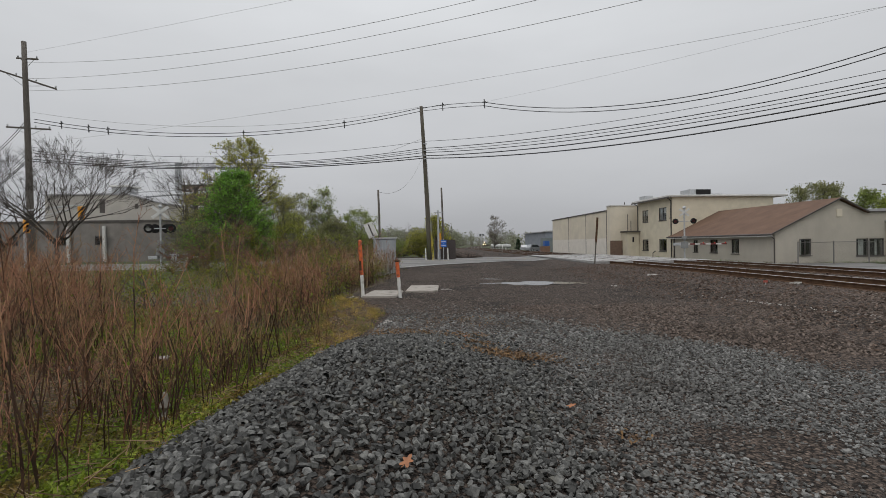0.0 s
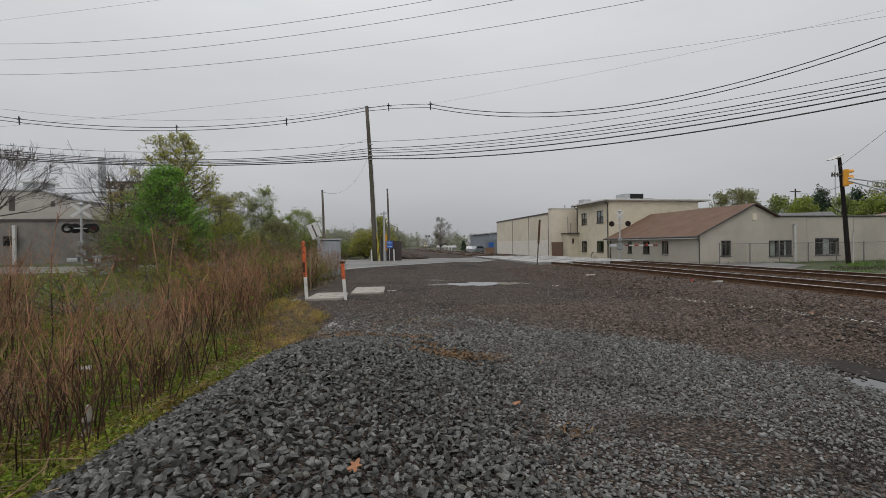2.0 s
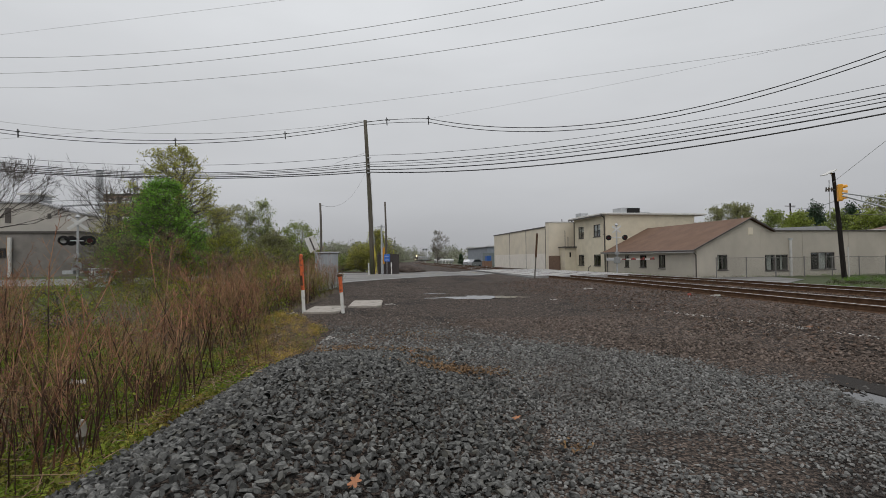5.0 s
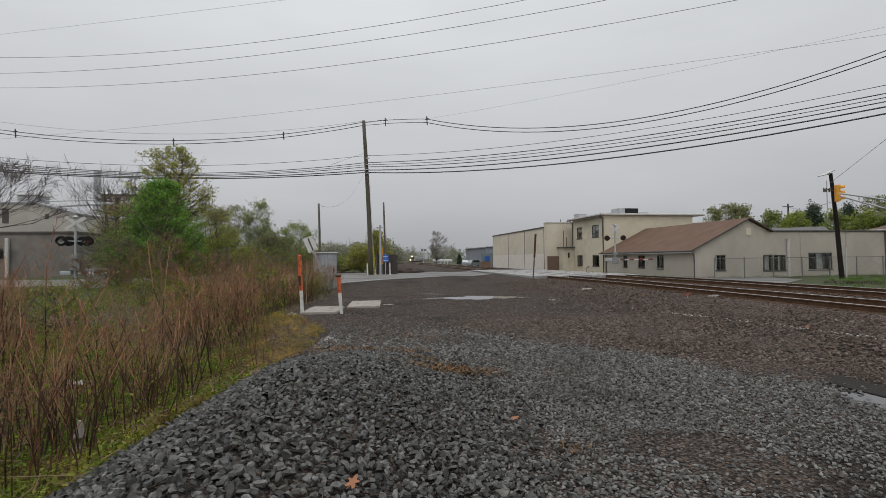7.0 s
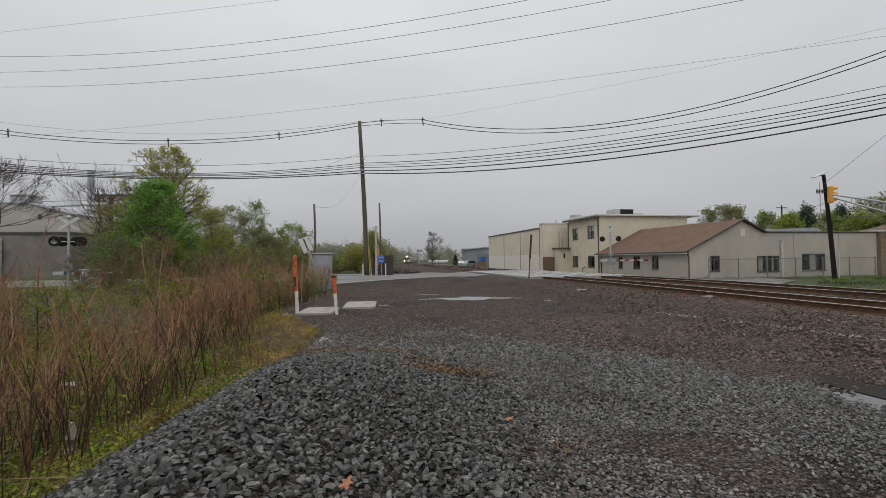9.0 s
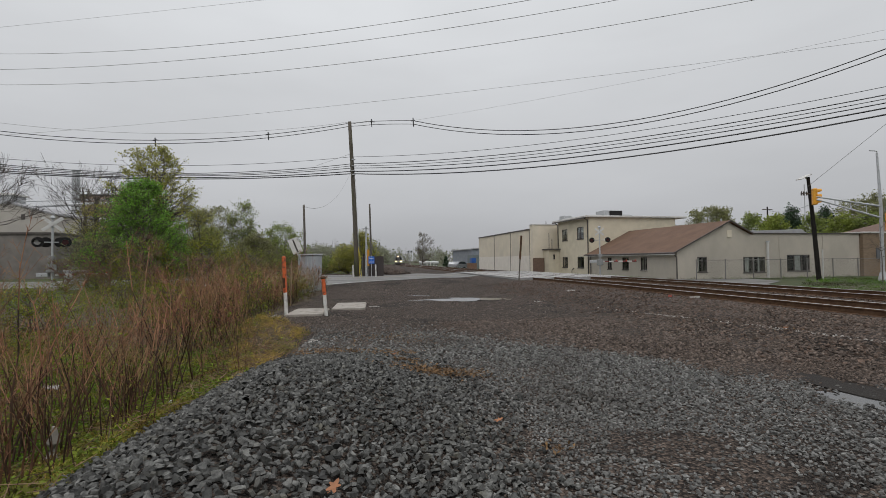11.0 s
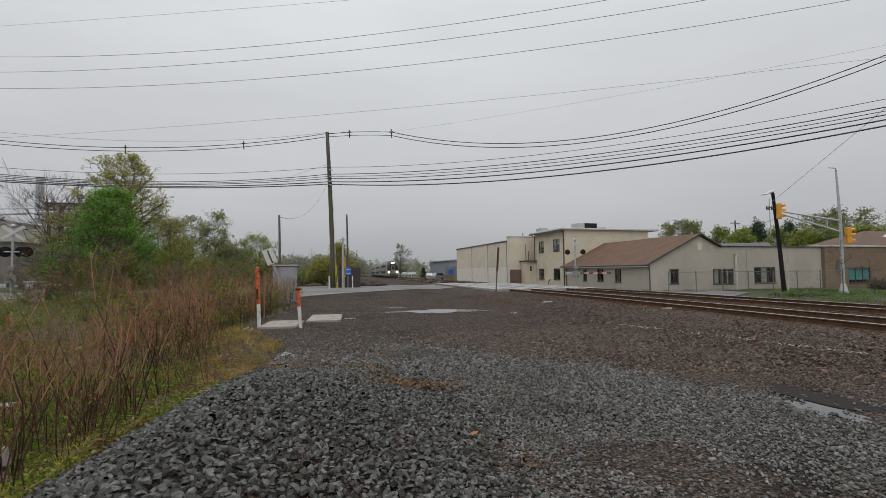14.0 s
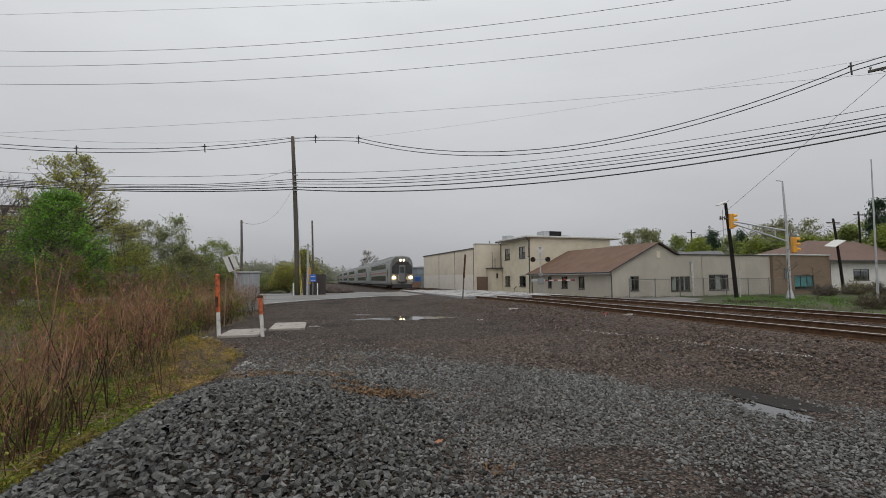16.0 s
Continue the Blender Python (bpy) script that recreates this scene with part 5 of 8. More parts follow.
# ---- street corner to the east: traffic signals, fence, poles ----
def signal_head(parent, m, label=""):
    bm = bmesh.new()
    box(bm, -0.2, -0.14, -0.6, 0.2, 0.14, 0.6, 0.03)
    bm.transform(m)
    h = part("signal_head", bm, M_YELLOW, parent, label or "yellow three-lamp traffic signal head")
    for i, z in enumerate((0.4, 0.0, -0.4)):
        bm = tubem([(0, -0.17, z), (0, -0.14, z)], 0.14, 14)
        bm.transform(m)
        part("lens", bm, M_LENS if i == 0 else M_BLACK, h)
        bm = bmesh.new()
        n = 8
        inner = [(0.15 * math.cos(a), z + 0.15 * math.sin(a)) for a in [-0.3 + 3.74 * i2 / n for i2 in range(n + 1)]]
        outer = [(0.17 * math.cos(a), z + 0.17 * math.sin(a)) for a in [-0.3 + 3.74 * i2 / n for i2 in range(n + 1)]]
        prism(bm, inner + outer[::-1], -0.4, -0.14)
        bm.transform(m)
        part("visor", bm, M_YELLOW, h)
    return h


sp = thing("tarred_pole", pose(33.1, 30.3, gz(33.1, 30.3)), "leaning black tarred pole with a small slanted panel", "utility pole")
part("shaft", tubem([(0, 0, -0.2), (-0.22, 0.1, 4), (-0.5, 0.2, 7.75)], [0.165, 0.14, 0.11], 12), M_DARKPOLE, sp)
part("camera_arm", tubem([(-0.5, 0.2, 7.6), (-0.75, 0.25, 7.75)], 0.05, 6), M_GALV, sp)
part("solar_panel", boxm(-0.5, -0.25, -0.03, 0.5, 0.25, 0.03, 0.01, pose(-0.85, 0.2, 7.75, 0, -24, 0)), M_TRIMPALE, sp, "pale slanted panel on the pole top")
part("bracket", tubem([(-0.4, 0.1, 6.45), (-0.95, 0.1, 6.55), (-1.25, 0.1, 6.45)], 0.045, 6), M_TRIMDARK, sp)
for bx in (-0.75, -1.0, -1.2):
    part("insulator", tubem([(bx, 0.1, 6.35), (bx, 0.1, 6.65)], [0.06, 0.04], 8), M_TRIMDARK, sp)
part("cable", tubem([(-0.95, 0.1, 7.2), (-0.95, 0.1, 4.5)], 0.03, 6), M_GALV, sp)
part("conduit", tubem([(0.3, -0.05, 0), (0.3, -0.05, 2.3)], 0.05, 6), M_TRIMPALE, sp)
signal_head(sp, pose(-0.58, -0.36, 6.2, 0, 0, 58))
ms = thing("signal_mast", pose(35.3, 27.6, gz(35.3, 27.6)), "galvanised signal mast with truss arm and street lamp", "traffic signal")
part("base", tubem([(0, 0, -0.1), (0, 0, 0.12), (0, 0, 0.65)], [0.3, 0.28, 0.15], 12), M_GALV, ms)
part("shaft", tubem([(0, 0, 0), (0, 0, 5.5), (-0.05, 0.1, 9.0)], [0.12, 0.1, 0.06], 12), M_GALV, ms)
part("lamp_arm", tubem([(-0.05, 0.1, 8.9), (-0.06, 0.1, 9.15), (-0.5, 0.25, 9.2)], 0.04, 8), M_GALV, ms)
arm_end = Vector((-3.25, 1.75, 6.1))
part("truss_chord", tubem([(-0.1, 0, 5.25), arm_end], [0.07, 0.05], 8), M_GALV, ms)
part("truss_chord", tubem([(-0.1, 0, 4.45), arm_end - Vector((0, 0, 0.2))], [0.07, 0.05], 8), M_GALV, ms)
for k in (0.2, 0.45, 0.7):
    a = Vector((-0.1, 0, 5.25)).lerp(arm_end, k)
    b = Vector((-0.1, 0, 4.45)).lerp(arm_end - Vector((0, 0, 0.2)), k)
    part("truss_strut", tubem([a, b], 0.03, 6), M_GALV, ms)
signal_head(ms, pose(0.45, -0.15, 4.15, 0, 0, 62))
am = thing("antenna_mast", pose(34.8, 21.5, gz(34.8, 21.5)), "slim tall steel flag mast", "mast")
part("shaft", tubem([(0, 0, -0.1), (0.2, 0.0, 9.3)], [0.07, 0.035], 10), M_GALV, am)


def street_pole(x, y, h, lean, label, lamp=False):
    t = wood_pole("street_pole", (x, y, gz(x, y)), (x + lean, y, gz(x, y) + h), 0.15, 0.1, M_DARKPOLE, label)
    part("crossarm", boxm(lean - 0.9, -0.05, h - 0.5, lean + 0.9, 0.05, h - 0.38), M_POLE, t)
    if lamp:
        part("lamp_arm", tubem([(lean * 0.65, 0, h * 0.64), (lean * 0.65 - 0.7, -0.3, h * 0.63)], 0.05, 6), M_GALV, t)
        part("panel", boxm(-0.85, -0.5, -0.04, 0.85, 0.5, 0.04, 0.02, pose(lean * 0.65 - 0.75, -0.35, h * 0.66, 12, -24, 0)), M_TRIMPALE, t, "pale slanted panel")
    return t


street_pole(52.2, 35.2, 7.6, -0.9, "dark leaning wooden pole with a slanted pale panel", True)
street_pole(67.8, 43.5, 10.0, 0.1, "dark wooden pole behind the houses")
street_pole(62.6, 65.7, 9.8, 0.0, "dark wooden pole far behind the houses")
for a, b in (((50.7, 35.4, 7.0), (67.9, 43.5, 9.3)), ((50.7, 35.4, 6.7), (67.9, 43.5, 8.9)), ((50.7, 35.4, 6.3), (32.8, 30.3, 4.6)), ((32.7, 30.3, 5.6), (62.6, 65.7, 9.2))):
    wire(a, b, 0.5, 0.02, n=12)


def chain_fence():
    o = CORNER @ pose(0.4, -1.6, 0.02)
    t = thing("chain_fence", o, "galvanised chain-link fence in front of the siding", "fence")
    L, H, n = 18.4, 1.55, 7
    for i in range(n + 1):
        x = L * i / n
        part("post", tubem([(x, 0, -0.1), (x, 0, H + 0.06)], 0.04, 8), M_FENCE, t)
    part("top_rail", tubem([(0, 0, H), (L, 0, H)], 0.025, 6), M_FENCE, t)
    segs = []
    k = 0.0
    while k < L + H:
        for s in (1, -1):
            xa, xb = (k - H, k) if s > 0 else (k, k - H)
            za, zb = 0.05, H
            pts = [(max(0, min(L, xa)), za), (max(0, min(L, xb)), zb)]
            if 0 <= xa <= L and 0 <= xb <= L:
                segs.append((xa, 0, za, xb, 0, zb, 0.003, 0.003))
        k += 0.12
    v, f = prisms(segs, 3)
    mesh_np("mesh_wire", v, f, M_FENCE, kind="stuff", parent=t)


def roadside_green():
    """Short grass verge by the fence, and low brown shrubs."""
    n = 2800
    q = np.random.RandomState(17)
    x, y = q.uniform(18.9, 40, n), q.uniform(7, 33, n)
    k = (y < 33 - 0.12 * (x - 28)) & (y < 18.6 + 0.93 * (x - 18) - 1.2) & (x < 1.95 * y + 2)
    x, y = x[k], y[k]
    along = q.uniform(0, 17, 110)
    foot = [CORNER @ Vector((-0.25 + q.normal(0, 0.12), u, 0)) if i % 2 else CORNER @ Vector((u, -0.4 + q.normal(0, 0.2), 0)) for i, u in enumerate(along)]
    x, y = np.append(x, [p.x for p in foot]), np.append(y, [p.y for p in foot])
    P = np.stack([x, y, ground_z(x, y)], 1)
    R = euler_np(q.normal(0, 0.1, len(x)), q.normal(0, 0.1, len(x)), q.uniform(0, 6.28, len(x)))
    v, f = scatter(GRASS_WIDE, P, q.uniform(0.6, 1.2, len(x)), R)
    mesh_np("verge_grass", v, f, foliage("verge_grass", (0.08, 0.19, 0.014), (0.14, 0.25, 0.028), 0.5, 0.25, c3=(0.05, 0.05, 0.016), s3=0.13), "short green verge grass by the street", "grass")


# ---- far along the line ----
fb = thing("grey_shed", pose(28.8, 108, gz(28.8, 108), 0, 0, ALPHA), "long grey metal shed beyond the warehouse", "shed")
m_shed = surf("grey_cladding", (0.2, 0.22, 0.25), (0.26, 0.28, 0.31), 1.2, 0.6)
part("wall", boxm(-5.2, 0, 0, 12, 20, 4.4), m_shed, fb)
part("roof", prismm([(-5.6, 4.4), (12.4, 5.4), (12.4, 5.6), (-5.6, 4.6)], -0.4, 20.4), M_ROOFGREY, fb)
part("door", boxm(-1.2, -0.06, 0, 2.6, 0.0, 3.2), M_TRIMDARK, fb)
part("lean_to", boxm(-6.4, -5, 0, 1.8, -0.1, 3.0), surf("green_grey_cladding", (0.13, 0.16, 0.16), (0.18, 0.2, 0.2), 1.2, 0.6), fb)
bd = thing("blue_container", pose(20.9, 96, gz(20.9, 96), 0, 0, ALPHA), "bright blue waste container beside the warehouse", "container")
part("body", boxm(-0.2, -0.8, 1.25, 0.75, 0.8, 2.3, 0.04), M_BLUEBIN, bd)
part("pallets", boxm(-0.9, -0.7, 0.0, 0.9, 0.7, 1.2, 0.02), surf("brown_pallets", (0.16, 0.09, 0.06), (0.22, 0.13, 0.09), 3, 0.8), bd)


def car(x, y, turn, paint, label, L=4.5, H=1.5):
    t = thing("parked_car", pose(x, y, gz(x, y), 0, 0, turn), label, "car", "parked cars")
    low = [(-L / 2, 0.3), (L / 2, 0.3), (L / 2, 0.75), (L / 2 - 0.2, 0.9), (L * 0.22, 0.98), (-L * 0.42, 0.98), (-L / 2, 0.9)]
    b = part("body", prismm(low, -0.86, 0.86), paint, t)
    cab_o = [(-L * 0.42, 0.98), (L * 0.22, 0.98), (L * 0.06, H - 0.06), (-L * 0.1, H), (-L * 0.34, H - 0.04)]
    part("roof", prismm([(a * 0.96 - 0.02, z) for a, z in cab_o], -0.7, 0.7), paint, t)
    for s in (-1, 1):
        part("window", prismm([(-L * 0.35, 1.02), (L * 0.16, 1.02), (L * 0.04, H - 0.12), (-L * 0.3, H - 0.12)], min(s * 0.7, s * 0.715), max(s * 0.7, s * 0.715)), M_TRAINGLASS, t)
        for wx in (-L * 0.31, L * 0.31):
            w = part("wheel", tubem([(wx, s * 0.68, 0.32), (wx, s * 0.88, 0.32)], 0.32, 16), M_BLACK, t)
            part("rim", tubem([(wx, s * 0.88, 0.32), (wx, s * 0.89, 0.32)], 0.19, 12), M_GALV, w)
        part("headlight", boxm(L / 2 - 0.02, s * 0.6 - 0.16, 0.6, L / 2 + 0.01, s * 0.6 + 0.16, 0.75), M_CLEARLENS, t)
    return t


m_cw = surf("white_tank_paint", (0.5, 0.5, 0.49), (0.38, 0.38, 0.37), 2, 0.5)
m_cs = surf("silver_car_paint", (0.4, 0.41, 0.42), (0.36, 0.37, 0.38), 2, 0.25, metal=0.5)
car(19.4, 112, 80, m_cs, "silver parked car by the grey shed", 4.6, 1.5)
car(21.2, 108, 30, m_cs, "silver parked estate car by the grey shed", 4.6, 1.6)


def tank(x, y, turn, ln):
    t = thing("storage_tank", pose(x, y, gz(x, y), 0, 0, turn), "white horizontal storage tank on steel saddles far along the line", "tank", "storage tanks")
    r = 0.72
    part("shell", tubem([(-ln / 2 - 0.3, 0, 1.2), (-ln / 2 - 0.15, 0, 1.2), (-ln / 2, 0, 1.2), (ln / 2, 0, 1.2), (ln / 2 + 0.15, 0, 1.2), (ln / 2 + 0.3, 0, 1.2)], [0.3, r * 0.8, r, r, r * 0.8, 0.25], 18), m_cw, t, smooth=True)
    part("dome", tubem([(0, 0, 1.85), (0, 0, 2.1)], 0.25, 12), m_cw, t)
    for sx in (-ln * 0.3, ln * 0.3):
        part("saddle", boxm(sx - 0.12, -0.5, -0.1, sx + 0.12, 0.5, 0.6, 0.02), M_GALV, t)


for tx, ty in ((19.4, 172), (23.4, 174), (21.6, 180)):
    tank(tx, ty, 8, 3.2)
for bx, by in ((18.9, 158), (20.2, 159), (21.5, 160)):
    bo = thing("white_post", pose(bx, by, gz(bx, by)), "white guard post before the storage tanks", "marker post", "guard posts")
    part("tube", tubem([(0, 0, -0.1), (0, 0, 1.5), (0, 0, 1.58)], [0.16, 0.16, 0.06], 10), M_WHITE, bo)
sgn = thing("rail_signal", pose(19.4, 234, gz(19.4, 234)), "slim railway signal mast with two grey heads beside the line", "rail signal")
part("mast", tubem([(0, 0, -0.1), (0, 0, 7.4)], 0.12, 8), M_GALV, sgn)
for sx in (-0.75, 0.75):
    hd = part("head", tubem([(sx, -0.15, 6.6), (sx, 0.05, 6.6)], 0.5, 16), M_GREYBOX, sgn)
    part("lens", tubem([(sx, -0.25, 6.6), (sx, -0.15, 6.6)], 0.18, 12), M_BLACK, hd)
part("bracket", tubem([(-0.75, 0, 6.1), (0.75, 0, 6.1)], 0.07, 6), M_GALV, sgn)


def branch_line():
    """A single track that curves off the main line towards the west."""
    t = thing("railway_track", pose(0, 0, 0), "rusty single branch track curving off to the west", "railway track", "railway tracks", "structure")
    ctl = np.array([(-14.5, 78), (-12, 90), (-9.3, 105), (-4.6, 135), (0.6, 170), (5.8, 205), (10.2, 240)], float)
    yy = np.arange(78, 241, 4.0)
    xx = np.interp(yy, ctl[:, 1], ctl[:, 0])
    zz = ground_z(xx, yy) + 0.36
    for sd in (-0.755, 0.755):
        bm = bmesh.new()
        rings = [[bm.verts.new((x + sd + a, y, z + b)) for a, b in RAIL_PROFILE] for x, y, z in zip(xx, yy, zz)]
        n = len(RAIL_PROFILE)
        for r, q in zip(rings, rings[1:]):
            for k in range(n):
                f = bm.faces.new((r[k], r[(k + 1) % n], q[(k + 1) % n], q[k]))
                f.material_index = 1 if k in (6, 7, 8) else 0
        bmesh.ops.recalc_face_normals(bm, faces=bm.faces)
        part("rail", bm, [M_RUST, M_STEEL], t)
    bm = bmesh.new()
    rows = [[bm.verts.new((x + a, y, z - b)) for a, b in ((-3.2, 0.4), (-1.7, 0.175), (1.7, 0.175), (3.2, 0.4))] for x, y, z in zip(xx, yy, zz)]
    for r, q in zip(rows, rows[1:]):
        for k in range(3):
            bm.faces.new((r[k], r[k + 1], q[k + 1], q[k]))
    part("bed", bm, M_BED, t, "brown ballast bed")
    tie = boxm(-1.3, -0.12, -0.22, 1.3, 0.12, -0.165, 0.01)
    me = bpy.data.meshes.new("tie")
    tie.to_mesh(me)
    tie.free()
    me.materials.append(M_TIE)
    for y in np.arange(80, 140, 0.8):
        x = float(np.interp(y, yy, xx))
        ob = new("tie", me)
        ob.parent = t
        ob.matrix_basis = pose(x, y, float(np.interp(y, yy, zz)), 0, 0, -7)


branch_line()

# ---- works to the west ----
def west_works():
    m_low = surf("grey_block_wall", (0.17, 0.155, 0.14), (0.23, 0.21, 0.19), 0.7, 0.85, 0.2, 10, c3=(0.13, 0.12, 0.11), s3=0.3, m3=0.5)
    m_beige = surf("beige_cladding", (0.46, 0.43, 0.38), (0.4, 0.375, 0.33), 0.5, 0.75, c3=(0.36, 0.34, 0.31), s3=0.15, m3=0.5)
    m_tan = surf("tan_brick", (0.36, 0.26, 0.2), (0.3, 0.215, 0.165), 1.5, 0.85)
    a = thing("low_workshop", pose(-62, 60, gz(-50, 60)), "low grey block workshop with pale posts", "building")
    part("wall", boxm(0, 0, 0, 26.0, 12, 5.1), m_low, a)
    part("parapet", boxm(-0.1, -0.12, 5.1, 26.1, 12.1, 5.35), M_TRIMDARK, a)
    for x in (4.2, 9.5, 14.0, 18.6):
        part("post", boxm(x, -0.4, 0, x + 0.35, -0.12, 4.6, 0.02), M_TRIMPALE, a)
    for x in (6.2, 12.4, 17.4):
        w = part("window", boxm(x, -0.05, 2.2, x + 1.3, 0.0, 3.4), M_TRIMDARK, a)
        part("pane", boxm(x + 0.1, -0.07, 2.3, x + 1.2, -0.05, 3.3), M_GLASS, w)
    b = thing("works_hall", pose(-64.5, 76, gz(-60, 76)), "large beige factory hall with a sloped roof", "building")
    part("wall", prismm([(0, 0), (18.6, 0), (18.6, 9.0), (13.2, 10.5), (0, 10.5)], 0, 16), m_beige, b)
    part("roof", prismm([(-0.2, 10.5), (13.2, 10.5), (18.9, 8.9), (18.9, 9.15), (13.2, 10.75), (-0.2, 10.75)], -0.15, 16.1), M_ROOFGREY, b)
    ru = part("roof_unit", boxm(9.4, 2, 10.7, 12.0, 5, 12.0, 0.05), M_GALV, b)
    part("roof_cap", boxm(9.1, 1.8, 12.0, 12.3, 5.2, 12.3, 0.04), M_WHITE, ru)
    part("louvre", boxm(8.9, -0.08, 7.6, 9.7, 0.0, 9.8), M_TRIMDARK, b)
    part("window", boxm(14.6, -0.05, 8.2, 15.1, 0.0, 9.0), M_TRIMDARK, b)
    part("conveyor", tubem([(13, 3, 10.4), (24.5, 5, 11.4)], 0.22, 8), M_GALV, b, "sloping covered conveyor tube")
    part("conveyor", tubem([(12, 3, 11.2), (24.5, 5, 11.9)], 0.1, 8), M_GALV, b)
    part("conveyor_leg", tubem([(20, 4.2, 0), (20, 4.2, 11.1)], 0.12, 6), M_GALV, b)
    part("low_shed", boxm(18.6, 1, 0, 25.0, 10, 6.0), m_beige, b)
    part("vent_stack", tubem([(22.4, 4, 6), (22.4, 4, 11.6), (22.4, 4, 12.0)], [0.3, 0.3, 0.5], 10), M_TRIMDARK, b)
    c = thing("chimney_stack", pose(-48.4, 86, gz(-48, 86)), "tall banded grey steel chimney stack", "chimney")
    part("flue", tubem([(0, 0, 0), (0, 0, 17.3)], [0.62, 0.52], 16), M_GALV, c)
    for z in np.arange(6, 17.5, 0.75):
        part("band", tubem([(0, 0, z), (0, 0, z + 0.12)], 0.66, 16), M_TRIMDARK if z < 12 else M_GALV, c)
    d = thing("silo_building", pose(-55.2, 97, gz(-55, 97)), "tan brick silo house with a pale cornice", "building")
    part("wall", boxm(0, 0, 0, 8.6, 8, 10.2), M_BEIGE2, d)
    part("upper_wall", boxm(0.3, 0.3, 10.2, 8.3, 7.7, 14.6), m_tan, d)
    part("cornice", boxm(-0.3, -0.3, 10.0, 8.9, 8.3, 10.6), M_TRIMPALE, d)
    part("cap", boxm(0.1, 0.1, 14.6, 8.5, 7.9, 14.9), M_TRIMDARK, d)
    e = thing("green_container", pose(-21.6, 50.5, gz(-21.6, 50.5)), "dark green shipping container across the road", "container")
    part("body", boxm(-2.6, 0, 0, 2.6, 2.4, 2.5, 0.03), surf("green_paint", (0.06, 0.11, 0.05), (0.09, 0.14, 0.06), 2, 0.6), e)
    part("door_bar", boxm(-0.05, -0.04, 0.1, 0.05, 0.0, 2.4), M_GALV, e)
    f = thing("signal_head_pole", pose(-30.2, 42, gz(-30.2, 42)), "grey mast arm carrying yellow traffic signals", "traffic signal")
    part("shaft", tubem([(-7.3, 0, 0), (-7.3, 0, 5.6)], [0.14, 0.1], 10), M_GALV, f)
    part("arm", tubem([(-7.3, 0, 5.2), (-3.0, 0, 5.6), (-2.0, 0, 5.65)], 0.06, 8), M_GALV, f)
    part("arm", tubem([(-7.3, 0, 4.3), (-2.4, 0, 5.5)], 0.05, 8), M_GALV, f)
    signal_head(f, pose(-2.1, -0.2, 4.9, 0, 0, 62))
    signal_head(f, pose(-7.0, -0.2, 3.8, 0, 0, 62))


M_BEIGE2 = surf("pale_render", (0.5, 0.46, 0.38), (0.44, 0.4, 0.34), 0.6, 0.8)
west_works()


# ---- loose stone ----
def euler_np(ax, ay, az):
    ca, sa, cb, sb, cc, sc = np.cos(ax), np.sin(ax), np.cos(ay), np.sin(ay), np.cos(az), np.sin(az)
    R = np.empty((len(ax), 3, 3))
    R[:, 0] = np.stack([cc * cb, cc * sb * sa - sc * ca, cc * sb * ca + sc * sa], 1)
    R[:, 1] = np.stack([sc * cb, sc * sb * sa + cc * ca, sc * sb * ca - cc * sa], 1)
    R[:, 2] = np.stack([-sb, cb * sa, cb * ca], 1)
    return R


def scatter(templates, P, S, R, flags=None):
    """Many copies of small templates, joined into arrays."""
    vs, fs, ms, base = [], [], [], 0
    pick = np.arange(len(P)) % len(templates)
    for k, (tv, tf) in enumerate(templates):
        sel = np.where(pick == k)[0]
        if not len(sel):
            continue
        v = np.einsum("nij,vj->nvi", R[sel], tv) * S[sel][:, None, None] + P[sel][:, None, :]
        f = tf[None] + (np.arange(len(sel)) * len(tv))[:, None, None] + base
        vs.append(v.reshape(-1, 3))
        fs.append(f.reshape(-1, tf.shape[1]))
        if flags is not None:
            ms.append(np.tile(flags[k], len(sel)))
        base += len(sel) * len(tv)
    if flags is not None:
        return np.concatenate(vs), np.concatenate(fs), np.concatenate(ms)
    return np.concatenate(vs), np.concatenate(fs)


rs = np.random.RandomState(11)


def slab_templates(seed, count, closed, n=5):
    """Flat split stones: a five- or six-sided block, narrower and skewed on top."""
    rng = random.Random(seed)
    out = []
    for _ in range(count):
        an = sorted(2 * math.pi * (k + rng.uniform(-0.3, 0.3)) / n for k in range(n))
        lx, ly = rng.uniform(1.0, 1.4), rng.uniform(0.6, 0.9)
        th = rng.uniform(0.2, 0.4)
        lo = [(lx * math.cos(a) * rng.uniform(0.85, 1.1), ly * math.sin(a) * rng.uniform(0.85, 1.1), -th) for a in an]
        sx, sy, k = rng.uniform(-0.15, 0.15), rng.uniform(-0.12, 0.12), rng.uniform(0.62, 0.9)
        ta, tb = rng.uniform(-0.22, 0.22), rng.uniform(-0.22, 0.22)
        hi = [(x * k * rng.uniform(0.85, 1.1) + sx, y * k * rng.uniform(0.85, 1.1) + sy, th + ta * x + tb * y) for x, y, z in lo]
        f = [(n, n + i, n + i + 1) for i in range(1, n - 1)]
        for i in range(n):
            j = (i + 1) % n
            f += [(i, j, n + j), (i, n + j, n + i)]
        if closed:
            f += [(0, i + 1, i) for i in range(1, n - 1)]
        out.append((np.array(lo + hi), np.array(f)))
    return out


SLABS = slab_templates(8, 24, False)
BITS = slab_templates(9, 16, False, 4)
ROCKS = slab_templates(4, 24, True)


def in_view(x, y):
    """Keeps to the ground that lies ahead of the lot's near corner."""
    return (x > -1.15 * y - 0.8) & (x < 1.95 * y + 1.2)


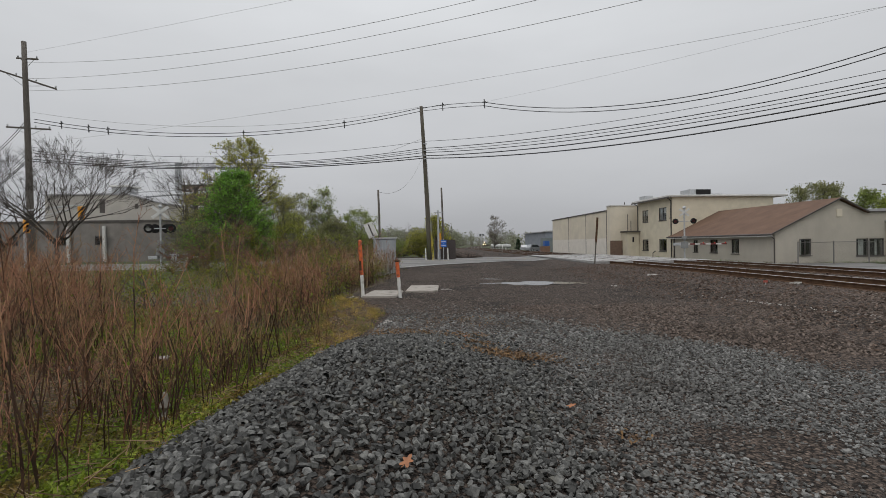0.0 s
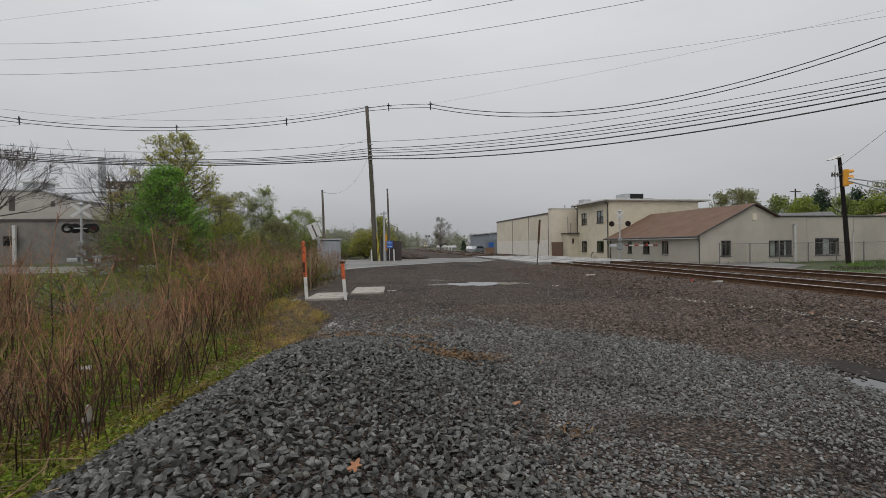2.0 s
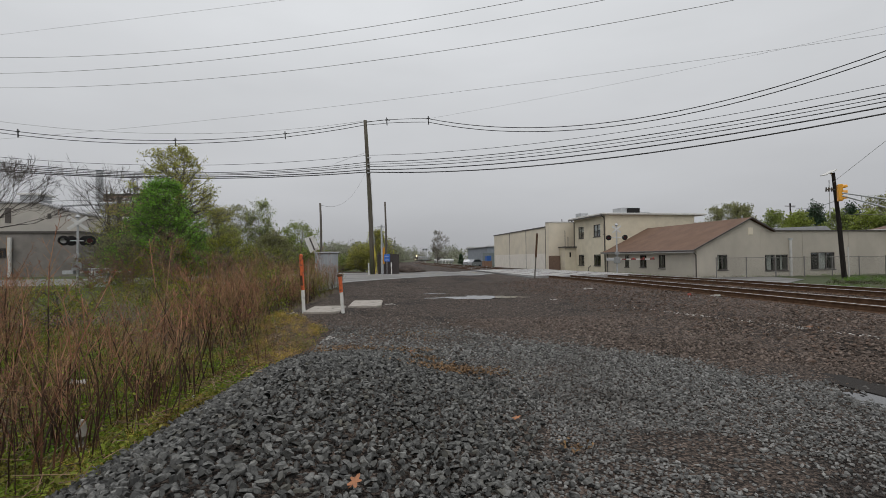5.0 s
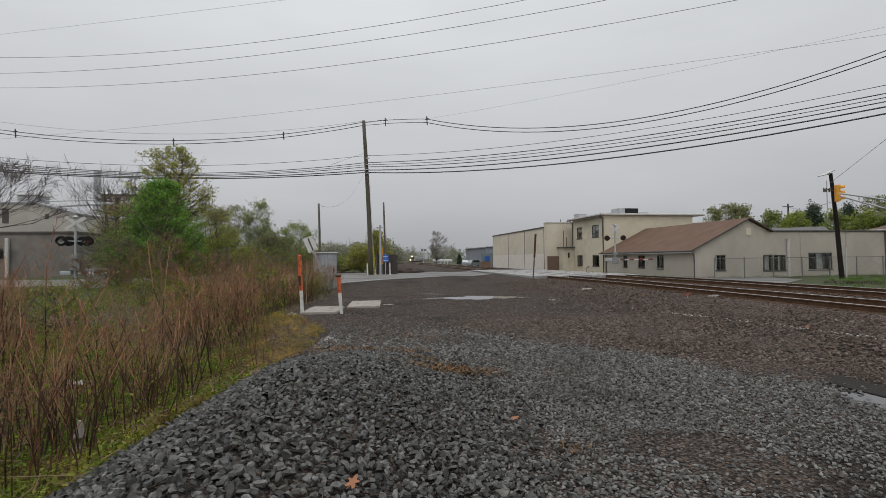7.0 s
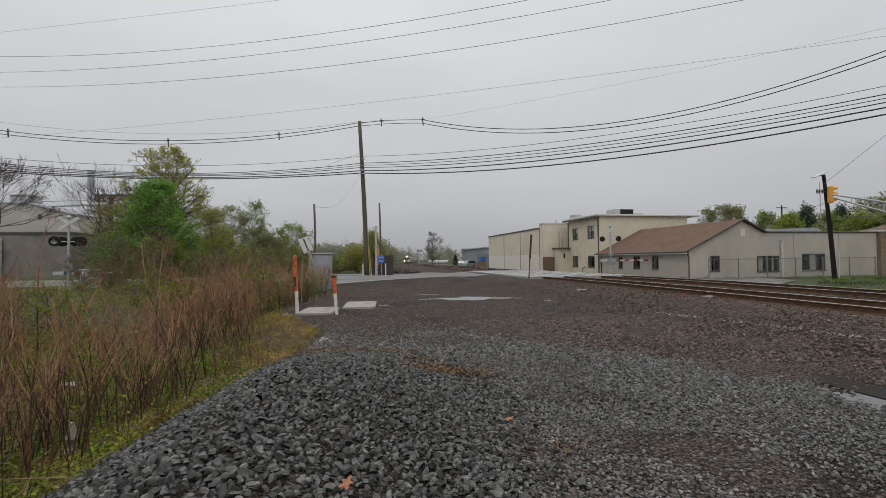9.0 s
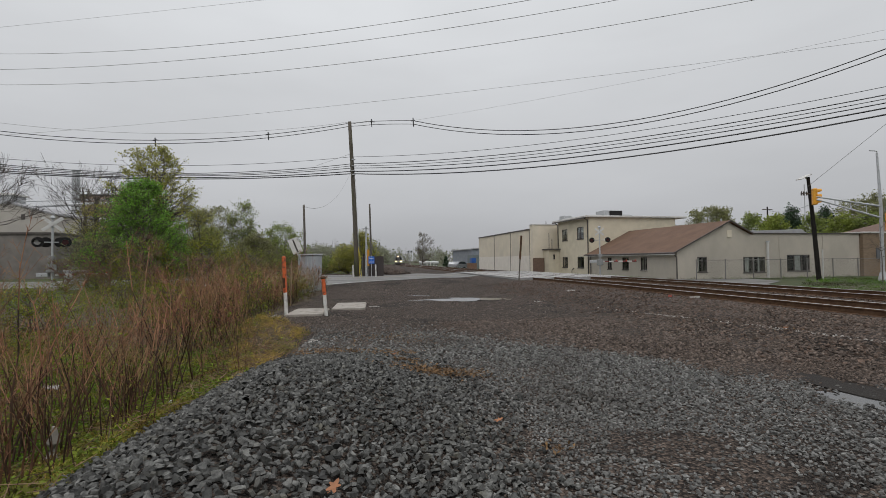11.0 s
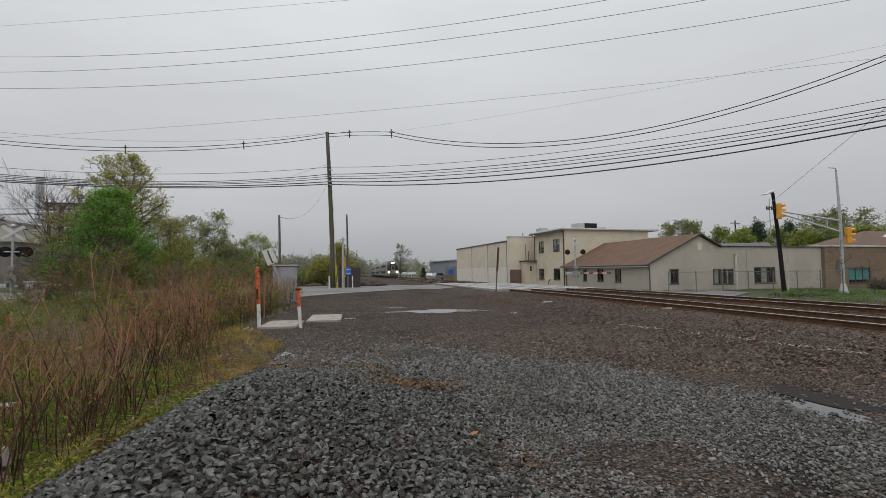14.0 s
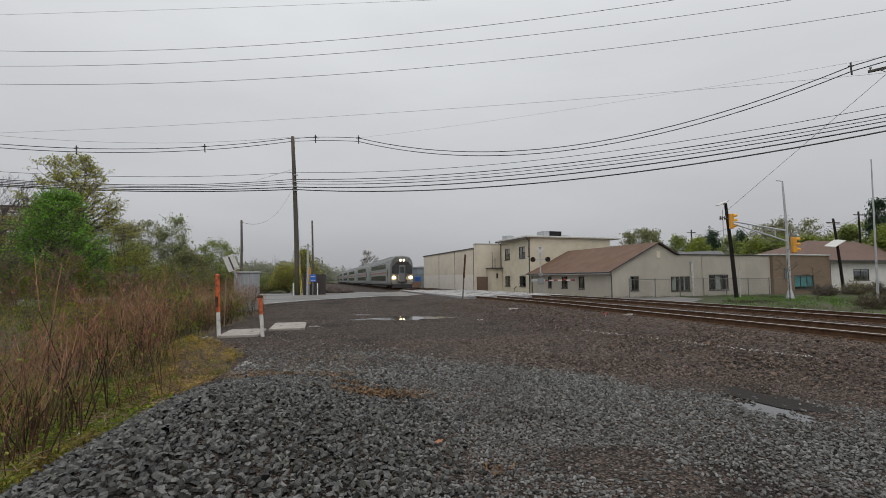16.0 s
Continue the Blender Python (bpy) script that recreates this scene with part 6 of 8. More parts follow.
def dry(x, y):
    """True where no far puddle lies."""
    k = np.ones(len(x), bool)
    for cx, cy, rx, ry, _ in PUDDLES[:2]:
        k &= ((x - cx) / (rx * 1.1)) ** 2 + ((y - cy) / (ry * 1.1)) ** 2 > 1
    return k


def field(x0, x1, y0, y1, per_m2, keep=None):
    n = int((x1 - x0) * (y1 - y0) * per_m2)
    x, y = rs.uniform(x0, x1, n), rs.uniform(y0, y1, n)
    k = in_view(x, y)
    if keep is not None:
        k &= keep(x, y)
    return x[k], y[k]


def packed(x0, x1, y0, y1, cell, keep=None, shift=0.0):
    """Places on a shaken honeycomb, so that stones lie side by side with gaps between them."""
    ix, iy = np.meshgrid(np.arange(x0, x1, cell), np.arange(y0, y1, cell * 0.87))
    odd = (np.arange(ix.shape[0]) % 2)[:, None] * cell * 0.5
    x = (ix + odd + shift * cell + rs.uniform(-0.34, 0.34, ix.shape) * cell).ravel()
    y = (iy + shift * cell * 0.6 + rs.uniform(-0.34, 0.34, ix.shape) * cell).ravel()
    k = in_view(x, y)
    if keep is not None:
        k &= keep(x, y)
    return x[k], y[k]


def patch(x, y, s, seed):
    """Slow noise from 0 to 1 over the ground."""
    a = np.sin(x * s * 1.3 + seed) + np.sin(y * s * 1.1 + seed * 2.1 + 0.7 * np.sin(x * s)) + np.sin((x + y) * s * 0.7 + seed * 3.3)
    return a / 6 + 0.5


def lay(x, y, s0, s1, tilt, lift=0.2):
    n = len(x)
    S = rs.uniform(s0, s1, n) * rs.choice([0.7, 1.0, 1.0, 1.25], n)
    R = euler_np(rs.normal(0, tilt, n), rs.normal(0, tilt, n), rs.uniform(0, 6.28, n))
    z = ground_z(x, y) + S * lift + rs.uniform(0, 1, n) * S * 0.5
    return np.stack([x, y, z], 1), S, R


def heap_zone(x, y):
    e = weed_edge(y)
    return (x > e - 0.2 + 0.3 * (patch(x, y, 2.0, 1.0) - 0.5)) & (mound(x, y) > 0.02 + 0.11 * rs.uniform(0, 1, len(x)))


# the heap itself: a loose upper layer over a darker packed one
layers = []
for cell, lift, shift, share in ((0.046, -0.025, 0.0, 1.0), (0.054, 0.03, 0.45, 0.84)):
    x, y = packed(-3.2, 2.0, 1.3, 9.4, cell, lambda x, y: heap_zone(x, y) & (rs.uniform(0, 1, len(x)) < share), shift)
    n = len(x)
    S = cell * rs.uniform(0.4, 0.58, n) * rs.choice([0.75, 1.0, 1.0, 1.0, 1.3], n)
    R = euler_np(rs.normal(0, 0.5, n), rs.normal(0, 0.5, n), rs.uniform(0, 6.28, n))
    layers.append((np.stack([x, y, ground_z(x, y) + lift + rs.uniform(0, 0.018, n)], 1), S, R))
P, S, R = (np.concatenate([a[i] for a in layers]) for i in range(3))
dist = np.hypot(P[:, 0] + 0.3, P[:, 1] - 3.0) + (np.arange(len(P)) < len(layers[0][0])) * 5
order = np.argsort(dist)
single, rest = order[:260], order[260:]
heap_v, heap_f = scatter(SLABS, P[rest], S[rest], R[rest])
heap = thing("gravel_heap", pose(0, 0, 0), "heap of angular dark grey railway ballast beside the weeds", "gravel heap")
mesh_np("ballast", heap_v, heap_f, M_STONE, kind="stuff", parent=heap)
M_STONE1 = surf("ballast_stone_loose", (0.022, 0.022, 0.021), (0.14, 0.139, 0.13), 24, 0.5, 0.5, 90, rnd=0.7, rough2=0.85, bdist=0.004, spec=0.3, c3=(0.075, 0.071, 0.058), s3=7, m3=0.56)
rock_me = []
for tv, tf in ROCKS:
    me = bpy.data.meshes.new("stone")
    me.from_pydata([tuple(v) for v in tv], [], [tuple(int(i) for i in f) for f in tf])
    me.materials.append(M_STONE1)
    rock_me.append(me)
for j, i in enumerate(single):
    ob = new("stone", rock_me[j % len(rock_me)])
    ob.parent = heap
    m3 = Matrix([list(r) for r in R[i]]).to_4x4()
    ob.matrix_basis = Matrix.Translation(P[i]) @ m3 @ Matrix.Diagonal((S[i], S[i], S[i], 1))

# spread stone on the lot: coarse near the heap, finer and sparser away
def bare(x, y):
    """Worn dirt shows through: a rut across the lot and the mud round the near puddle."""
    d = np.ones(len(x))
    for cx, cy, rx, ry, deep in ((5.5, 4.6, 0.26, 0.52, 0.9), (5.88, 4.95, 0.3, 1.0, 0.95), (2.6, 3.75, 0.6, 0.36, 0.75), (3.0, 3.2, 0.65, 0.3, 0.7), (3.4, 2.8, 0.5, 0.2, 0.5), (0.95, 6.3, 0.55, 0.24, 0.7)):
        q = ((x - cx) / rx) ** 2 + ((y - cy) / ry) ** 2 + 0.5 * (patch(x, y, 5.0, 1.0) - 0.5)
        d = np.minimum(d, 1 - deep * (q < 1))
    return rs.uniform(0, 1, len(x)) < d


def brown_side(x, y):
    """From 0 on the grey spread to 1 where the rusty shoulder of the track begins."""
    return smooth01(6.9, 8.1, 0.845 * x + 0.535 * y + 0.9 * (patch(x, y, 2.2, 6.0) - 0.5))


def spread(x, y):
    return (rs.uniform(0, 1, len(x)) > brown_side(x, y)) & (x > weed_edge(y)) & bare(x, y) & (mound(x, y) < 0.15) & (rs.uniform(0, 1, len(x)) < 0.06 + 0.95 * smooth01(11.8, 8.6, y + 0.12 * x + 1.5 * (patch(x, y, 1.6, 2.0) - 0.5)) * np.clip(patch(x, y, 0.9, 4.0) * 1.9, 0.75, 1))


sets = []
for x0, x1, y0, y1, cell in ((-1, 8.5, 1.6, 4.6, 0.036), (-2, 10.5, 4.6, 7.6, 0.045), (-2, 11, 7.6, 12.5, 0.062)):
    for lift, shift, share in ((0.0, 0.0, 0.75), (0.016, 0.5, 0.55)):
        x, y = packed(x0, x1, y0, y1, cell, lambda x, y: spread(x, y) & (rs.uniform(0, 1, len(x)) < share), shift)
        n = len(x)
        S = cell * rs.uniform(0.35, 0.56, n) * rs.choice([0.7, 1.0, 1.0, 1.3], n)
        R = euler_np(rs.normal(0, 0.26, n), rs.normal(0, 0.26, n), rs.uniform(0, 6.28, n))
        sets.append((np.stack([x, y, ground_z(x, y) + lift + rs.uniform(0, 0.01, n)], 1), S, R))
P, S, R = (np.concatenate([a[i] for a in sets]) for i in range(3))
near = P[:, 1] < 3.6
va, fa = scatter(SLABS, P[near], S[near], R[near])
vb, fb_ = scatter(BITS, P[~near], S[~near], R[~near])
v, f = np.concatenate([va, vb]), np.concatenate([fa, fb_ + len(va)])
mesh_np("spread_ballast", v, f, M_STONE_S, "loose dark grey stones spread over the lot", "gravel")
fines = []
for cx, cy, rx, ry in ((2.6, 3.75, 0.7, 0.42), (3.05, 3.2, 0.8, 0.4)):
    x, y = packed(cx - rx, cx + rx, cy - ry, cy + ry, 0.021, lambda x, y: ((x - cx) / rx) ** 2 + ((y - cy) / ry) ** 2 < 1)
    n = len(x)
    fines.append((np.stack([x, y, ground_z(x, y) + rs.uniform(-0.002, 0.006, n)], 1), rs.uniform(0.006, 0.013, n), euler_np(rs.normal(0, 0.3, n), rs.normal(0, 0.3, n), rs.uniform(0, 6.28, n))))
P, S, R = (np.concatenate([a[i] for a in fines]) for i in range(3))
v, f = scatter(BITS, P, S, R)
mesh_np("fine_grit", v, f, surf("dark_grit", (0.027, 0.0235, 0.0215), (0.062, 0.054, 0.049), 20, 0.8, island=0.6, spec=0.2), "dark crushed grit in a worn patch of the lot", "gravel")
brown = []
for x0, x1, y0, y1, cell in ((4.0, 10.5, 2.2, 6.5, 0.046), (1.5, 10.8, 6.5, 12.5, 0.064)):
    x, y = packed(x0, x1, y0, y1, cell, lambda x, y: (rs.uniform(0, 1, len(x)) < 0.8 * brown_side(x, y)) & bare(x, y))
    n = len(x)
    S = cell * rs.uniform(0.34, 0.6, n) * rs.choice([0.7, 1.0, 1.0, 1.3], n)
    R = euler_np(rs.normal(0, 0.28, n), rs.normal(0, 0.28, n), rs.uniform(0, 6.28, n))
    brown.append((np.stack([x, y, ground_z(x, y) + rs.uniform(0, 0.012, n)], 1), S, R))
P, S, R = (np.concatenate([a[i] for a in brown]) for i in range(3))
v, f = scatter(BITS, P, S, R)
mesh_np("brown_gravel", v, f, surf("brown_stone", (0.072, 0.055, 0.045), (0.15, 0.118, 0.098), 14, 0.8, 0.3, 60, island=0.55, spec=0.2, bdist=0.004), "brownish trodden gravel between lot and track", "gravel")
x, y = field(-4, 11, 8.5, 30, 70, lambda x, y: (x > weed_edge(y)) & dry(x, y) & (rs.uniform(0, 1, len(x)) < 0.25 + 0.75 * patch(x, y, 0.5, 9.0) + 0.3 * smooth01(16, 10, y)))
P, S, R = lay(x, y, 0.014, 0.036, 0.3, 0.0)
v, f = scatter(BITS, P, S, R)
mesh_np("far_gravel", v, f, surf("dirty_stone", (0.085, 0.07, 0.06), (0.175, 0.147, 0.127), 14, 0.8, island=0.35, spec=0.2), "fine dark gravel trodden into the lot", "gravel")
# rusty ballast of the track bed and its shoulder
x, y = field(6.2, 19.5, 2, 29, 45, lambda x, y: (rs.uniform(0, 1, len(x)) < smooth01(5.6, 8.4, x)))
P, S, R = lay(x, y, 0.026, 0.048, 0.4, 0.05)
v, f = scatter(BITS, P, S, R)
mesh_np("track_ballast", v, f, M_REDSTONE, "rust-stained reddish grey track ballast", "ballast")


# ---- segments and leaves as arrays ----
def prisms(segs, sides=3):
    """Thin tapered twigs from rows of x0 y0 z0 x1 y1 z1 r0 r1."""
    s = np.asarray(segs, float)
    a, b = s[:, 0:3], s[:, 3:6]
    d = b - a
    d /= np.linalg.norm(d, axis=1, keepdims=True) + 1e-9
    ref = np.where(np.abs(d[:, 2:3]) > 0.9, [[1.0, 0, 0]], [[0, 0, 1.0]])
    u = np.cross(d, ref)
    u /= np.linalg.norm(u, axis=1, keepdims=True) + 1e-9
    w = np.cross(d, u)
    vs = []
    for end, r in ((a, s[:, 6]), (b, s[:, 7])):
        for k in range(sides):
            an = 2 * math.pi * k / sides
            vs.append(end + (u * math.cos(an) + w * math.sin(an)) * r[:, None])
    v = np.stack(vs, 1)
    q = np.array([(k, (k + 1) % sides, sides + (k + 1) % sides, sides + k) for k in range(sides)])
    f = q[None] + (np.arange(len(s)) * 2 * sides)[:, None, None]
    return v.reshape(-1, 3), f.reshape(-1, 4)


def leaves(P, size, up=0.4, narrow=0.5, seed=0, jitter=0.35):
    """Small pointed leaves, a folded pair of triangles each, at the points P."""
    r = np.random.RandomState(seed)
    n = len(P)
    s = size * r.uniform(1 - jitter, 1 + jitter, n)
    R = euler_np(r.normal(0, 0.9 - up * 0.5, n), r.normal(0, 0.9 - up * 0.5, n), r.uniform(0, 6.28, n))
    t = np.array([(-0.5, 0, 0), (0.05, narrow * 0.5, 0.1), (0.5, 0, 0.02), (0.05, -narrow * 0.5, 0.1)])
    v = np.einsum("nij,vj->nvi", R, t) * s[:, None, None] + P[:, None, :]
    f = np.array([[0, 3, 2, 1]])[None] + (np.arange(n) * 4)[:, None, None]
    return v.reshape(-1, 3), f.reshape(-1, 4)


def foliage(name, c1, c2, island=0.35, trans=0.0, c3=None, s3=0.5):
    """Leaf or stem: matt colour that varies from piece to piece; leaves let some light through."""
    m = surf(name, c1, c2, 1.5, 0.65, island=island, c3=c3, s3=s3, m3=0.48, spec=0.25)
    if trans:
        n, l = m.node_tree.nodes, m.node_tree.links
        b, out = n["Principled BSDF"], n["Material Output"]
        col = b.inputs["Base Color"].links[0].from_socket
        t = n.new("ShaderNodeBsdfTranslucent")
        mx = n.new("ShaderNodeMixShader")
        mx.inputs[0].default_value = trans
        l.new(col, t.inputs["Color"])
        l.new(b.outputs[0], mx.inputs[1])
        l.new(t.outputs[0], mx.inputs[2])
        l.new(mx.outputs[0], out.inputs["Surface"])
    return m


M_DRY = foliage("dry_stem", (0.2, 0.085, 0.047), (0.33, 0.172, 0.105), 0.65, c3=(0.25, 0.165, 0.085), s3=0.9)
M_THATCH = foliage("thatch", (0.13, 0.075, 0.045), (0.22, 0.14, 0.085), 0.6, c3=(0.2, 0.15, 0.09), s3=2.0)
M_STRAW = foliage("straw", (0.17, 0.115, 0.06), (0.24, 0.17, 0.09), 0.4)
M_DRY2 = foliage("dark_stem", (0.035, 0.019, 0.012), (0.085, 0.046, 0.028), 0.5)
M_DRY3 = foliage("red_brown_stem", (0.055, 0.024, 0.014), (0.12, 0.06, 0.034), 0.5)
M_UNDER = foliage("undergrowth", (0.085, 0.165, 0.014), (0.2, 0.215, 0.026), 0.6, 0.35, c3=(0.16, 0.11, 0.03), s3=1.3)
M_SPROUT = foliage("sprouting_leaf", (0.15, 0.19, 0.02), (0.24, 0.24, 0.035), 0.45, 0.4)
M_GOLD = foliage("yellow_grass", (0.46, 0.31, 0.075), (0.32, 0.25, 0.05), 0.5, c3=(0.17, 0.17, 0.035), s3=1.1)
M_BARK = surf("bark", (0.075, 0.06, 0.05), (0.12, 0.1, 0.085), 5, 0.9, 0.5, 15, stretch=(2, 2, 0.5))
M_BARKDARK = surf("dark_bark", (0.04, 0.033, 0.028), (0.07, 0.058, 0.05), 5, 0.9)
M_TWIG = surf("brown_twig", (0.13, 0.072, 0.048), (0.2, 0.125, 0.085), 3, 0.85)
M_LEAFGREEN = foliage("fresh_green_leaf", (0.14, 0.3, 0.04), (0.22, 0.4, 0.065), 0.45, 0.5)
M_LEAFYEL = foliage("young_yellow_leaf", (0.28, 0.29, 0.06), (0.38, 0.36, 0.09), 0.4, 0.5)
M_LEAFMID = foliage("spring_leaf", (0.19, 0.235, 0.065), (0.27, 0.32, 0.095), 0.4, 0.45)
M_LEAFOLIVE = foliage("olive_leaf", (0.19, 0.195, 0.085), (0.26, 0.265, 0.12), 0.35, 0.45)
M_BARKGREY = surf("grey_bark", (0.15, 0.13, 0.11), (0.21, 0.19, 0.165), 5, 0.9)
M_LEAFDEEP = foliage("deep_spring_leaf", (0.22, 0.28, 0.05), (0.3, 0.34, 0.08), 0.35, 0.5)
M_LEAFBROWN = foliage("bramble_leaf", (0.07, 0.06, 0.025), (0.11, 0.09, 0.035), 0.4)
M_CONIFER = foliage("conifer", (0.035, 0.065, 0.035), (0.055, 0.09, 0.045), 0.4)
# far woods: haze is put into these paled, greyed base colours
M_WOODSHAZE = foliage("hazed_wood", (0.22, 0.235, 0.16), (0.28, 0.29, 0.2), 0.2, 0.4)
M_WOODSHAZEGREY = foliage("hazed_wood_bare", (0.17, 0.155, 0.135), (0.22, 0.2, 0.175), 0.3)


# ---- weeds ----
def weed_template(seed, h, branches, spread, thick, fine, stems=(1, 2, 3), low=0.35):
    """A clump of dark stems, each with ascending side branches that end in a haze of fine twigs. Returns the mesh and, face by face, stem 0 or twig 1."""
    r = random.Random(seed)
    segs, kinds = [], []

    def add(a, b, r0, r1, k):
        segs.append((*a, *b, r0, r1))
        kinds.append(k)

    for s in range(r.choice(stems)):
        p = Vector((r.gauss(0, 0.1), r.gauss(0, 0.1), -0.05))
        d = Vector((r.gauss(0, 0.12), r.gauss(0, 0.12), 1)).normalized()
        hh = h * r.uniform(0.55, 1.1)
        n = 6
        pts = [p]
        for i in range(n):
            q = p + d * hh / n
            r0, r1 = thick * (1 - i / n * 0.75), thick * (1 - (i + 1) / n * 0.75)
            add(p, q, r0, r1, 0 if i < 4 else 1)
            pts.append(q)
            p, d = q, (d + Vector((r.gauss(0, 0.11), r.gauss(0, 0.11), 0.03))).normalized()
        for _ in range(branches):
            u = low + (0.99 - low) * r.random() ** 0.8
            i = min(n - 1, int(u * n))
            st = pts[i].lerp(pts[i + 1], u * n - i)
            a = r.uniform(0, 6.28)
            td = Vector((math.cos(a) * spread, math.sin(a) * spread, r.uniform(0.7, 1.2))).normalized()
            ln = hh * r.uniform(0.1, 0.26) * (1.3 - u * 0.75)
            m = st + td * ln * 0.5
            e = m + (td + Vector((r.gauss(0, 0.22), r.gauss(0, 0.22), 0.3))).normalized() * ln * 0.5
            if not fine:
                add(st, e, 0.0034, 0.0024, 1)
                e2 = m + (td + Vector((r.gauss(0, 0.6), r.gauss(0, 0.6), 0.4))).normalized() * ln * 0.55
                add(m, e2, 0.0028, 0.002, 1)
                continue
            add(st, m, 0.0026, 0.002, 1)
            add(m, e, 0.002, 0.0014, 1)
            for k in range(3):
                s2 = st.lerp(m, r.uniform(0.3, 1)) if k == 0 else m.lerp(e, r.random())
                e2 = s2 + (td + Vector((r.gauss(0, 0.55), r.gauss(0, 0.55), r.gauss(0.1, 0.3)))).normalized() * ln * r.uniform(0.25, 0.5)
                add(s2, e2, 0.0019, 0.0012, 1)
    v, f = prisms(segs, 3)
    return v, f, np.repeat(np.array(kinds), 3)


def plant_field(x0, x1, y0, y1, per, keep=None, edge=weed_edge):
    n = int((x1 - x0) * (y1 - y0) * per)
    x, y = rs.uniform(x0, x1, n), rs.uniform(y0, y1, n)
    k = (x < edge(y) - 0.1) & (x > -1.12 * y - 1.0)
    if keep is not None:
        k &= keep(x, y)
    return x[k], y[k]


def plants(templates, x, y, s0, s1, tilt=0.08):
    n = len(x)
    edge = np.clip((tall_edge(y) - x) / 0.9, 0, 1)
    edge = np.where(y > 14, 1, edge)
    S = rs.uniform(s0, s1, n) * (0.55 + 0.45 * edge) * (0.55 + 0.9 * patch(x, y, 1.5, 3.0)) * np.interp(y, [8, 14], [1.04, 1.0]) * (1 + 0.35 * smooth01(0.72, 0.86, -x / y) * smooth01(6, 9, y))
    R = euler_np(rs.normal(0, tilt, n), rs.normal(0, tilt, n), rs.uniform(0, 6.28, n))
    P = np.stack([x, y, ground_z(x, y) - 0.02], 1)
    order = rs.permutation(n)
    S = S * (1 - 0.45 * clearing(x, y))
    return scatter([(a, b) for a, b, _ in templates], P[order], S[order], R[order], [c for _, _, c in templates])


def clearing(x, y):
    """Low open ground among the weeds, towards the crossing."""
    q = -x / y + 0.05 * (patch(x, y, 1.3, 6.0) - 0.5)
    return smooth01(0.4, 0.47, q) * smooth01(0.74, 0.66, q) * smooth01(6.4, 8.2, y)


def hollow(x, y):
    """Greener, thinner growth in the low ground beside the heap."""
    return smooth01(0.42, 0.55, -x / y + 0.1 * (patch(x, y, 1.3, 6.0) - 0.5)) * smooth01(10.5, 8.5, y)


def gap(x, y):
    """Thins the weeds in patches."""
    keep = (rs.uniform(0, 1, len(x)) > 0.86 * clearing(x, y)) & (rs.uniform(0, 1, len(x)) > 0.6 * hollow(x, y))
    return keep & thick(x, y)


def thick(x, y):
    return rs.uniform(0, 1, len(x)) < np.clip(2.4 * patch(x, y, 1.1, 2.0) - 0.6, 0.06, 1)


W_TALL = [weed_template(i, 2.0, 5, 0.6, 0.012, True, (1, 1, 2), 0.5) for i in range(10)]
W_BUSH = [weed_template(40 + i, 1.5, 10, 0.6, 0.0076, True, (2, 3), 0.3) for i in range(14)]
W_FAR = [weed_template(60 + i, 1.5, 7, 0.7, 0.0066, False, (2, 3), 0.3) for i in range(12)]
x1, y1 = plant_field(-11, -1, 3.0, 9, 15, lambda x, y: gap(x, y) & (rs.uniform(0, 1, len(x)) < 0.1 + 0.9 * smooth01(5.0, 7.6, y)), tall_edge)
x2, y2 = plant_field(-18, -1, 9, 13, 9, gap, tall_edge)
v, f, m = plants(W_BUSH, np.concatenate([x1, x2]), np.concatenate([y1, y2]), 0.5, 1.25, 0.1)
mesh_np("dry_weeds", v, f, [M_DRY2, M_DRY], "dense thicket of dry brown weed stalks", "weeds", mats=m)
x2, y2 = plant_field(-18, -1, 13, 17, 9, gap, tall_edge)
x3, y3 = plant_field(-32, -2.5, 17, 31, 3.6, gap, tall_edge)
x4, y4 = plant_field(-6.5, -2.2, 15.2, 27.4, 7, None, tall_edge)
v, f, m = plants(W_FAR, np.concatenate([x2, x3, x4]), np.concatenate([y2, y3, y4]), 0.4, 1.3, 0.14)
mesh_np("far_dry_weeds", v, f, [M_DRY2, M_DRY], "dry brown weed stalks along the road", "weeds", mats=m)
x1, y1 = plant_field(-11, -1, 2.2, 10, 10, lambda x, y: (thick(x, y) | (y < 6.5)) & (rs.uniform(0, 1, len(x)) > 0.6 * clearing(x, y)) & (rs.uniform(0, 1, len(x)) > 0.12 * hollow(x, y)), tall_edge)
x2, y2 = plant_field(-20, -1, 10, 22, 0.8, gap, tall_edge)
v, f, m = plants(W_TALL, np.concatenate([x1, x2]), np.concatenate([y1, y2]), 0.55, 1.2, 0.1)
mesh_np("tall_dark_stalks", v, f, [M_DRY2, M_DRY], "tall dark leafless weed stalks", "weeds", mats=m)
# many-stemmed clumps of thick old stalks by the heap's foot
W_CLUMP = [weed_template(90 + i, 1.75, 6, 0.55, 0.0125, True, (4, 5), 0.4) for i in range(6)]
x1, y1 = plant_field(-7, -1.8, 3.6, 8.2, 0.75, None, tall_edge)
v, f, m = plants(W_CLUMP, x1, y1, 0.8, 1.15, 0.07)
mesh_np("old_stalk_clumps", v, f, [M_DRY3, M_DRY], "clumps of thick reddish-brown old weed stalks", "weeds", mats=m)
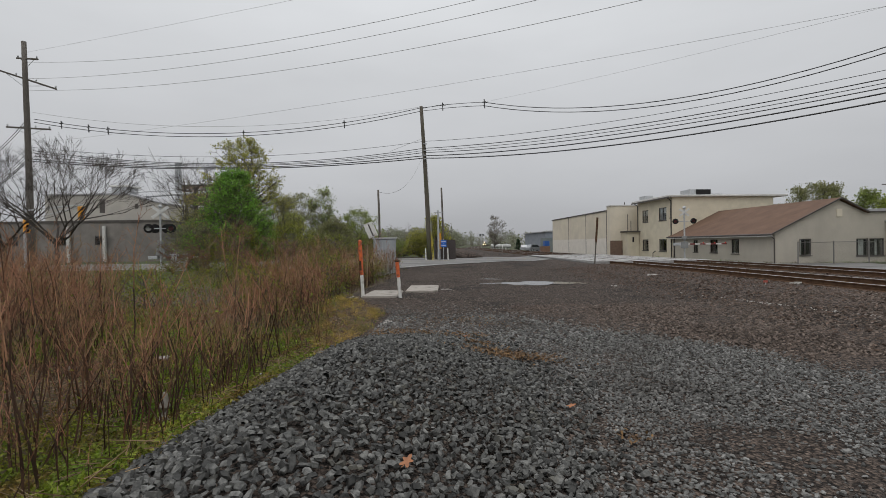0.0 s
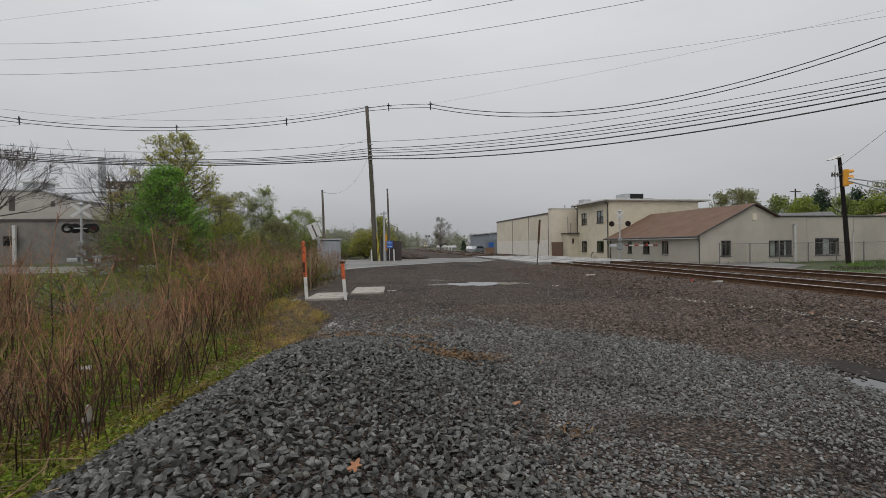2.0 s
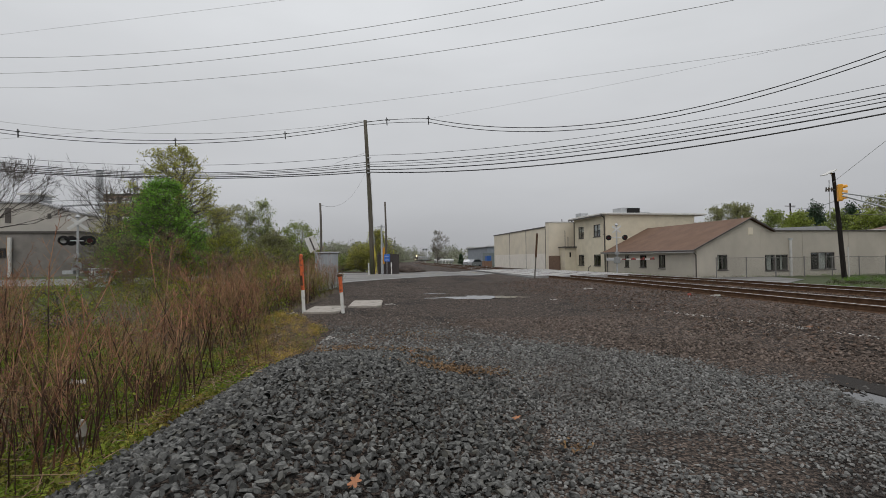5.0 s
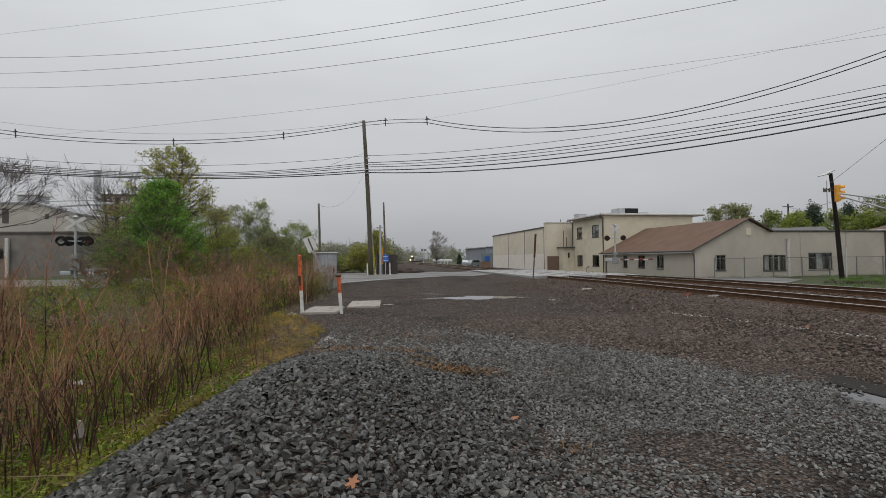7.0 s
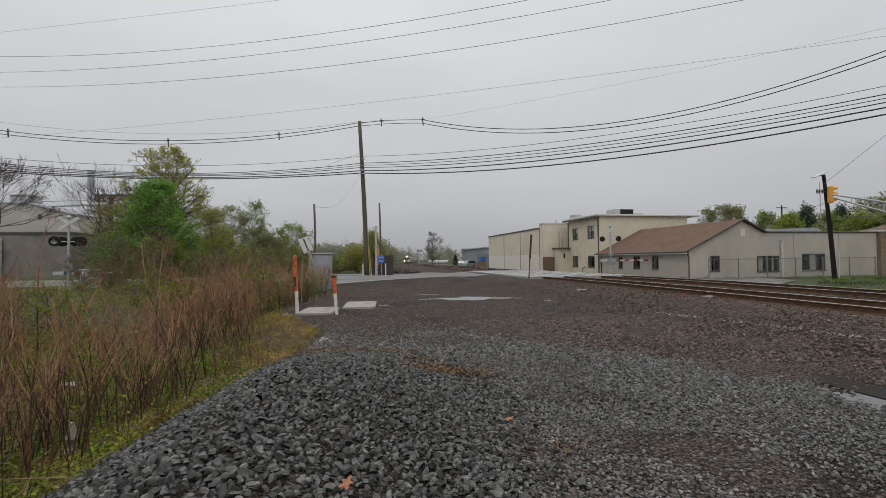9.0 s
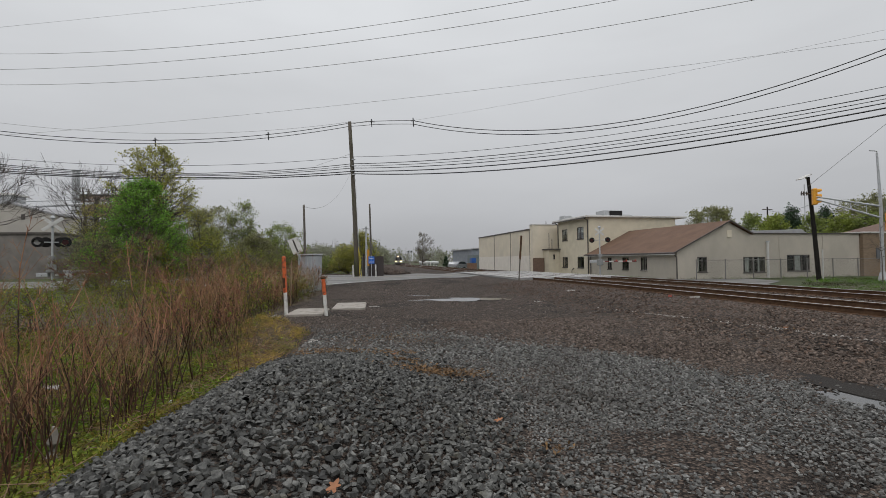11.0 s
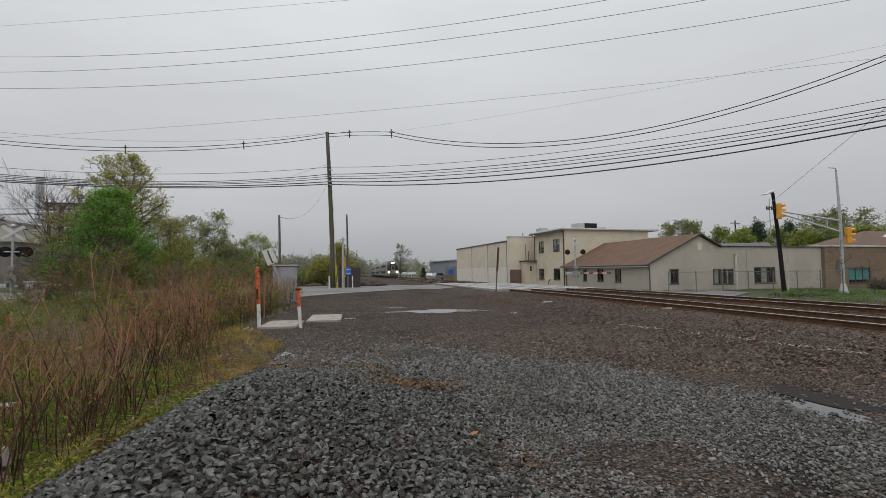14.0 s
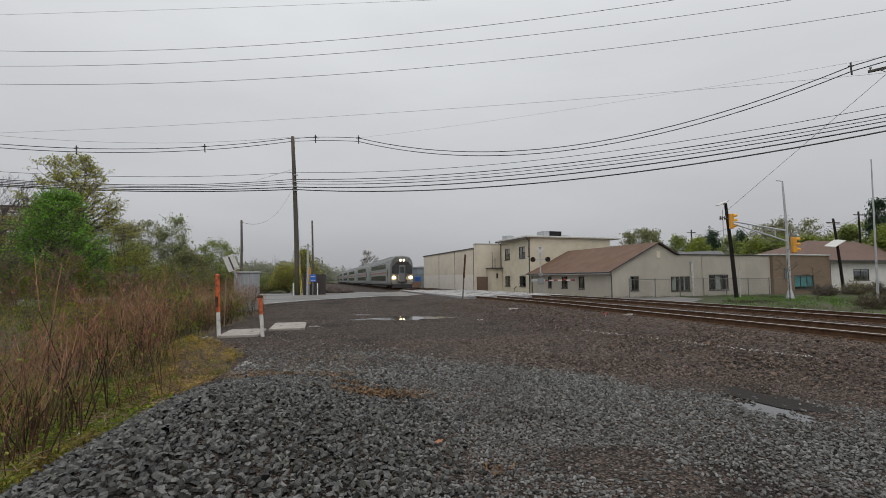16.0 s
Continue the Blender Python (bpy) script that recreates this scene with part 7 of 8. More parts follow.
# dead thatch: short broken stems and litter that cover the soil between the stalks
tx, ty = plant_field(-14, -1, 2.4, 17, 190, lambda x, y: rs.uniform(0, 1, len(x)) < np.clip(1.3 - 1.5 * patch(x, y, 1.1, 7.0), 0.15, 1) * smooth01(20, 9, y) * (0.25 + 0.75 * smooth01(4.5, 7, y)))
n = len(tx)
ta, tl = rs.uniform(0, 6.28, n), rs.uniform(0.06, 0.26, n)
tz = ground_z(tx, ty) + rs.uniform(0.0, 0.14, n)
v, f = prisms(np.stack([tx, ty, tz, tx + np.cos(ta) * tl, ty + np.sin(ta) * tl, tz + rs.uniform(-0.03, 0.1, n), np.full(n, 0.0045), np.full(n, 0.0025)], 1), 3)
mesh_np("dead_thatch", v, f, M_THATCH, "matted dead stems on the soil between the weeds", "weeds")
# broken stalks lying at the heap's foot and among the weeds
fx, fy = plant_field(-9, -1.9, 2.6, 12, 0.9)
fa = rs.uniform(0, 6.28, len(fx))
fl_ = rs.uniform(0.25, 0.8, len(fx))
ex, ey = fx + np.cos(fa) * fl_, fy + np.sin(fa) * fl_
fz, ez = ground_z(fx, fy) + rs.uniform(0.02, 0.12, len(fx)), ground_z(ex, ey) + rs.uniform(0.03, 0.35, len(fx))
v, f = prisms(np.stack([fx, fy, fz, ex, ey, ez, np.full(len(fx), 0.006), np.full(len(fx), 0.003)], 1), 4)
mesh_np("fallen_stalks", v, f, M_STRAW, "pale broken stalks lying in the weeds", "weeds")

# green undergrowth close to the soil, and taller sprays here and there
x, y = plant_field(-14, -1, 2.0, 16, 2100, lambda x, y: rs.uniform(0, 1, len(x)) < np.clip(2.4 * patch(x, y, 1.1, 7.0) - 0.42 + 0.6 * smooth01(6.5, 4.5, y) + 0.2 * hollow(x, y), 0.05, 1) * smooth01(17, 9, y) * np.where(x > tall_edge(y) - 0.15, np.interp(y, [4.5, 7.5], [0.5, 0.15]), 1))
P = np.stack([x, y, ground_z(x, y) + rs.uniform(0.0, 0.16, len(x)) ** 1.2], 1)
v, f = leaves(P, 0.04, 0.45, 0.6, 1, 0.5)
mesh_np("undergrowth", v, f, M_UNDER, "low fresh green undergrowth between the stalks", "undergrowth")
cx, cy = plant_field(-18, -1, 4, 31, 4.4, lambda x, y: rs.uniform(0, 1, len(x)) < 0.25 + 0.75 * smooth01(8, 14, y), tall_edge)
n = 36
ang, rad = rs.uniform(0, 6.28, (len(cx), n)), np.abs(rs.normal(0, 0.28, (len(cx), n)))
X, Y = cx[:, None] + np.cos(ang) * rad, cy[:, None] + np.sin(ang) * rad
Z = ground_z(X, Y) + rs.uniform(0.1, 1.5, X.shape) * rs.uniform(0.3, 1, (len(cx), 1))
v, f = leaves(np.stack([X.ravel(), Y.ravel(), Z.ravel()], 1), 0.05, 0.3, 0.5, 2)
mesh_np("leafy_sprays", v, f, M_UNDER, "yellow-green leafy sprays among the weeds", "undergrowth")


def grass_template(seed, blades, h):
    r = random.Random(seed)
    segs = []
    for _ in range(blades):
        a = r.uniform(0, 6.28)
        p = Vector((r.gauss(0, 0.05), r.gauss(0, 0.05), -0.02))
        m = p + Vector((math.cos(a) * 0.25, math.sin(a) * 0.25, 1)).normalized() * h * r.uniform(0.4, 0.7)
        e = m + Vector((math.cos(a) * 0.9, math.sin(a) * 0.9, 0.5)).normalized() * h * r.uniform(0.3, 0.5)
        segs += [(*p, *m, 0.0028, 0.002), (*m, *e, 0.002, 0.0006)]
    return prisms(segs, 3)


GRASS = [grass_template(i, 14, 0.2) for i in range(6)]
x, y = plant_field(-9, -0.5, 3, 15.5, 60, lambda x, y: (x > tall_edge(y) - 0.5) & (rs.uniform(0, 1, len(x)) < (0.3 + 0.6 * smooth01(6.5, 8.5, y)) * np.clip(2.2 * patch(x, y, 2.3, 5.0) - 0.45, 0.05, 1)))
S = rs.uniform(0.5, 1.1, len(x))
R = euler_np(rs.normal(0, 0.1, len(x)), rs.normal(0, 0.1, len(x)), rs.uniform(0, 6.28, len(x)))
v, f = scatter(GRASS, np.stack([x, y, ground_z(x, y)], 1), S, R)
mesh_np("yellow_grass", v, f, M_GOLD, "yellowish grass along the edge of the gravel", "grass")


# ---- trees ----
PROFILES = {
    "oval": lambda u: math.sqrt(max(0.0, 1 - (2 * u - 1) ** 2)),
    "egg": lambda u: math.sin(math.pi * min(1, u ** 0.62)) ** 0.8 * (1 if u > 0.05 else 0.7),
    "dome": lambda u: 0.25 + 0.85 * math.sqrt(max(0.0, 1 - u ** 1.4)) if u < 0.97 else 0.12,
    "spire": lambda u: 0.06 + 0.98 * (1 - u) ** 0.68 * min(1.0, 0.8 + 1.6 * u),
    "crown": lambda u: min(1.0, 0.55 + 2.2 * u) * math.sqrt(max(0.0, 1 - u ** 1.5)),
    "cone": lambda u: (1 - u) ** 0.8,
    "vase": lambda u: (0.25 + 0.75 * u ** 0.8) * math.sqrt(max(0.0, 1 - u ** 5)),
}


def tree(name, x, y, h, rad, label, leaf_mat, n_leaf, leaf_size, seed, shape="oval", low=0.2, knots=70, twigs=6, cloud=0.45, trunk=0.16, stems=1, twig_len=0.9, twig_r=0.01, bark=None):
    """A tapered trunk, limbs that reach out to knots within the crown's outline, twigs on them, and leaves gathered round the twigs."""
    r = random.Random(seed)
    t = thing(name, pose(x, y, gz(x, y)), label, "tree")
    segs, tips = [], []
    prof = PROFILES[shape]
    lobes = [(r.uniform(0, 6.28), r.uniform(0.75, 1.2)) for _ in range(5)]
    trunks = []
    for s in range(stems):
        lean = Vector((r.gauss(0, 0.05 + 0.12 * (stems > 1)), r.gauss(0, 0.05 + 0.12 * (stems > 1)), 1))
        n = 8
        pts = [Vector((r.gauss(0, 0.12) * (stems > 1), r.gauss(0, 0.12) * (stems > 1), -0.2))]
        for i in range(n):
            pts.append(pts[-1] + Vector((lean.x + r.gauss(0, 0.05), lean.y + r.gauss(0, 0.05), 1)) * (h * 0.9 + 0.2) / n)
        trunks.append(pts)
        for i in range(n):
            r0, r1 = trunk * (1 - i / n * 0.85), trunk * (1 - (i + 1) / n * 0.85)
            segs.append((*pts[i], *pts[i + 1], r0, r1))
    for k in range(knots):
        u = r.random() ** 0.9
        zz = h * (low + (0.99 - low) * u)
        a = r.uniform(0, 6.28)
        lob = sum(w * max(0, math.cos(a - b)) for b, w in lobes) / 1.7 * 0.4 + 0.72
        rr = rad * prof(u) * lob * (r.uniform(0.35, 1.0) ** 0.5)
        pts = r.choice(trunks)
        zt = max(h * low * r.uniform(0.7, 1.5), zz - rr * r.uniform(0.5, 1.1))
        fi = min(len(pts) - 1.01, max(0, (zt + 0.2) / (h * 0.9 + 0.2) * (len(pts) - 1)))
        st = pts[int(fi)].lerp(pts[int(fi) + 1], fi - int(fi))
        top = pts[-1]
        end = Vector((math.cos(a) * rr, math.sin(a) * rr, zz))
        mid = st.lerp(end, 0.5) + Vector((r.gauss(0, 0.12), r.gauss(0, 0.12), -0.08)) * rr * 0.5
        br = max(0.016, trunk * 0.34 * (1.1 - u * 0.7))
        segs.append((*st, *mid, br, br * 0.65))
        segs.append((*mid, *end, br * 0.65, br * 0.3))
        for _ in range(twigs):
            q = mid.lerp(end, r.uniform(0.1, 1.0))
            d = Vector((math.cos(a) * 0.6 + r.gauss(0, 0.6), math.sin(a) * 0.6 + r.gauss(0, 0.6), r.uniform(-0.1, 1.1))).normalized()
            ln = twig_len * r.uniform(0.5, 1.2)
            e1 = q + d * ln * 0.5
            e2 = e1 + (d + Vector((r.gauss(0, 0.35), r.gauss(0, 0.35), r.gauss(0.1, 0.3)))).normalized() * ln * 0.5
            e3 = e1 + (d + Vector((r.gauss(0, 0.6), r.gauss(0, 0.6), r.gauss(0.1, 0.4)))).normalized() * ln * 0.45
            segs += [(*q, *e1, twig_r * 1.4, twig_r), (*e1, *e2, twig_r, twig_r * 0.6), (*e1, *e3, twig_r, twig_r * 0.6)]
            tips += [e1, e2, e3, e1.lerp(e2, 0.5), e1.lerp(e3, 0.6)]
    v, f = prisms(np.array(segs), 3 if y > 45 or twig_r < 0.012 else 4)
    mesh_np("trunk", v, f, bark or M_BARK, kind="", parent=t)
    if n_leaf:
        q = np.random.RandomState(seed)
        T = np.array([tuple(p) for p in tips])
        C = T[q.randint(0, len(T), n_leaf)] + q.uniform(-1, 1, (n_leaf, 3)) * cloud * (1, 1, 0.85)
        C[:, 2] = np.maximum(C[:, 2], 0.05)
        v, f = leaves(C, leaf_size, 0.2, 0.6, seed)
        mesh_np("crown", v, f, leaf_mat, kind="", parent=t)
    return t


tree("broadleaf_tree", -18.0, 42.5, 11.2, 4.3, "tall spring tree with sparse yellow-green young leaves", M_LEAFYEL, 9500, 0.14, 21, "crown", 0.42, 130, 7, 0.17, 0.18, 1, 0.8, 0.008)
tree("broadleaf_tree", -16.2, 36.5, 7.3, 3.7, "dense bright green young tree", M_LEAFGREEN, 26000, 0.115, 5, "spire", 0.06, 300, 7, 0.2, 0.14, 1, 0.65)


def bare_tree(x, y, h, label, seed, limbs=5, spread=0.62, thick=0.2, trunk_h=0.22, depth=6, fine=0.009):
    """A leafless tree: a short trunk whose limbs fork again and again into fine twigs."""
    r = random.Random(seed)
    t = thing("bare_tree", pose(x, y, gz(x, y)), label, "tree")
    segs = []

    def grow(p, d, ln, rad, k):
        q = p + d * ln * 0.55
        d2 = (d + Vector((r.gauss(0, 0.12), r.gauss(0, 0.12), 0.06))).normalized()
        e = q + d2 * ln * 0.45
        segs.append((*p, *q, rad, rad * 0.85))
        segs.append((*q, *e, rad * 0.85, rad * 0.68))
        if k == 0:
            return
        for c in range(3 if k < 3 or r.random() < 0.45 else 2):
            ax = Vector((r.gauss(0, 1), r.gauss(0, 1), r.gauss(0, 0.5))).normalized()
            nd = (d2 + ax * r.uniform(0.35, 0.85) + Vector((0, 0, 0.1))).normalized()
            grow(e if c else q.lerp(e, 0.6), nd, ln * r.uniform(0.66, 0.86), max(fine, rad * r.uniform(0.46, 0.62)), k - 1)

    top = Vector((r.gauss(0, 0.15), r.gauss(0, 0.15), h * trunk_h))
    segs.append((0, 0, -0.3, *top, thick, thick * 0.8))
    for i in range(limbs):
        a = 2 * math.pi * (i + r.uniform(-0.3, 0.3)) / limbs
        s2 = spread * r.uniform(0.6, 1.4)
        grow(top * r.uniform(0.8, 1.0), Vector((math.cos(a) * s2, math.sin(a) * s2, 0.8)).normalized(), h * 0.3, thick * 0.5, depth - 1)
    v, f = prisms(np.array(segs), 3)
    mesh_np("trunk", v, f, M_BARKDARK, kind="", parent=t)
    return t


bare_tree(-29.6, 36.0, 8.4, "spreading leafless tree with dark branches", 9, 8, 0.95, 0.2, 0.3, 7)
bare_tree(-34.5, 37.0, 7.6, "leafless tree behind the tall power pole", 10, 7, 1.0, 0.2, 0.28, 6)
bare_tree(-21.6, 41, 8.8, "thin leafless tree beside the green tree", 12, 4, 0.35, 0.12, 0.3, 5)
tree("bare_tree", 17.6, 160, 11.4, 2.8, "lone half-bare tree beside the line", M_LEAFOLIVE, 900, 0.16, 15, "oval", 0.12, 150, 7, 0.2, 0.2, 1, 1.0, 0.022, M_BARKGREY)
bare_tree(-23.2, 44, 8.2, "thin leafless tree beside the green tree", 13, 4, 0.35, 0.12, 0.3, 5)
tree("shrub", -21.2, 40, 8.2, 1.9, "thin leafless tree with reddish buds", M_LEAFOLIVE, 700, 0.08, 31, "vase", 0.25, 45, 6, 0.25, 0.1, 3, 1.1, 0.012)
tree("shrub", -19.4, 37.0, 5.6, 1.7, "half-leafed yellowish tall shrub", M_LEAFYEL, 3800, 0.09, 33, "egg", 0.1, 60, 5, 0.25, 0.08, 3, 0.7)
tree("shrub", -12.4, 37.5, 5.4, 1.5, "yellowish roadside shrub with fresh leaves", M_LEAFYEL, 4200, 0.09, 34, "egg", 0.08, 60, 5, 0.25, 0.08, 3, 0.7)
tree("shrub", -11.2, 34.5, 2.9, 1.7, "low leafy green shrub", M_SPROUT, 4600, 0.1, 36, "oval", 0.02, 50, 5, 0.25, 0.06, 3, 0.6)
tree("shrub", -14.2, 33.0, 2.7, 1.9, "low yellow-green shrub in the weeds", M_SPROUT, 4600, 0.1, 37, "oval", 0.02, 50, 5, 0.25, 0.06, 3, 0.6)
tree("shrub", -17.6, 33.4, 3.1, 1.9, "brownish green shrub in the weeds", M_LEAFOLIVE, 3600, 0.09, 47, "oval", 0.02, 60, 6, 0.25, 0.06, 3, 0.7)
tree("shrub", -8.2, 33.6, 2.4, 1.5, "low yellow-green roadside shrub", M_SPROUT, 3200, 0.09, 48, "oval", 0.02, 50, 5, 0.25, 0.06, 3, 0.6)
for sx, sy, sh, sr, seed in ((-3.9, 16.3, 1.25, 0.75, 301), (-3.5, 21.0, 1.35, 0.8, 302), (-5.6, 14.6, 1.2, 0.8, 303), (-7.2, 18.0, 1.4, 1.0, 304), (-9.5, 15.0, 1.2, 0.9, 305), (-6.0, 24.5, 1.6, 1.1, 306), (-10.5, 22.0, 1.5, 1.1, 307)):
    tree("shrub", sx, sy, sh, sr, "small yellow-green leafy shrub among the weeds", M_SPROUT, 1300, 0.065, seed, "oval", 0.05, 26, 5, 0.14, 0.03, 3, 0.35, 0.005)
for i, (sx, sy, sh, sr) in enumerate(((-8.4, 28.5, 2.1, 1.3), (-10.6, 29.6, 2.4, 1.5), (-12.8, 28.4, 2.3, 1.4), (-15.0, 29.8, 2.6, 1.5), (-7.0, 30.2, 2.0, 1.2), (-13.6, 31.4, 3.4, 1.0), (-17.6, 30.4, 2.2, 1.4))):
    tree("shrub", sx, sy, sh, sr, "leafless reddish-brown shrub among the weeds", M_SPROUT, 150, 0.07, 320 + i, "vase", 0.1, 40, 6, 0.1, 0.03, 4, 0.5, 0.007, M_TWIG)
tree("shrub", -4.7, 19.5, 1.6, 0.8, "small leafy roadside shrub", M_UNDER, 1500, 0.06, 38, "oval", 0.02, 30, 5, 0.15, 0.03, 3, 0.35, 0.005)
for i, (tx, ty, h, rad, mat, n, shape, lab) in enumerate((
        (-18.6, 60, 8.3, 2.8, M_LEAFOLIVE, 5600, "oval", "half-bare spring tree"), (-15.4, 60, 8.6, 2.2, M_LEAFMID, 3200, "vase", "half-bare spring tree"),
        (-12.0, 66, 6.2, 3.6, M_LEAFMID, 9000, "oval", "round olive-green tree"), (-21.5, 58, 8.0, 2.6, M_LEAFMID, 4200, "oval", "spring tree with pale green leaves"),
        (-2.9, 60, 3.2, 1.6, M_LEAFYEL, 4200, "egg", "young yellow-green tree"), (-3.4, 92, 2.6, 2.6, M_LEAFMID, 4200, "egg", "green tree by the branch line"),
        (-0.9, 58, 4.6, 1.3, M_LEAFYEL, 3600, "egg", "bushy yellow-green tree"), (-19.5, 98, 3.8, 3.6, M_LEAFOLIVE, 4800, "egg", "green tree by the branch line"),
        (-25.5, 60, 8.4, 2.8, M_LEAFMID, 4200, "oval", "pale green spring tree"),
        (-16.5, 52, 4.6, 2.6, M_LEAFMID, 5200, "egg", "leafy green thicket"), (-12.2, 53, 4.0, 2.4, M_LEAFOLIVE, 4600, "egg", "leafy olive thicket"), (-20.5, 51, 5.0, 2.6, M_LEAFMID, 4600, "egg", "leafy green thicket"),
        (-5.6, 64, 1.7, 2.2, M_LEAFMID, 3000, "egg", "low green bush"), (-18.0, 86, 5.4, 3.4, M_LEAFOLIVE, 4200, "oval", "olive-green tree"), (-28.5, 55, 6.0, 2.8, M_LEAFOLIVE, 3600, "egg", "olive-green tree"))):
    tree("far_tree", tx, ty, h, rad, lab + " in the distance" if ty > 80 else lab + " beyond the road", mat, int(n * 1.1), 0.19 if ty < 80 else 0.26, 60 + i, shape, 0.1 if shape != "vase" else 0.3, 80, 4, 0.38, 0.14, 2, 1.0, 0.016 if ty < 80 else 0.03, M_BARKGREY)
# trees behind the street's houses
for i, (tx, ty, h, rad, mat, shape) in enumerate((
        (59.3, 74.2, 10.3, 6.4, M_LEAFOLIVE, "dome"), (60.6, 66.6, 8.2, 3.2, M_LEAFMID, "egg"), (58.4, 60.4, 7.3, 2.8, M_LEAFDEEP, "egg"), (68.4, 67.3, 9.6, 2.0, M_CONIFER, "cone"), (64.4, 59.9, 7.7, 2.6, M_LEAFMID, "egg"),
        (74.5, 66.7, 9.4, 1.5, M_CONIFER, "cone"), (63.7, 54.8, 6.9, 2.6, M_LEAFDEEP, "egg"), (78.8, 61.5, 11.4, 6.8, M_LEAFOLIVE, "dome"), (65.4, 52.7, 7.1, 3.0, M_LEAFMID, "egg"), (69.2, 51.0, 7.3, 3.0, M_LEAFDEEP, "egg"),
        (76.8, 50.7, 8.8, 2.8, M_LEAFMID, "egg"), (81.2, 51.3, 9.5, 2.8, M_LEAFDEEP, "oval"), (75.3, 45.6, 12.2, 2.6, M_CONIFER, "cone"), (79.7, 45.9, 13.0, 2.8, M_CONIFER, "cone"), (69.0, 47.8, 6.8, 2.4, M_LEAFMID, "egg"), (70.7, 41.8, 7.6, 2.2, M_LEAFDEEP, "egg"), (55.5, 67.0, 6.6, 2.6, M_LEAFDEEP, "egg"), (87.0, 58.0, 9.0, 4.0, M_LEAFMID, "oval"))):
    tree("far_tree", tx, ty, h, rad, "spring green tree behind the houses" if mat != M_CONIFER else "dark conifer behind the houses", mat, 20000 if rad > 4.5 else 6000, 0.27, 90 + i, shape, 0.08, 170 if rad > 4.5 else 60, 4, 0.5, 0.16, 1, 1.0, 0.02)


def far_woods():
    """A ragged belt of woodland that closes the distance; its pale colours stand in for haze."""
    q = np.random.RandomState(7)
    P, G, K = [], [], []
    for i in range(1000):
        if i % 5 in (0, 1):
            y = q.uniform(440, 690)
            x = q.uniform(-0.6, 0.16) * y
            h = q.uniform(11, 18)
        elif i % 5 == 4:
            y = q.uniform(220, 430)
            x = float(track_x(y)) + 16 + abs(q.normal(0, 1)) * 0.6 * y
            h = q.uniform(5.5, 9)
        else:
            y = q.uniform(230, 430)
            x = float(track_x(y)) - 9 - abs(q.normal(0, 1)) * 0.16 * y
            h = q.uniform(8, 14)
        if abs(x - (float(track_x(y)) + 2)) < 7:
            continue
        n = 105
        c = q.normal(0, 1, (n, 3))
        c *= (q.uniform(0.3, 1, (n, 1)) ** 0.4) / np.linalg.norm(c, axis=1, keepdims=True) * (3.6, 3.6, 0.5 * h)
        c += (x, y, 0.52 * h - 0.8)
        c[:, 2] = np.maximum(c[:, 2], 0.1)
        (P if i % 4 else G).append(c)
        for _ in range(8):
            a = np.array((x, y, 0)) + q.normal(0, 1.2, 3) * (1, 1, 0)
            e = a + (q.normal(0, 0.9), q.normal(0, 0.9), h * q.uniform(0.6, 1.0))
            K.append((*a, *e, 0.07, 0.02))
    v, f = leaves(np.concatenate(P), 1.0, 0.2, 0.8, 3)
    mesh_np("far_woods", v, f, M_WOODSHAZE, "belt of spring woodland far away, leaf colour paled for haze", "woods")
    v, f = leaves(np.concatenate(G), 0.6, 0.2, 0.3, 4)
    mesh_np("far_bare_woods", v, f, M_WOODSHAZEGREY, "leafless woodland far away, colour greyed for haze", "woods")
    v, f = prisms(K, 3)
    mesh_np("far_trunks", v, f, M_WOODSHAZEGREY, "thin trunks in the far woods, greyed for haze", "woods")


far_woods()


# ---- late additions that need the plant helpers ----
GRASS_WIDE = [grass_template(70 + i, 7, 0.26) for i in range(5)]
for tv, tf in GRASS_WIDE:
    tv[:, :2] *= 2.2
chain_fence()
roadside_green()
tree("conifer", 20.9, 130, 3.0, 1.1, "small dark conifer beside the storage tanks", M_CONIFER, 2600, 0.2, 211, "cone", 0.03, 60, 4, 0.15, 0.08, 1, 0.3, 0.02)
tree("shrub", 42.6, 30.2, 0.7, 0.9, "dark brown leafless hedge shrub", M_LEAFOLIVE, 500, 0.08, 201, "oval", 0.02, 60, 7, 0.3, 0.04, 4, 0.6, 0.012)
tree("shrub", 47.4, 31.0, 0.9, 1.1, "half-green hedge shrub by the white house", M_LEAFYEL, 900, 0.09, 202, "oval", 0.02, 60, 7, 0.3, 0.04, 4, 0.6, 0.012)
tree("shrub", 49.6, 30.4, 1.0, 1.2, "dark brown leafless hedge shrub", M_LEAFOLIVE, 500, 0.08, 203, "oval", 0.02, 60, 7, 0.3, 0.04, 4, 0.6, 0.012)
tree("sapling", 32.3, 25.3, 4.2, 1.1, "thin leafless sapling on the verge", None, 0, 0, 204, "vase", 0.35, 9, 2, 0, 0.045, 1, 0.6, 0.009)
tree("sapling", 34.0, 24.6, 2.6, 0.7, "crooked leafless sapling on the verge", None, 0, 0, 205, "vase", 0.35, 6, 2, 0, 0.04, 1, 0.5, 0.009)

tree("shrub", 28.6, 17.6, 0.55, 1.2, "low brown bramble with olive leaves on the verge", M_LEAFBROWN, 2600, 0.07, 206, "oval", 0.02, 60, 6, 0.2, 0.03, 4, 0.5, 0.008)
tree("shrub", 31.8, 16.4, 0.65, 1.5, "low brown bramble with olive leaves on the verge", M_LEAFBROWN, 2600, 0.07, 207, "oval", 0.02, 60, 6, 0.2, 0.03, 4, 0.5, 0.008)

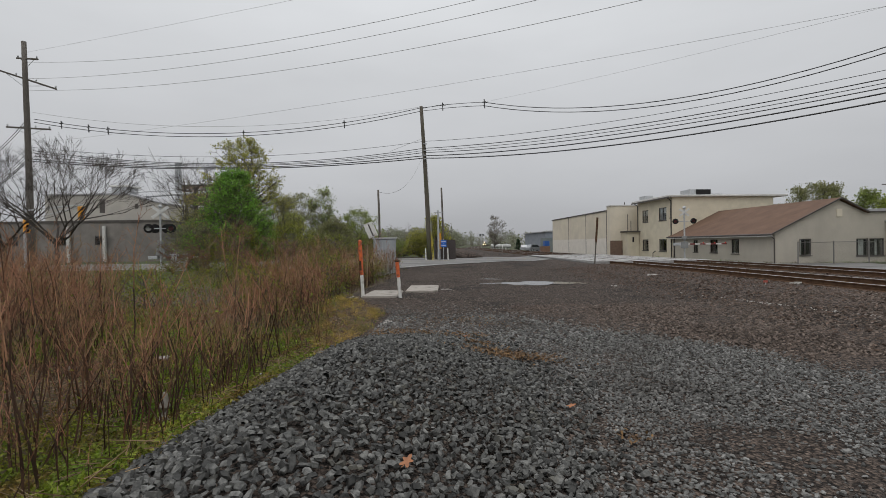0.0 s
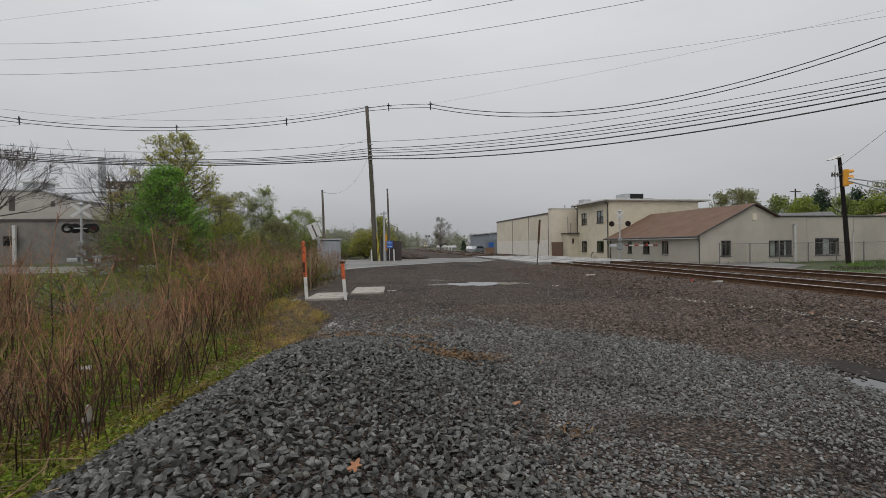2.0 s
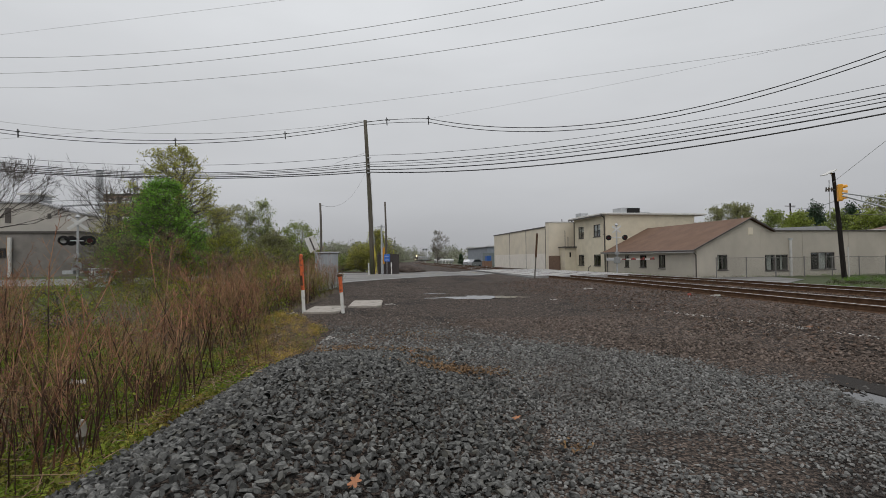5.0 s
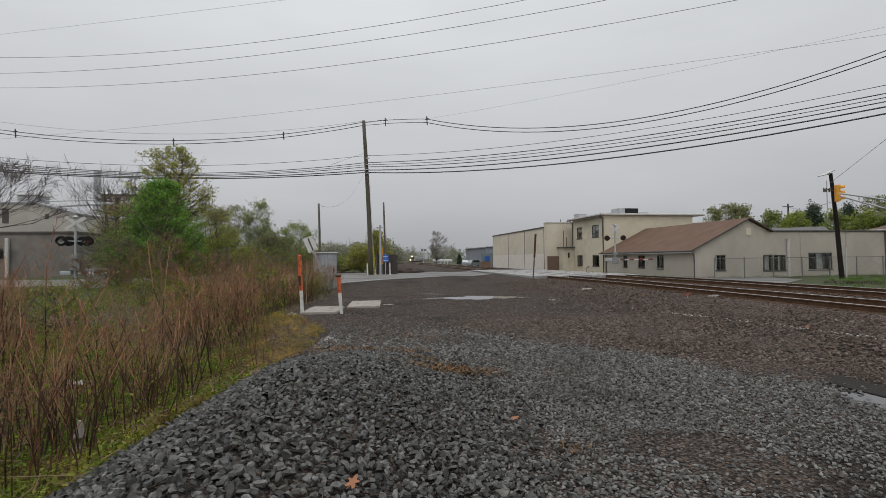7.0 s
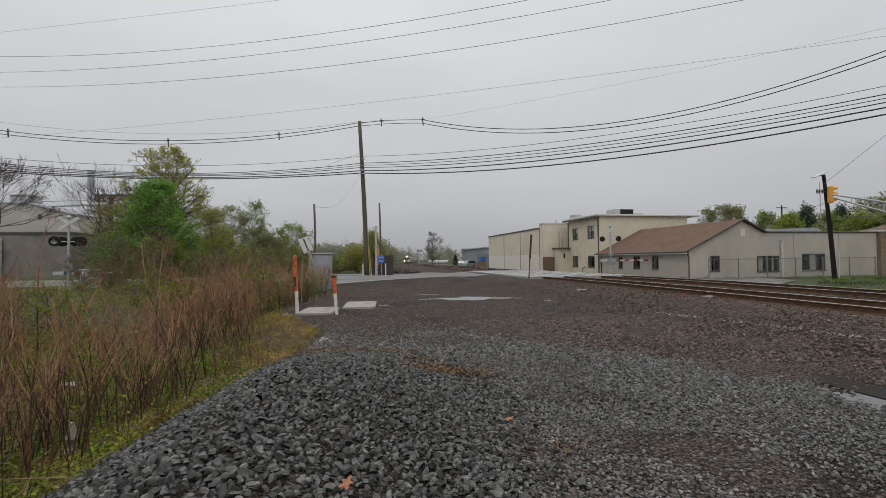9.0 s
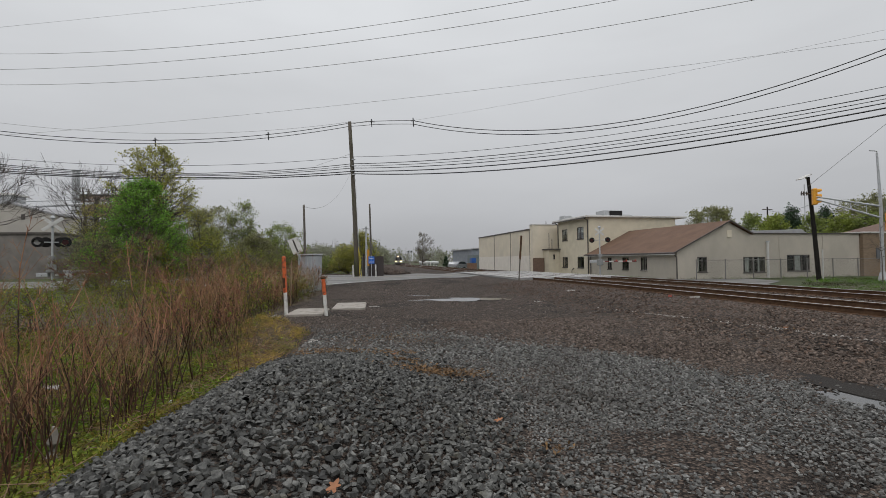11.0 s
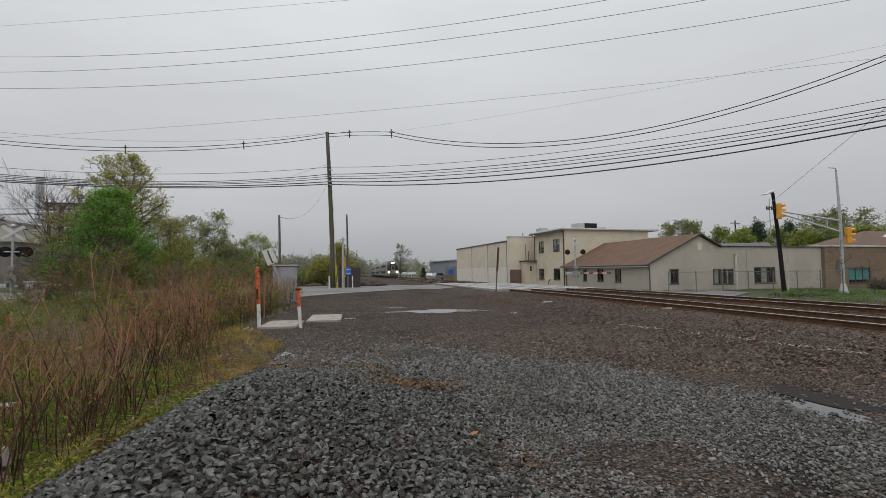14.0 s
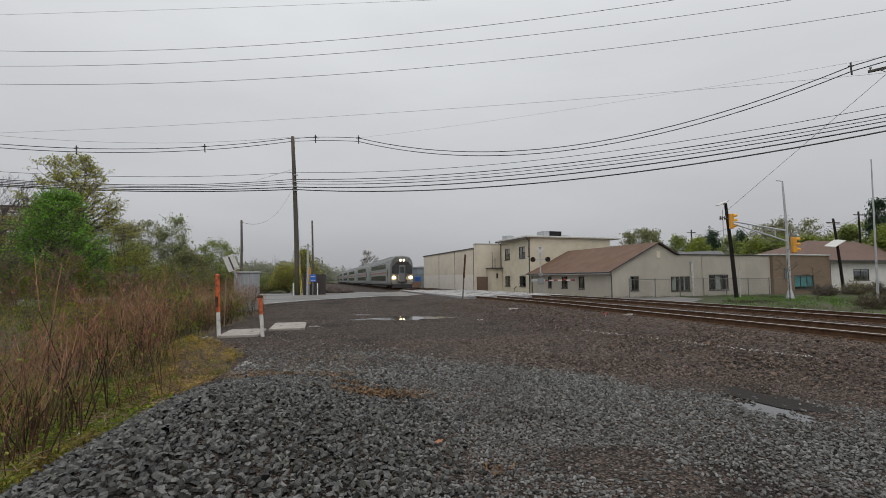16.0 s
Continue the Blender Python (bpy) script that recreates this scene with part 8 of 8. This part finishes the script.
# fallen leaves
M_FALLEN = surf("fallen_leaf", (0.3, 0.125, 0.055), (0.22, 0.09, 0.04), 20, 0.7, rnd=0.3)
for i, (lx, ly, s, turn) in enumerate(((1.17, 4.32, 0.05, 20), (-0.22, 2.62, 0.065, 70), (8.25, 8.3, 0.06, 0), (0.35, 7.6, 0.05, 30))):
    lf = thing("fallen_leaf", pose(lx, ly, gz(lx, ly) + 0.075, 12, -10, turn), "curled orange-brown fallen oak leaf on the stones", "leaf", "fallen leaves")
    out = []
    for k in range(24):
        a = 2 * math.pi * k / 24
        r = s * (0.75 + 0.28 * math.cos(5 * a)) * (0.6 + 0.4 * abs(math.cos(a)))
        out.append((r * math.cos(a), r * math.sin(a) * 0.75))
    bm = prismm(out, -0.001, 0.001, "z")
    for q in bm.verts:
        q.co.z += 2.2 * (q.co.y ** 2) + 0.6 * q.co.x ** 2
    part("blade", bm, M_FALLEN, lf)
    part("stalk", tubem([(-s * 0.7, 0, 0.004), (-s * 1.15, 0.005, 0.012)], 0.0025, 5), M_FALLEN, lf)

# rusty leaf litter in patches on the lot
M_LITTER = surf("leaf_litter", (0.1, 0.056, 0.028), (0.18, 0.105, 0.042), 12, 0.8, island=0.4)
pts = []
for cx, cy, rx, ry, n in ((0.95, 6.3, 0.66, 0.3, 620), (0.75, 6.15, 0.3, 0.12, 130), (0.55, 7.0, 0.24, 0.14, 110), (0.35, 7.9, 0.5, 0.4, 160), (-0.65, 8.2, 0.8, 0.36, 240), (-1.1, 8.6, 0.6, 0.4, 160), (1.5, 3.75, 0.16, 0.13, 30), (0.3, 9.9, 0.8, 0.4, 170), (0.9, 9.3, 0.5, 0.3, 60), (8.2, 8.3, 0.25, 0.25, 30)):
    a = np.stack([rs.normal(cx, rx * 0.5, n), rs.normal(cy, ry * 0.5, n)], 1)
    pts.append(a)
pts = np.concatenate(pts)
v, f = leaves(np.stack([pts[:, 0], pts[:, 1], ground_z(pts[:, 0], pts[:, 1]) + rs.uniform(0.045, 0.085, len(pts))], 1), 0.05, 0.9, 0.45, 9)
mesh_np("leaf_litter", v, f, M_LITTER, "patches of rust-brown leaf litter on the gravel", "leaf litter")

# a line of pale chips across the lot, and broken concrete
chips = []
for ax, ay, bx, by, n in ((7.25, 14.4, 7.7, 11.7, 22), (7.7, 11.7, 8.07, 9.2, 55), (8.07, 9.2, 8.4, 6.2, 70)):
    k = rs.uniform(0, 1, n)
    chips.append(np.stack([ax + (bx - ax) * k + rs.normal(0, 0.035, n), ay + (by - ay) * k + rs.normal(0, 0.03, n)], 1))
c = np.concatenate(chips)
P = np.stack([c[:, 0], c[:, 1], ground_z(c[:, 0], c[:, 1]) + 0.06], 1)
v, f = scatter(SLABS, P, rs.uniform(0.009, 0.021, len(P)), euler_np(rs.normal(0, 0.2, len(P)), rs.normal(0, 0.2, len(P)), rs.uniform(0, 6.28, len(P))))
M_CHIP = surf("pale_chip", (0.4, 0.38, 0.35), (0.27, 0.255, 0.235), 10, 0.8, island=0.3)
mesh_np("pale_chips", v, f, M_CHIP, "thin line of pale stone chips on the lot", "stone chips")


def rubble(x, y, s, n, label, seed, mat):
    r = random.Random(seed)
    t = thing("rubble", pose(x, y, gz(x, y)), label, "rubble", "rubble bits")
    for i in range(n):
        me = bpy.data.meshes.new("chunk")
        tv, tf = ROCKS[r.randrange(len(ROCKS))]
        me.from_pydata([tuple(q * s * r.uniform(0.85, 1.1) for q in v) for v in tv], [], [tuple(int(k) for k in q) for q in tf])
        me.materials.append(mat)
        ob = new("chunk", me)
        ob.parent = t
        ob.matrix_basis = pose(r.gauss(0, s * 2.2), r.gauss(0, s * 1.4), s * 0.25, r.uniform(-15, 15), r.uniform(-15, 15), r.uniform(0, 360))


rubble(8.8, 19.6, 0.06, 14, "pale broken concrete flakes on the lot", 1, M_CHIP)
rubble(6.4, 17.5, 0.045, 6, "pale broken concrete flakes on the lot", 2, M_CHIP)
rubble(0.05, 17.1, 0.05, 7, "small pale rubble beside the slab", 3, M_CHIP)
rubble(-2.85, 14.75, 0.06, 4, "small pale rubble beside the marker post", 4, M_CHIP)
rubble(10.6, 14.0, 0.09, 3, "pale lumps of stone by the rail", 5, M_CHIP)
rubble(-1.15, 9.9, 0.06, 4, "pale stone flakes at the grass edge", 6, M_CHIP)
M_RED = surf("survey_red", (0.4, 0.1, 0.07), (0.3, 0.07, 0.05), 6, 0.6)
fl = thing("survey_flag", pose(9.5, 13.8, gz(9.5, 13.8)), "small red survey ribbon in the ballast", "marker flag")
part("pin", tubem([(0, 0, -0.05), (0, 0, 0.14)], 0.005, 5), M_GALV, fl)
part("ribbon", boxm(-0.06, -0.01, 0.08, 0.06, 0.0, 0.15), M_RED, fl)
M_STUMP = surf("mossy_concrete", (0.32, 0.295, 0.26), (0.2, 0.185, 0.155), 9, 0.9, 0.4, 30)
cn = thing("broken_post", pose(-3.2, 5.3, gz(-3.2, 5.3) - 0.05), "broken pale concrete stump among the weeds", "stump")
part("stump", tubem([(0, 0, -0.1), (0, 0, 0.12), (0.01, 0, 0.26), (0.02, 0, 0.42)], [0.08, 0.075, 0.06, 0.02], 9), M_STUMP, cn)
pb = thing("plastic_scrap", pose(-2.35, 6.0, gz(-2.35, 6.0) + 0.05, 20, 30, 40), "crumpled clear plastic scrap at the heap's foot", "litter")
bm = bmesh.new()
bmesh.ops.create_icosphere(bm, subdivisions=2, radius=0.055)
for q in bm.verts:
    q.co *= 1 + 0.5 * noise.noise(q.co * 14)
    q.co.z *= 1.3
part("scrap", bm, surf("clear_plastic", (0.4, 0.41, 0.41), (0.28, 0.29, 0.29), 9, 0.3), pb)
for i, (lx, ly, s, turn) in enumerate(((-5.2, 8.6, 0.11, 20), (-4.6, 9.9, 0.08, 60), (-6.4, 8.0, 0.07, 10))):
    lt = thing("paper_litter", pose(lx, ly, gz(lx, ly) + 0.12, 10, 12, turn), "crumpled white litter among the weeds", "litter", "litter scraps")
    bm = bmesh.new()
    bmesh.ops.create_grid(bm, x_segments=5, y_segments=4, size=s)
    for q in bm.verts:
        q.co.z = 0.5 * s * noise.noise(q.co * 7 + Vector((i * 3, 0, 0)))
        q.co.y *= 0.6
    ex = bmesh.ops.extrude_face_region(bm, geom=bm.faces[:])
    for q in ex["geom"]:
        if isinstance(q, bmesh.types.BMVert):
            q.co.z += 0.004
    part("sheet", bm, M_CHIP, lt)

# earth heap beside the enclosure
eh = thing("earth_heap", pose(2.5, 50.5, gz(2.5, 50.5)), "low dark bank of earth and ballast by the track", "earth heap")
bm = bmesh.new()
bmesh.ops.create_icosphere(bm, subdivisions=4, radius=1.0)
for q in bm.verts:
    q.co = Vector((q.co.x * 1.7, q.co.y * 3.0, q.co.z * 0.8 * (1 - 0.3 * q.co.x))) * (1 + 0.16 * noise.noise(q.co * 2.5) + 0.05 * noise.noise(q.co * 7))
part("mound", bm, M_BED, eh, smooth=True)


motions()
